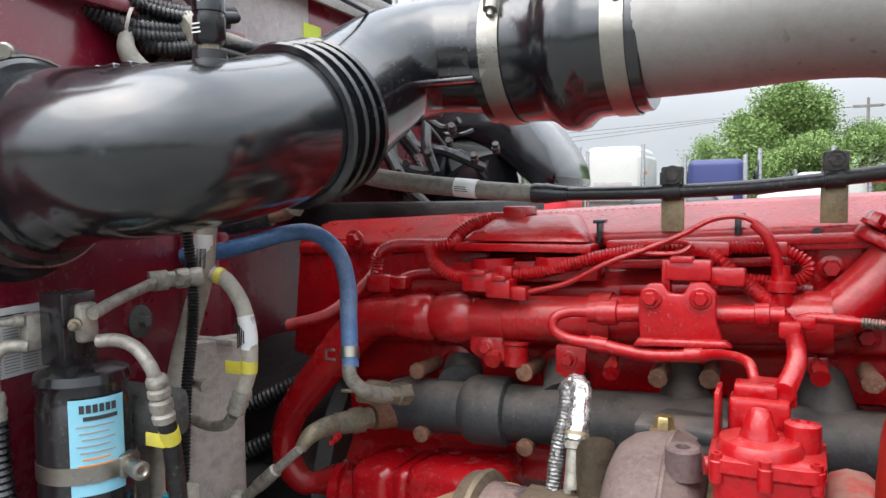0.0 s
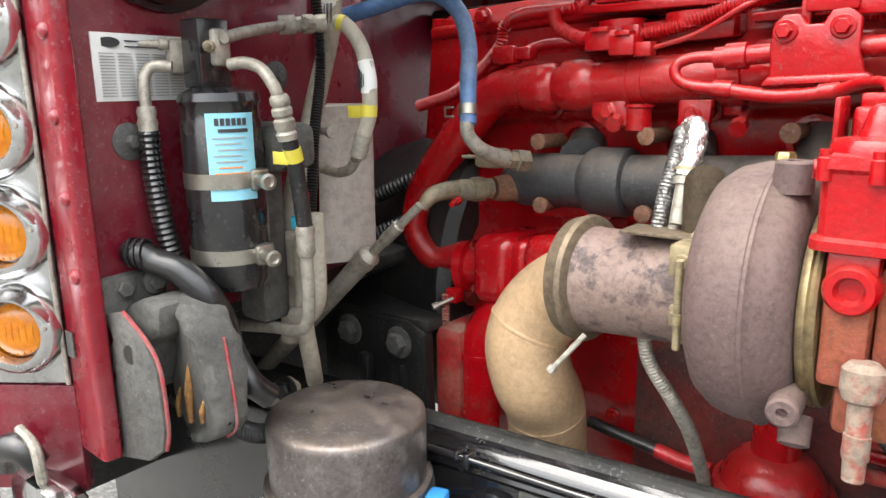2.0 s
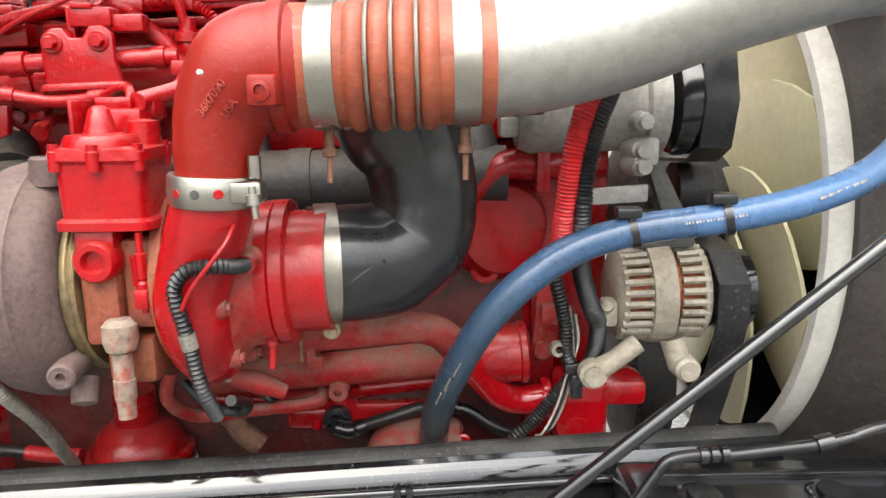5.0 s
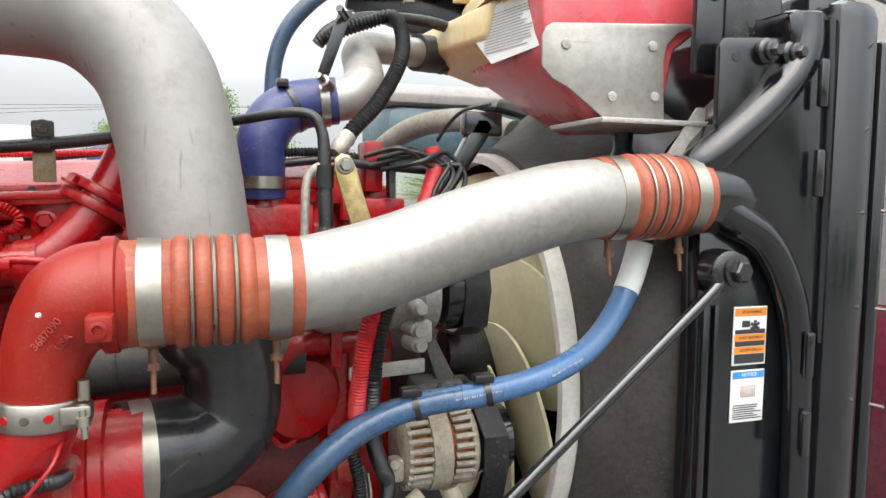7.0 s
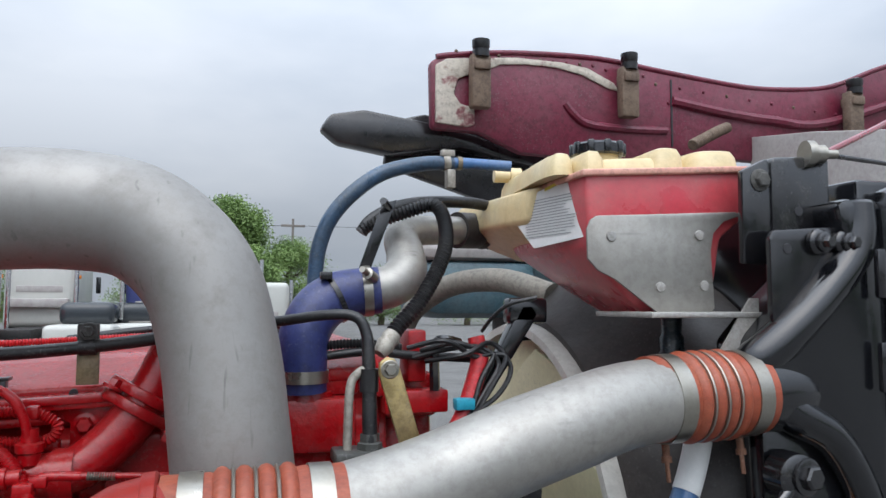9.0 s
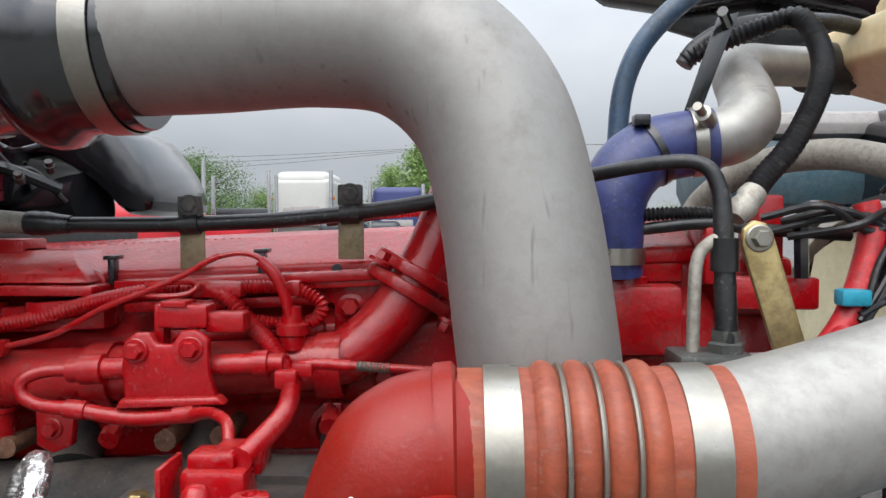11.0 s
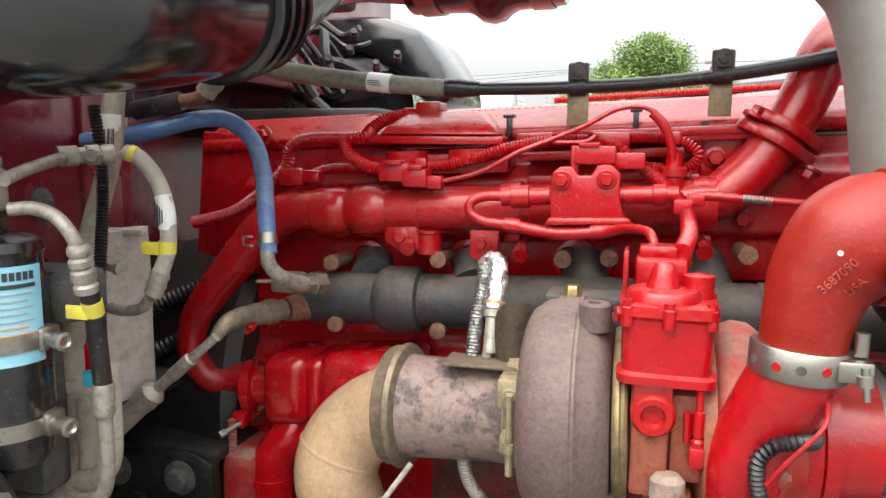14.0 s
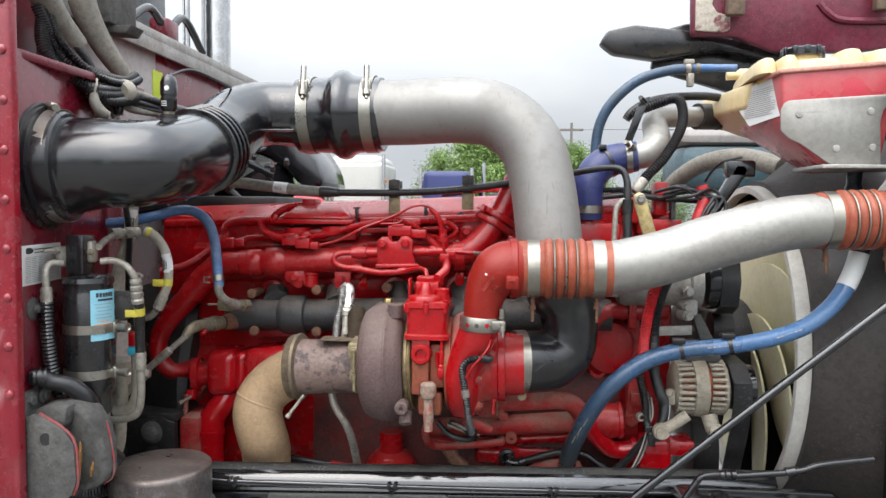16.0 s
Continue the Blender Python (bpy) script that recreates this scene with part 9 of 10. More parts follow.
part("red_loom", loom([(0.545, 0.86, 1.56), (0.50, 0.80, 1.53), (0.479, 0.76, 1.495), (0.462, 0.742, 1.464), (0.451, 0.74, 1.417), (0.446, 0.748, 1.361), (0.445, 0.76, 1.325)], 0.0115, 0.0042, 14), RED_HOSE, ll)
part("black_loom", loom([(0.56, 0.87, 1.55), (0.515, 0.80, 1.52), (0.493, 0.76, 1.487), (0.477, 0.745, 1.452), (0.466, 0.742, 1.405), (0.464, 0.75, 1.345), (0.475, 0.79, 1.28), (0.495, 0.82, 1.225), (0.51, 0.845, 1.195), (0.512, 0.865, 1.15), (0.50, 0.88, 1.10)], 0.0105, 0.0044, 14), BLACK_HOSE, ll)
part("lower_loom", loom([(0.452, 0.856, 1.268), (0.457, 0.85, 1.245), (0.469, 0.85, 1.192), (0.472, 0.85, 1.151), (0.482, 0.86, 1.12), (0.463, 0.87, 1.087), (0.434, 0.87, 1.05), (0.41, 0.87, 1.027), (0.39, 0.885, 0.985)], 0.0085, 0.005, 12), BLACK_HOSE, ll)
for k in range(3):
    part("bare_wire", tube([(0.476 + 0.004 * k, 0.86, 1.215 - 0.006 * k), (0.481 + 0.003 * k, 0.852, 1.166), (0.480 - 0.003 * k, 0.852, 1.124), (0.470 - 0.004 * k, 0.853, 1.079), (0.457 - 0.006 * k, 0.855, 1.048 - 0.004 * k), (0.442 - 0.003 * k, 0.865, 1.03)], 0.0017, segs=6), (GREY_LINE, BLACK_HOSE, CARD)[k], ll)
part("battery_cable", tube([(0.195, 0.93, 1.016), (0.24, 0.93, 1.03), (0.285, 0.935, 1.041), (0.34, 0.935, 1.038), (0.381, 0.93, 1.014), (0.41, 0.93, 1.0), (0.43, 0.935, 0.98)], 0.0092, segs=12), BLACK_HOSE, ll)
part("cable_boot", join(lathe((0.157, 0.955, 1.017), (0, -1, 0), [(0, 0.022), (0.012, 0.021), (0.014, 0.014), (0.024, 0.013)], 10), tube([(0.157, 0.93, 1.014, 0.012), (0.175, 0.928, 1.01, 0.0125), (0.185, 0.928, 1.012, 0.011), (0.19, 0.928, 1.014, 0.0125), (0.20, 0.93, 1.017, 0.0105)], segs=10)), BLACK_RUB, ll)
part("cable_eyelet", lathe((0.458, 0.855, 1.16), (0.25, -1, 0), [(0, 0.0052), (0, 0.0095), (0.003, 0.0105), (0.009, 0.0105), (0.012, 0.0095), (0.012, 0.0052)], 22, closed=True), GREY_LINE, ll, "dusty steel ring terminal")
part("cable_clip", join(block((0.468, 0.838, 1.128), (0.492, 0.856, 1.142), 0.003), block((0.476, 0.835, 1.095), (0.492, 0.85, 1.128), 0.003)), BLACK_PLASTIC, ll)

# ---- hose along the rocker cover ----
th = thing("valley_hose", "grey and black hose clipped along the rocker cover", "hose", at=(-0.1, 0.97, 1.62))
part("grey_hose", tube([(-0.66, 0.99, 1.722, 0.0145), (-0.634, 0.975, 1.712, 0.0145), (-0.575, 0.97, 1.697, 0.0145), (-0.492, 0.97, 1.685, 0.014), (-0.398, 0.97, 1.675, 0.013), (-0.315, 0.97, 1.668, 0.0125)], segs=18), GREY_HOSE, th)
part("ferrule", lathe((-0.322, 0.97, 1.669), (1, 0, -0.04), [(0, 0.0135), (0.008, 0.0145), (0.014, 0.0135), (0.02, 0.0145), (0.03, 0.0125), (0.05, 0.0105)], 18), BLACK_HOSE, th)
part("black_line", tube([(-0.29, 0.97, 1.667), (-0.208, 0.97, 1.667), (-0.136, 0.97, 1.668), (-0.036, 0.97, 1.672), (0.061, 0.96, 1.681), (0.13, 0.945, 1.69), (0.185, 0.93, 1.70)], 0.009, segs=16), BLACK_HOSE, th)
part("label", tube([(-0.44, 0.97, 1.6797), (-0.405, 0.97, 1.676)], 0.0142, segs=18), WHITE_LABEL, th, "white hose label")
for x, y, z in ((-0.134, 0.97, 1.668), (0.05, 0.962, 1.68)):
    c = part("clip", block((x - 0.0145, y + 0.004, z - 0.052), (x + 0.0145, y + 0.008, z + 0.012), 0.0015), ZINC_OLIVE, th, "olive zinc clip")
    part("clip_strap", band((x, y, z), (1, 0, 0.05), 0.0095, 0.021, 0.0025, 28), BLACK_HOSE, c)
    part("strap_ear", block((x - 0.0135, y - 0.006, z + 0.008), (x + 0.0145, y + 0.003, z + 0.032), 0.003), GREY_PLATE, c)
    part("clip_bolt", bolt((x + 0.001, y - 0.006, z + 0.021), (0, -1, 0), 0.0085, 0.006, True), GREY_PLATE, c)
part("print_bar", bars((-0.437, 0.9553, 1.682), (1, 0, -0.1), (0, 0, 1), 0.026, 0.009, 3, 0.7, seed=31), INK, th)
fp = thing("far_fuel_lines", "red and black lines lying along the rocker cover", "fuel line", at=(0, 1.3, 1.66))
part("red_line", loom([(-0.2, 1.25, 1.668), (0.0, 1.24, 1.678), (0.2, 1.22, 1.688), (0.3, 1.2, 1.692)], 0.005, 0.005), RED_HOSE, fp)
part("black_line", tube([(-0.05, 1.35, 1.672), (0.1, 1.33, 1.69), (0.25, 1.3, 1.70), (0.34, 1.28, 1.70)], 0.009, segs=10), BLACK_HOSE, fp)


# ---- upper left: cowl cables, sensor, stack, far side ----
sn = thing("restriction_indicator", "black air restriction indicator on the elbow", "gauge", at=(-0.507, 0.545, 1.82))
part("barrel", lathe((-0.507, 0.545, 1.812), (0, 0, 1), [(0, 0.012), (0.005, 0.0155), (0.026, 0.0155), (0.027, 0.0142), (0.03, 0.0142), (0.031, 0.0158), (0.056, 0.0158), (0.06, 0.014), (0.066, 0.012), (0.07, 0.006), (0.074, 0.0)], 28), BLACK_PLASTIC, sn)
part("base", lathe((-0.507, 0.545, 1.792), (0, 0, 1), [(-0.005, 0.021), (0.004, 0.02), (0.006, 0.0165), (0.014, 0.0165)], 20), BLACK_RUB, sn)
part("brass_nut", lathe((-0.507, 0.545, 1.805), (0, 0, 1), [(0, 0.0115), (0.01, 0.0115)], 6), BRASS, sn)
part("print_bar", bars((-0.514, 0.5295, 1.832), (1, 0, 0), (0, 0, 1), 0.013, 0.012, 3, 0.7, seed=4), WHITE_LABEL, sn)
part("emblem", lathe((-0.504, 0.5295, 1.855), (0, -1, 0), [(0, 0.005), (0.0006, 0.0045)], 14), WHITE_LABEL, sn)
part("air_line", tube([(-0.507, 0.545, 1.885), (-0.508, 0.56, 1.885), (-0.50, 0.62, 1.906), (-0.49, 0.70, 1.906), (-0.485, 0.80, 1.90)], 0.003, segs=8), BLACK_HOSE, sn)
wc = thing("washer_reservoir_cap", "black round reservoir cap behind the elbow", "reservoir", at=(-0.53, 0.93, 1.86))
part("body", lathe((-0.53, 0.93, 1.85), (0, 0, 1), [(0, 0.05), (0.03, 0.05), (0.034, 0.056), (0.044, 0.056), (0.048, 0.045), (0.055, 0.03), (0.07, 0.028), (0.072, 0.0)], 32), BLACK_RUB, wc)
part("bracket", block((-0.60, 0.90, 1.78), (-0.46, 0.98, 1.85), 0.01), BLACK_DIRTY, wc)
cb = thing("cowl_wiring", "bundle of dusty black cables hanging at the cowl", "wiring loom", at=(-0.8, 0.75, 1.85))
part("grey_hose", tube([(-0.80, 0.56, 2.09, 0.028), (-0.80, 0.60, 2.055, 0.028), (-0.80, 0.66, 2.01, 0.026), (-0.79, 0.70, 1.975, 0.024)], segs=18), GREY_HOSE, cb)
part("brown_hose", tube([(-0.80, 0.72, 2.12, 0.03), (-0.79, 0.74, 2.05, 0.028), (-0.77, 0.78, 1.98, 0.024), (-0.74, 0.82, 1.92, 0.018)], segs=16), GREY_HOSE, cb)
rnd = random.Random(11)
for k in range(9):
    o = Vector((rnd.uniform(-0.02, 0.02), rnd.uniform(-0.03, 0.03), rnd.uniform(-0.02, 0.02)))
    pts = [Vector((-0.80, 0.66, 1.99)), Vector((-0.80, 0.66, 1.94)) + o * 1.5, Vector((-0.76, 0.70, 1.89 - 0.008 * k)) + o, Vector((-0.71, 0.72, 1.868)) + o * 0.7, Vector((-0.67, 0.75, 1.86)) + o, Vector((-0.64, 0.80, 1.85)) + o * 0.6]
    part("cable", tube([tuple(p) for p in pts], rnd.uniform(0.0055, 0.011), segs=10), BLACK_HOSE if k % 3 else GREY_HOSE, cb)
for k in range(6):
    o = Vector((rnd.uniform(-0.012, 0.012), rnd.uniform(-0.02, 0.02), 0.011 * (k - 2)))
    loop = [Vector((-0.80, 0.58 + 0.01 * k, 2.03)), Vector((-0.775, 0.585, 1.945)) + o, Vector((-0.735, 0.605, 1.892)) + o, Vector((-0.705, 0.635, 1.872)) + o, Vector((-0.688, 0.69, 1.875)) + o * 0.8, Vector((-0.69, 0.735, 1.888)) + o * 0.7, Vector((-0.72, 0.76 + 0.01 * k, 1.90)) + o]
    part("corrugated_cable", loom([tuple(p) for p in loop], rnd.uniform(0.007, 0.0115), 0.0055, 12), BLACK_HOSE if k % 2 else BLACK_RUB, cb)
part("tape_wrap", tube([(-0.689, 0.685, 1.872, 0.024), (-0.688, 0.70, 1.876, 0.027), (-0.688, 0.715, 1.88, 0.025)], segs=16), TAN_PIPE, cb, "tan tape wrap")
part("white_tie", band((-0.712, 0.63, 1.872), (0.6, 0.6, -0.2), 0.02, 0.004, 0.002), CARD, cb)
part("hanging_plug", tube([(-0.705, 0.62, 1.862, 0.008), (-0.70, 0.615, 1.84, 0.011), (-0.69, 0.62, 1.822, 0.012), (-0.68, 0.63, 1.815, 0.009)], segs=12), GREY_HOSE, cb)
part("loom_tail", loom([(-0.72, 0.70, 1.90), (-0.715, 0.705, 1.86), (-0.71, 0.70, 1.83), (-0.70, 0.70, 1.81)], 0.007, 0.005), GREY_HOSE, cb)
part("plug", join(block((-0.72, 0.685, 1.845), (-0.70, 0.705, 1.875), 0.003), block((-0.705, 0.69, 1.825), (-0.69, 0.71, 1.85), 0.003)), BLACK_PLASTIC, cb)
part("cross_tube", tube([(-0.66, 0.80, 1.86, 0.015), (-0.60, 0.86, 1.845, 0.015), (-0.54, 0.90, 1.838, 0.015)], segs=14), BLACK_RUB, cb)
bx = thing("cowl_hinge_box", "grey steel hinge box at the cowl top", "bracket", at=(-0.8, 0.85, 2.05))
part("box", join(block((-0.875, 0.80, 2.05), (-0.77, 0.92, 2.2), 0.008), sheet([(-0.82, 2.05), (-0.73, 2.05), (-0.745, 2.03), (-0.81, 2.035)], 0.88, 0.82, 0.003)), GREY_PLATE, bx)
wp = thing("wiper_linkage", "black wiper linkage on the cowl", "wiper", at=(-0.9, 1.3, 2.12))
part("arm", tube([(-0.90, 1.10, 2.13), (-0.895, 1.22, 2.20), (-0.89, 1.32, 2.16), (-0.885, 1.42, 2.22), (-0.88, 1.55, 2.14)], 0.012, segs=10), BLACK_PAINT, wp)
part("pivot", block((-0.93, 1.28, 2.12), (-0.87, 1.36, 2.19), 0.01), MAROON, wp)
st = thing("exhaust_stack", "polished vertical exhaust stack beside the cab", "exhaust stack", at=(-1.2, 2.35, 0.9))
part("pipe", lathe((-1.17, 2.35, 0.0), (0, 0, 1), [(0, 0.063), (4.1, 0.063)], 40), CHROME, st)
part("grab_rail", tube([(-1.275, 2.28, 1.2), (-1.275, 2.28, 3.6)], 0.016, segs=14), CHROME, st)
part("bracket", block((-1.3, 2.3, 1.0), (-1.0, 2.4, 1.1), 0.01), BLACK_PAINT, st)
wi = thing("windshield", "dark cab windshield above the cowl", "windshield", kind="structure", at=(-1.2, 1.3, 2.2))
part("pane", block((-1.35, 0.4, 2.12), (-1.33, 2.2, 3.0), 0.004, m=None), WINDOW, wi)
part("cab_back", block((-2.4, 0.36, 0.9), (-1.36, 2.2, 2.12), 0.02), MAROON, wi)
fa = thing("far_air_cleaner", "black moulded air cleaner on the far side", "air cleaner", at=(-0.75, 1.85, 1.65))
part("housing", sheet([(-1.0, 1.70), (-1.0, 1.93), (-0.72, 1.925), (-0.62, 1.89), (-0.555, 1.80), (-0.525, 1.73), (-0.53, 1.69), (-0.60, 1.685), (-0.66, 1.75), (-0.76, 1.82), (-0.84, 1.83), (-0.86, 1.70)], 2.15, 1.78, 0.03), BLACK_PLASTIC, fa)
part("duct", tube([(-0.85, 1.85, 1.66, 0.07), (-0.76, 1.82, 1.70, 0.075), (-0.68, 1.80, 1.72, 0.07)], segs=24), BLACK_GLOSS, fa)
part("support", block((-0.98, 1.85, 1.0), (-0.8, 2.1, 1.72), 0.02), BLACK_DIRTY, fa)
fw2 = thing("far_wiring", "tangled wires and small fittings on the far firewall", "wiring loom", at=(-0.8, 1.4, 1.66))
rnd = random.Random(21)
for k in range(12):
    p = Vector((-0.86, 1.30 + rnd.uniform(-0.15, 0.3), 1.86 + rnd.uniform(-0.04, 0.06)))
    pts = [p]
    for j in range(4):
        p = p + Vector((rnd.uniform(0.02, 0.07), rnd.uniform(-0.05, 0.06), rnd.uniform(-0.07, 0.015)))
        pts.append(p)
    part("wire", tube([tuple(q) for q in pts], rnd.uniform(0.005, 0.013), segs=8), (BLACK_HOSE, BLACK_DIRTY, BLACK_RUB)[k % 3], fw2)
for k in range(6):
    part("fitting", lathe((-0.72 + 0.035 * k, 1.34 + 0.03 * (k % 3), 1.74 + 0.02 * (k % 4)), (0.3, -1, 0.2 * k), [(0, 0.008), (0.014, 0.009), (0.015, 0.007), (0.024, 0.007)], 8), BLACK_DIRTY, fw2)
part("shelf", block((-1.0, 1.3, 1.60), (-0.55, 1.75, 1.66), 0.01), BLACK_DIRTY, fw2)

# ---- open hood ----
hood = thing("hood", "open maroon hood tilted forward, seen from inside", "hood", at=(1.6, 1.85, 0.9))
HOOD_TOP = [(0.78, 2.45), (0.80, 2.466), (0.864, 2.479), (1.049, 2.503), (1.325, 2.514), (1.578, 2.493), (1.873, 2.472), (2.066, 2.48), (2.244, 2.507), (2.46, 2.592), (2.711, 2.68), (3.2, 2.86)]
HOOD_LOW = [(3.2, 2.62), (2.697, 2.428), (2.235, 2.267), (1.961, 2.219), (1.661, 2.225), (1.321, 2.189), (1.066, 2.196), (0.936, 2.25), (0.785, 2.253)]
part("side_wall", sheet(HOOD_TOP + HOOD_LOW, 1.90, 1.86, 0.012), MAROON_HOOD, hood)
part("lip", tube([(x, 1.865, z + 0.002) for x, z in HOOD_TOP[1:]], 0.009, segs=10), MAROON_HOOD, hood)
part("reinforcement", sheet([(0.795, 2.268), (0.795, 2.44), (0.83, 2.462), (0.90, 2.47), (0.90, 2.42), (0.865, 2.405), (0.85, 2.36), (0.87, 2.33), (0.915, 2.32), (0.915, 2.27), (0.89, 2.262)], 1.862, 1.85, 0.004), HOOD_PRIMER, hood, "chipped cream corner plate")
part("bond_strip", sheet([(0.955, 2.44), (0.96, 2.478), (1.05, 2.488), (1.2, 2.488), (1.29, 2.478), (1.38, 2.44), (1.40, 2.415), (1.36, 2.42), (1.27, 2.455), (1.18, 2.47), (1.08, 2.47), (1.0, 2.462)], 1.862, 1.854, 0.002), HOOD_PRIMER, hood, "cream bonding strip with worn paint")
part("crease", tube([(1.592, 1.858, 2.4), (1.8, 1.855, 2.375), (1.98, 1.853, 2.365), (2.204, 1.853, 2.372), (2.692, 1.853, 2.535), (3.1, 1.855, 2.68)], 0.016, segs=8), MAROON_HOOD, hood)
part("pressing", tube([(1.215, 1.862, 2.36), (1.24, 1.858, 2.33), (1.29, 1.856, 2.30), (1.42, 1.856, 2.295), (1.57, 1.858, 2.30)], 0.013, segs=8), MAROON_HOOD, hood)
part("panel_joint", block((1.588, 1.8565, 2.25), (1.594, 1.8605, 2.47), 0.0005, 1), INK, hood)
for k in range(34):
    x = 0.86 + 0.045 * k
    z = 2.49 if x < 1.35 else 2.482 - 0.06 * (x - 1.35)
    part("rivet", lathe((x, 1.86, z if x < 1.5 else z - (0.02 if k % 2 else 0.075)), (0, -1, 0), [(0, 0.006), (0.004, 0.004), (0.005, 0)], 8), HINGE if k % 3 == 0 else MAROON_HOOD, hood)
for x, z in ((0.92, 2.44), (1.41, 2.45), (2.29, 2.45)):
    br = part("hinge_bracket", join(block((x - 0.03, 1.80, z - 0.13), (x + 0.03, 1.84, z + 0.03), 0.008), block((x - 0.025, 1.79, z - 0.02), (x + 0.025, 1.85, z + 0.01), 0.005)), HINGE, hood, "dull steel hinge bracket")
    part("bumper", lathe((x, 1.81, z + 0.02), (0, 0, 1), [(0, 0.024), (0.02, 0.026), (0.022, 0.022), (0.03, 0.026), (0.05, 0.027), (0.053, 0.02)], 16), BLACK_RUB, br)
part("visor_flap", plate([(-0.33, 0.02), (-0.30, 0.065), (-0.20, 0.085), (0.0, 0.06), (0.15, 0.03), (0.30, -0.02), (0.36, -0.06), (0.10, -0.01), (-0.12, -0.045), (-0.28, -0.02)], facing(1.98, 2.225, 0.80), 0.06, 0.012), BLACK_RUB, hood, "black rubber splash flap")
part("flap_back", sheet([(0.67, 2.16), (0.69, 2.30), (0.80, 2.33), (1.3, 2.24), (1.3, 2.10), (1.0, 2.06)], 2.02, 1.99, 0.01), BLACK_RUB, hood)
part("front_wall", along_x([(0.6, 1.345), (0.6, 2.05), (1.18, 2.175), (1.6, 2.262), (1.87, 2.305), (1.87, 1.345)], 1.90, 1.94, 0.004), BARE_GREY, hood, "grey inner hood wall")
part("front_lower", block((1.88, 0.60, 0.80), (1.93, 1.86, 1.345), 0.02), MAROON_HOOD, hood)
for k in range(4):
    part("wall_rivet", lathe((1.879, 0.9 + 0.06 * k, 1.20 - 0.02 * k), (-1, 0, 0), [(0, 0.012), (0.006, 0.009), (0.008, 0)], 10), MAROON_HOOD, hood)
ss = thing("hood_spring_cable", "steel stay cable with a coiled spring to the hood", "stay cable", at=(1.05, 0.75, 1.95))
part("pivot", lathe((1.05, 0.735, 1.965), (0.9, -0.2, 0.0), [(0, 0.02), (0.012, 0.02), (0.014, 0.014), (0.03, 0.014), (0.032, 0.007), (0.05, 0.007)], 16), STAINLESS, ss)
part("cable", tube([(1.09, 0.73, 1.965), (1.5, 0.9, 1.99), (2.2, 1.2, 2.0)], 0.004, segs=8), BLACK_HOSE, ss)
part("stay", tube([(1.09, 0.73, 1.97), (1.3, 0.82, 2.05), (1.45, 0.9, 2.11)], 0.005, segs=8), MAROON_EDGE, ss)
part("spring", loom([(1.42, 0.88, 2.10), (1.52, 0.94, 2.15), (1.7, 1.05, 2.24)], 0.021, 0.0085, 14), RUST_HOUSING, ss)
part("second_spring", loom([(1.48, 1.6, 2.192), (1.60, 1.65, 2.25), (1.66, 1.68, 2.275)], 0.016, 0.009, 12), HINGE, ss)
hd = thing("far_headlamp_pod", "teal and grey headlamp housing beyond the radiator", "headlamp", at=(1.0, 1.9, 1.7))
part("housing", block((0.757, 1.85, 1.70), (1.3, 2.2, 1.875), 0.05), POD_TEAL, hd)
part("lens_rim", block((0.75, 1.845, 1.868), (1.3, 2.2, 1.93), 0.03), BARE_GREY, hd)
part("support", block((1.05, 1.9, 0.9), (1.25, 2.1, 1.9), 0.03), BLACK_DIRTY, hd)


# ---- yard: trucks, trees, poles ----
def road_truck(x, y, w, h, paint, label, sleeper=True, nose=2.0):
    """A parked tractor seen from the back or front: body, roof cap, windows, mirrors, stacks, wheels."""
    o = thing("parked_truck", label, "truck", "trucks parked in the yard", at=(x, y, 0))
    part("cab", block((x - w / 2, y, 0.95), (x + w / 2, y + 3.2, h - (0.25 if sleeper else 0.1)), 0.22, 4), paint, o)
    if sleeper:
        part("roof_cap", block((x - w * 0.47, y + 0.05, h - 0.7), (x + w * 0.47, y + 3.0, h), 0.3, 4), paint, o)
    part("rear_window", block((x - w * 0.32, y - 0.02, h - 1.5), (x + w * 0.32, y + 0.02, h - 1.28), 0.02), BARE_GREY, o)
    part("shelf", block((x - w * 0.42, y - 0.25, h - 2.0), (x + w * 0.42, y, h - 1.7), 0.05), BARE_GREY, o)
    for s in (-1, 1):
        part("exhaust_pipe", lathe((x + s * (w / 2 + 0.05), y - 0.25, 1.2), (0, 0, 1), [(0, 0.075), (h - 1.6, 0.075), (h - 1.2, 0.07)], 14), CHROME, o)
        part("mirror", block((x + s * (w / 2 + 0.28) - 0.08, y + 2.4, 2.1), (x + s * (w / 2 + 0.28) + 0.08, y + 2.5, 2.7), 0.03), BLACK_PLASTIC, o)
        part("lamp", block((x + s * (w / 2 + 0.08) - 0.06, y + 0.0, h - 1.05), (x + s * (w / 2 + 0.08) + 0.06, y + 0.1, h - 0.93), 0.02), ORANGE_LABEL, o)
        for yy in (0.3, 1.6, 4.4):
            part("wheel", lathe((x + s * w * 0.30, y + yy, 0.5), (s, 0, 0), [(0, 0.2), (0.0, 0.5), (0.28, 0.5), (0.3, 0.3), (0.26, 0.2)], 24), BLACK_RUB, o)
    part("chassis", block((x - 0.5, y - 3.0, 0.7), (x + 0.5, y + 5.0, 0.98), 0.03), BLACK_DIRTY, o)
    part("bonnet", block((x - w * 0.36, y + 3.1, 0.8), (x + w * 0.36, y + 3.1 + nose, 1.75), 0.25, 3), paint, o)
    return o


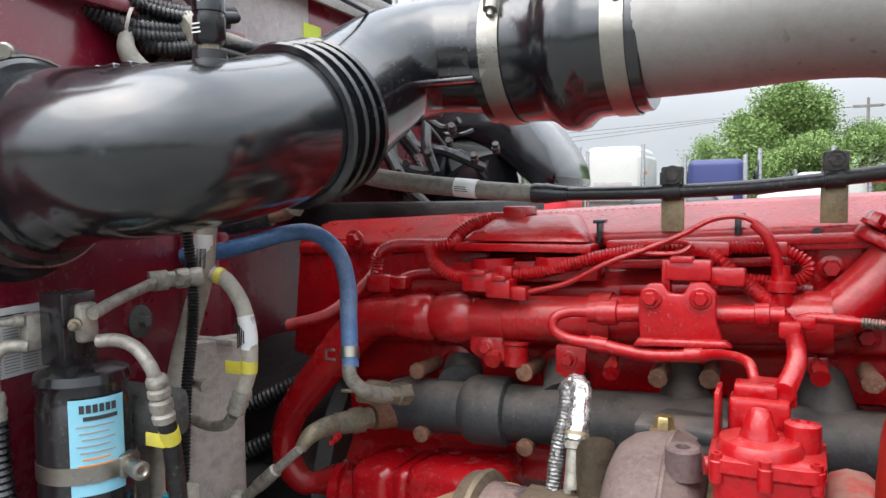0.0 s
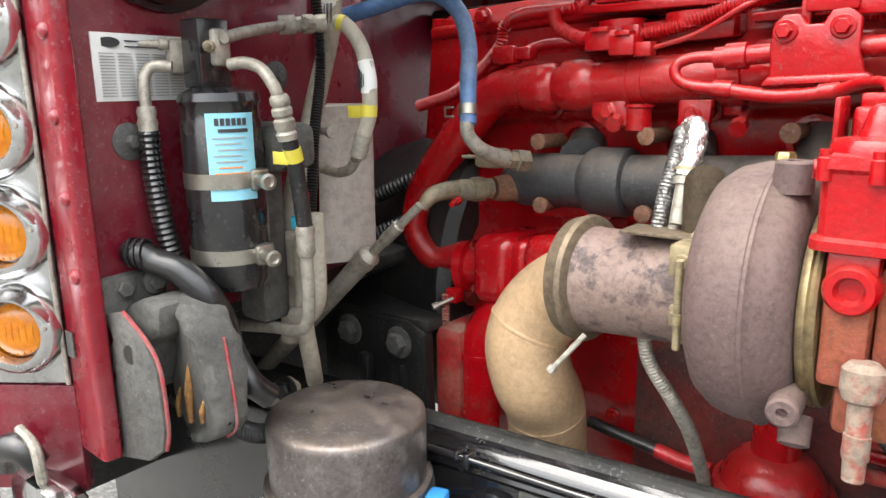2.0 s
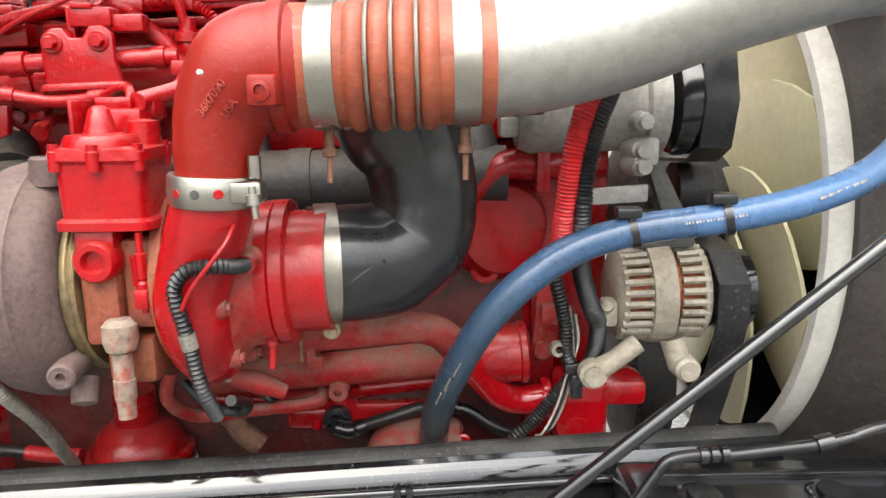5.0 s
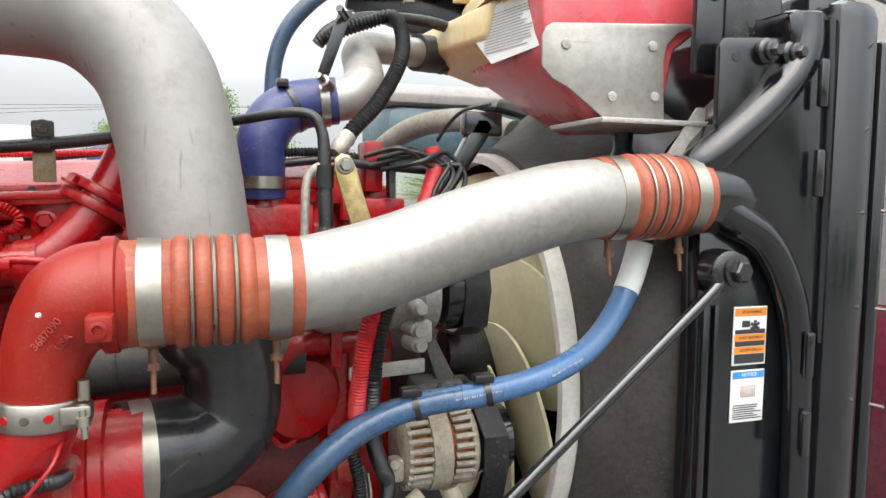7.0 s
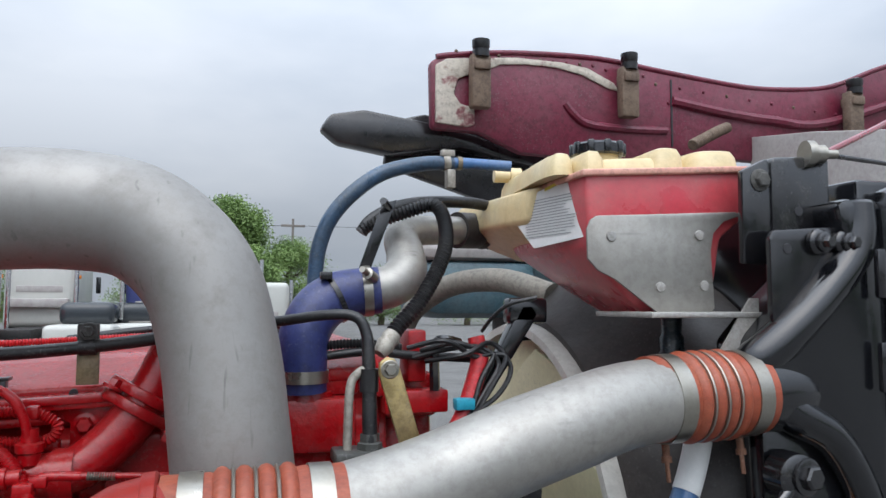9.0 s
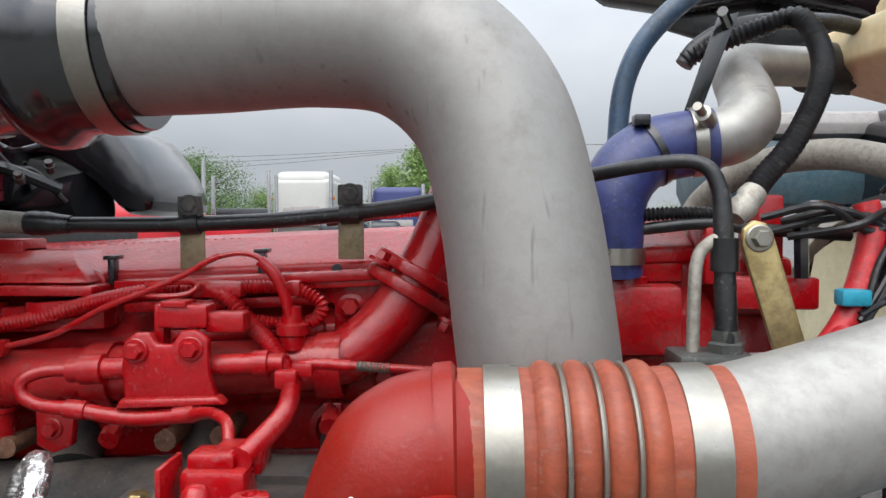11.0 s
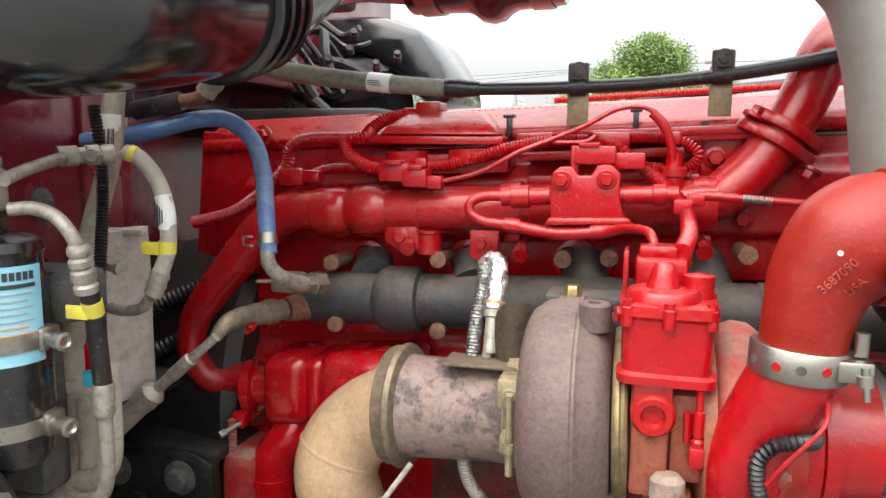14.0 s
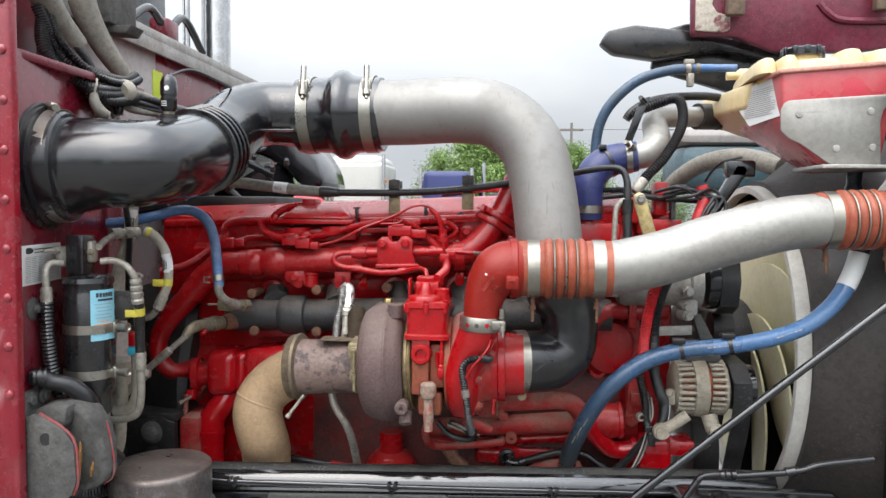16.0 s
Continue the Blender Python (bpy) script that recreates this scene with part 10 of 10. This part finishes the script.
road_truck(-5.75, 26.2, 2.15, 3.6, TRUCK_WHITE, "white sleeper truck parked across the yard")
road_truck(-2.25, 26, 1.8, 3.1, TRUCK_BLUE, "navy blue day cab truck parked across the yard", False)
road_truck(1.4, 30, 2.3, 2.72, TRUCK_WHITE, "low white truck parked by the trees", False)
road_truck(-13.6, 24, 2.5, 3.55, TRUCK_WHITE, "white tractor with tall chrome stacks", True)
for i, (x, y, w, h) in enumerate(((-9.3, 20, 2.4, 2.28), (-7.4, 22, 2.2, 1.95), (0.2, 24, 2.2, 1.95))):
    o = thing("parked_truck", "red conventional truck nose parked in the yard", "truck", "trucks parked in the yard", at=(x, y, 0))
    part("bonnet", block((x - w / 2, y, 0.7), (x + w / 2, y + 2.4, h), 0.35, 4), TRUCK_RED if i < 2 else TRUCK_WHITE, o)
    part("windscreen", block((x - w * 0.4, y + 2.4, h - 0.2), (x + w * 0.4, y + 2.5, h + 0.25), 0.04), WINDOW, o)
    for s in (-1, 1):
        part("wheel", lathe((x + s * w * 0.38, y + 0.9, 0.5), (s, 0, 0), [(0, 0.2), (0.0, 0.5), (0.28, 0.5), (0.3, 0.3)], 24), BLACK_RUB, o)
        part("exhaust_pipe", lathe((x + s * w * 0.5, y + 2.8, 0.8), (0, 0, 1), [(0, 0.07), (h + 0.6, 0.07)], 12), CHROME, o)
for x, y in ((-4.0, 23.0), (-2.9, 24.4)):
    o = thing("pickup_truck", "grey pickup parked in the yard", "car", "cars parked in the yard", at=(x, y, 0))
    part("body", block((x - 0.95, y, 0.45), (x + 0.95, y + 4.8, 1.1), 0.15, 3), TRUCK_WHITE, o)
    part("cabin", block((x - 0.8, y + 1.3, 1.05), (x + 0.8, y + 3.4, 1.78), 0.25, 4), WINDOW, o)
    for s in (-1, 1):
        for yy in (0.9, 3.8):
            part("wheel", lathe((x + s * 0.7, y + yy, 0.37), (s, 0, 0), [(0, 0.2), (0, 0.37), (0.22, 0.37), (0.23, 0.2)], 20), BLACK_RUB, o)


def tree(x, y, height, width, leaf, label, seed, trunk=0.3, count=9000, low=0.22):
    """Tapered trunk with limbs and a crown of leaf clumps with gaps."""
    rnd = random.Random(seed)
    o = thing("tree", label, "tree", "trees behind the yard", at=(x, y, 0))
    wood = tube([(x, y, 0, trunk), (x + 0.1, y, height * 0.3, trunk * 0.75), (x - 0.1, y, height * 0.6, trunk * 0.4), (x, y, height * 0.9, trunk * 0.1)], segs=10)
    hubs = []
    for k in range(44):
        a, s = rnd.uniform(0, 2 * math.pi), rnd.uniform(low, 0.98)
        reach = width * 0.5 * math.sin(math.pi * min(0.97, (s - low) / (1.02 - low) * 0.72 + 0.24)) * rnd.uniform(0.55, 1.0)
        tip = Vector((x + reach * math.cos(a), y + reach * math.sin(a), height * s))
        base = Vector((x, y, height * max(0.15, s - 0.22)))
        wood = join(wood, tube([tuple(base) + (trunk * 0.25,), tuple(base.lerp(tip, 0.5) + Vector((0, 0, 0.2))) + (trunk * 0.14,), tuple(tip) + (trunk * 0.04,)], segs=6, steps=3))
        hubs += [tip, base.lerp(tip, 0.65)]
    part("trunk", wood, BARK, o)
    verts, faces = [], []
    for i in range(count):
        h = rnd.choice(hubs)
        r = width * 0.115
        c = h + Vector((max(-1.4 * r, min(1.4 * r, rnd.gauss(0, r * 0.6))), max(-1.4 * r, min(1.4 * r, rnd.gauss(0, r * 0.6))), max(-r, min(r, rnd.gauss(0, r * 0.5)))))
        s = rnd.uniform(0.05, 0.11) * (height / 8) * (2.4 if count < 5500 else 1.0)
        d1 = Vector((rnd.uniform(-1, 1), rnd.uniform(-1, 1), rnd.uniform(-0.6, 0.6))).normalized()
        d2 = d1.cross(Vector((rnd.uniform(-1, 1), rnd.uniform(-1, 1), rnd.uniform(-1, 1)))).normalized()
        n = len(verts)
        verts += [c - d1 * s, c + d2 * s * 0.5, c + d1 * s, c - d2 * s * 0.5]
        faces.append((n, n + 1, n + 2, n + 3))
    me = bpy.data.meshes.new("crown")
    me.from_pydata([tuple(v) for v in verts], [], faces)
    me.materials.append(leaf)
    c = new("crown", me)
    c.parent = o
    c.matrix_parent_inverse = base_of(o).inverted()
    return o


tree(-0.1, 42, 7.3, 6.3, LEAF, "broad green maple behind the yard", 3, count=130000, low=0.2)
tree(-4.2, 46, 5.2, 4.6, LEAF, "young green tree behind the yard", 4, count=30000)
tree(3.6, 44, 5.4, 5.0, LEAF, "green tree at the yard's edge", 5, count=34000)
tree(-17.5, 48, 5.9, 8.5, LEAF_DARK, "dark green tree behind parked trucks", 6, count=44000)
tree(-14.2, 52, 4.2, 4.5, LEAF, "green tree behind parked trucks", 7, count=20000)
tree(-27.0, 50, 6.0, 8.0, LEAF_DARK, "dark green tree across the road", 8, count=30000)
tree(12.5, 60, 4.6, 7.0, LEAF_DARK, "green bush across the road", 9, count=20000)
tree(19.5, 58, 4.0, 8.0, LEAF, "green bush across the road", 10, count=20000)
# the yard's other side, behind the walkway: unseen tree row added to darken reflections
for k in range(11):
    tree(-40 + 8 * k + (k % 3), -24.0 - 2.0 * (k % 2), 3.6 + 0.5 * ((k * 5) % 3), 9.0, LEAF_DARK, "unseen dark green tree across the yard, added for reflections", 30 + k, count=5000)
po = thing("utility_pole", "weathered utility pole with wires", "utility pole", at=(5.2, 62, 0))
part("pole", tube([(5.2, 62, 0, 0.14), (5.2, 62, 9.0, 0.1)], segs=12), POLE_GREY, po)
part("crossarm", block((4.2, 61.9, 8.3), (6.2, 62.1, 8.5), 0.03), POLE_GREY, po)
for k in range(3):
    part("wire", tube([(-60, 66, 7.3 + 0.5 * k), (-25, 64, 6.6 + 0.5 * k), (5.2, 62, 8.4), (40, 60, 7.4 + 0.3 * k)], 0.018, segs=6), BLACK_HOSE, po)
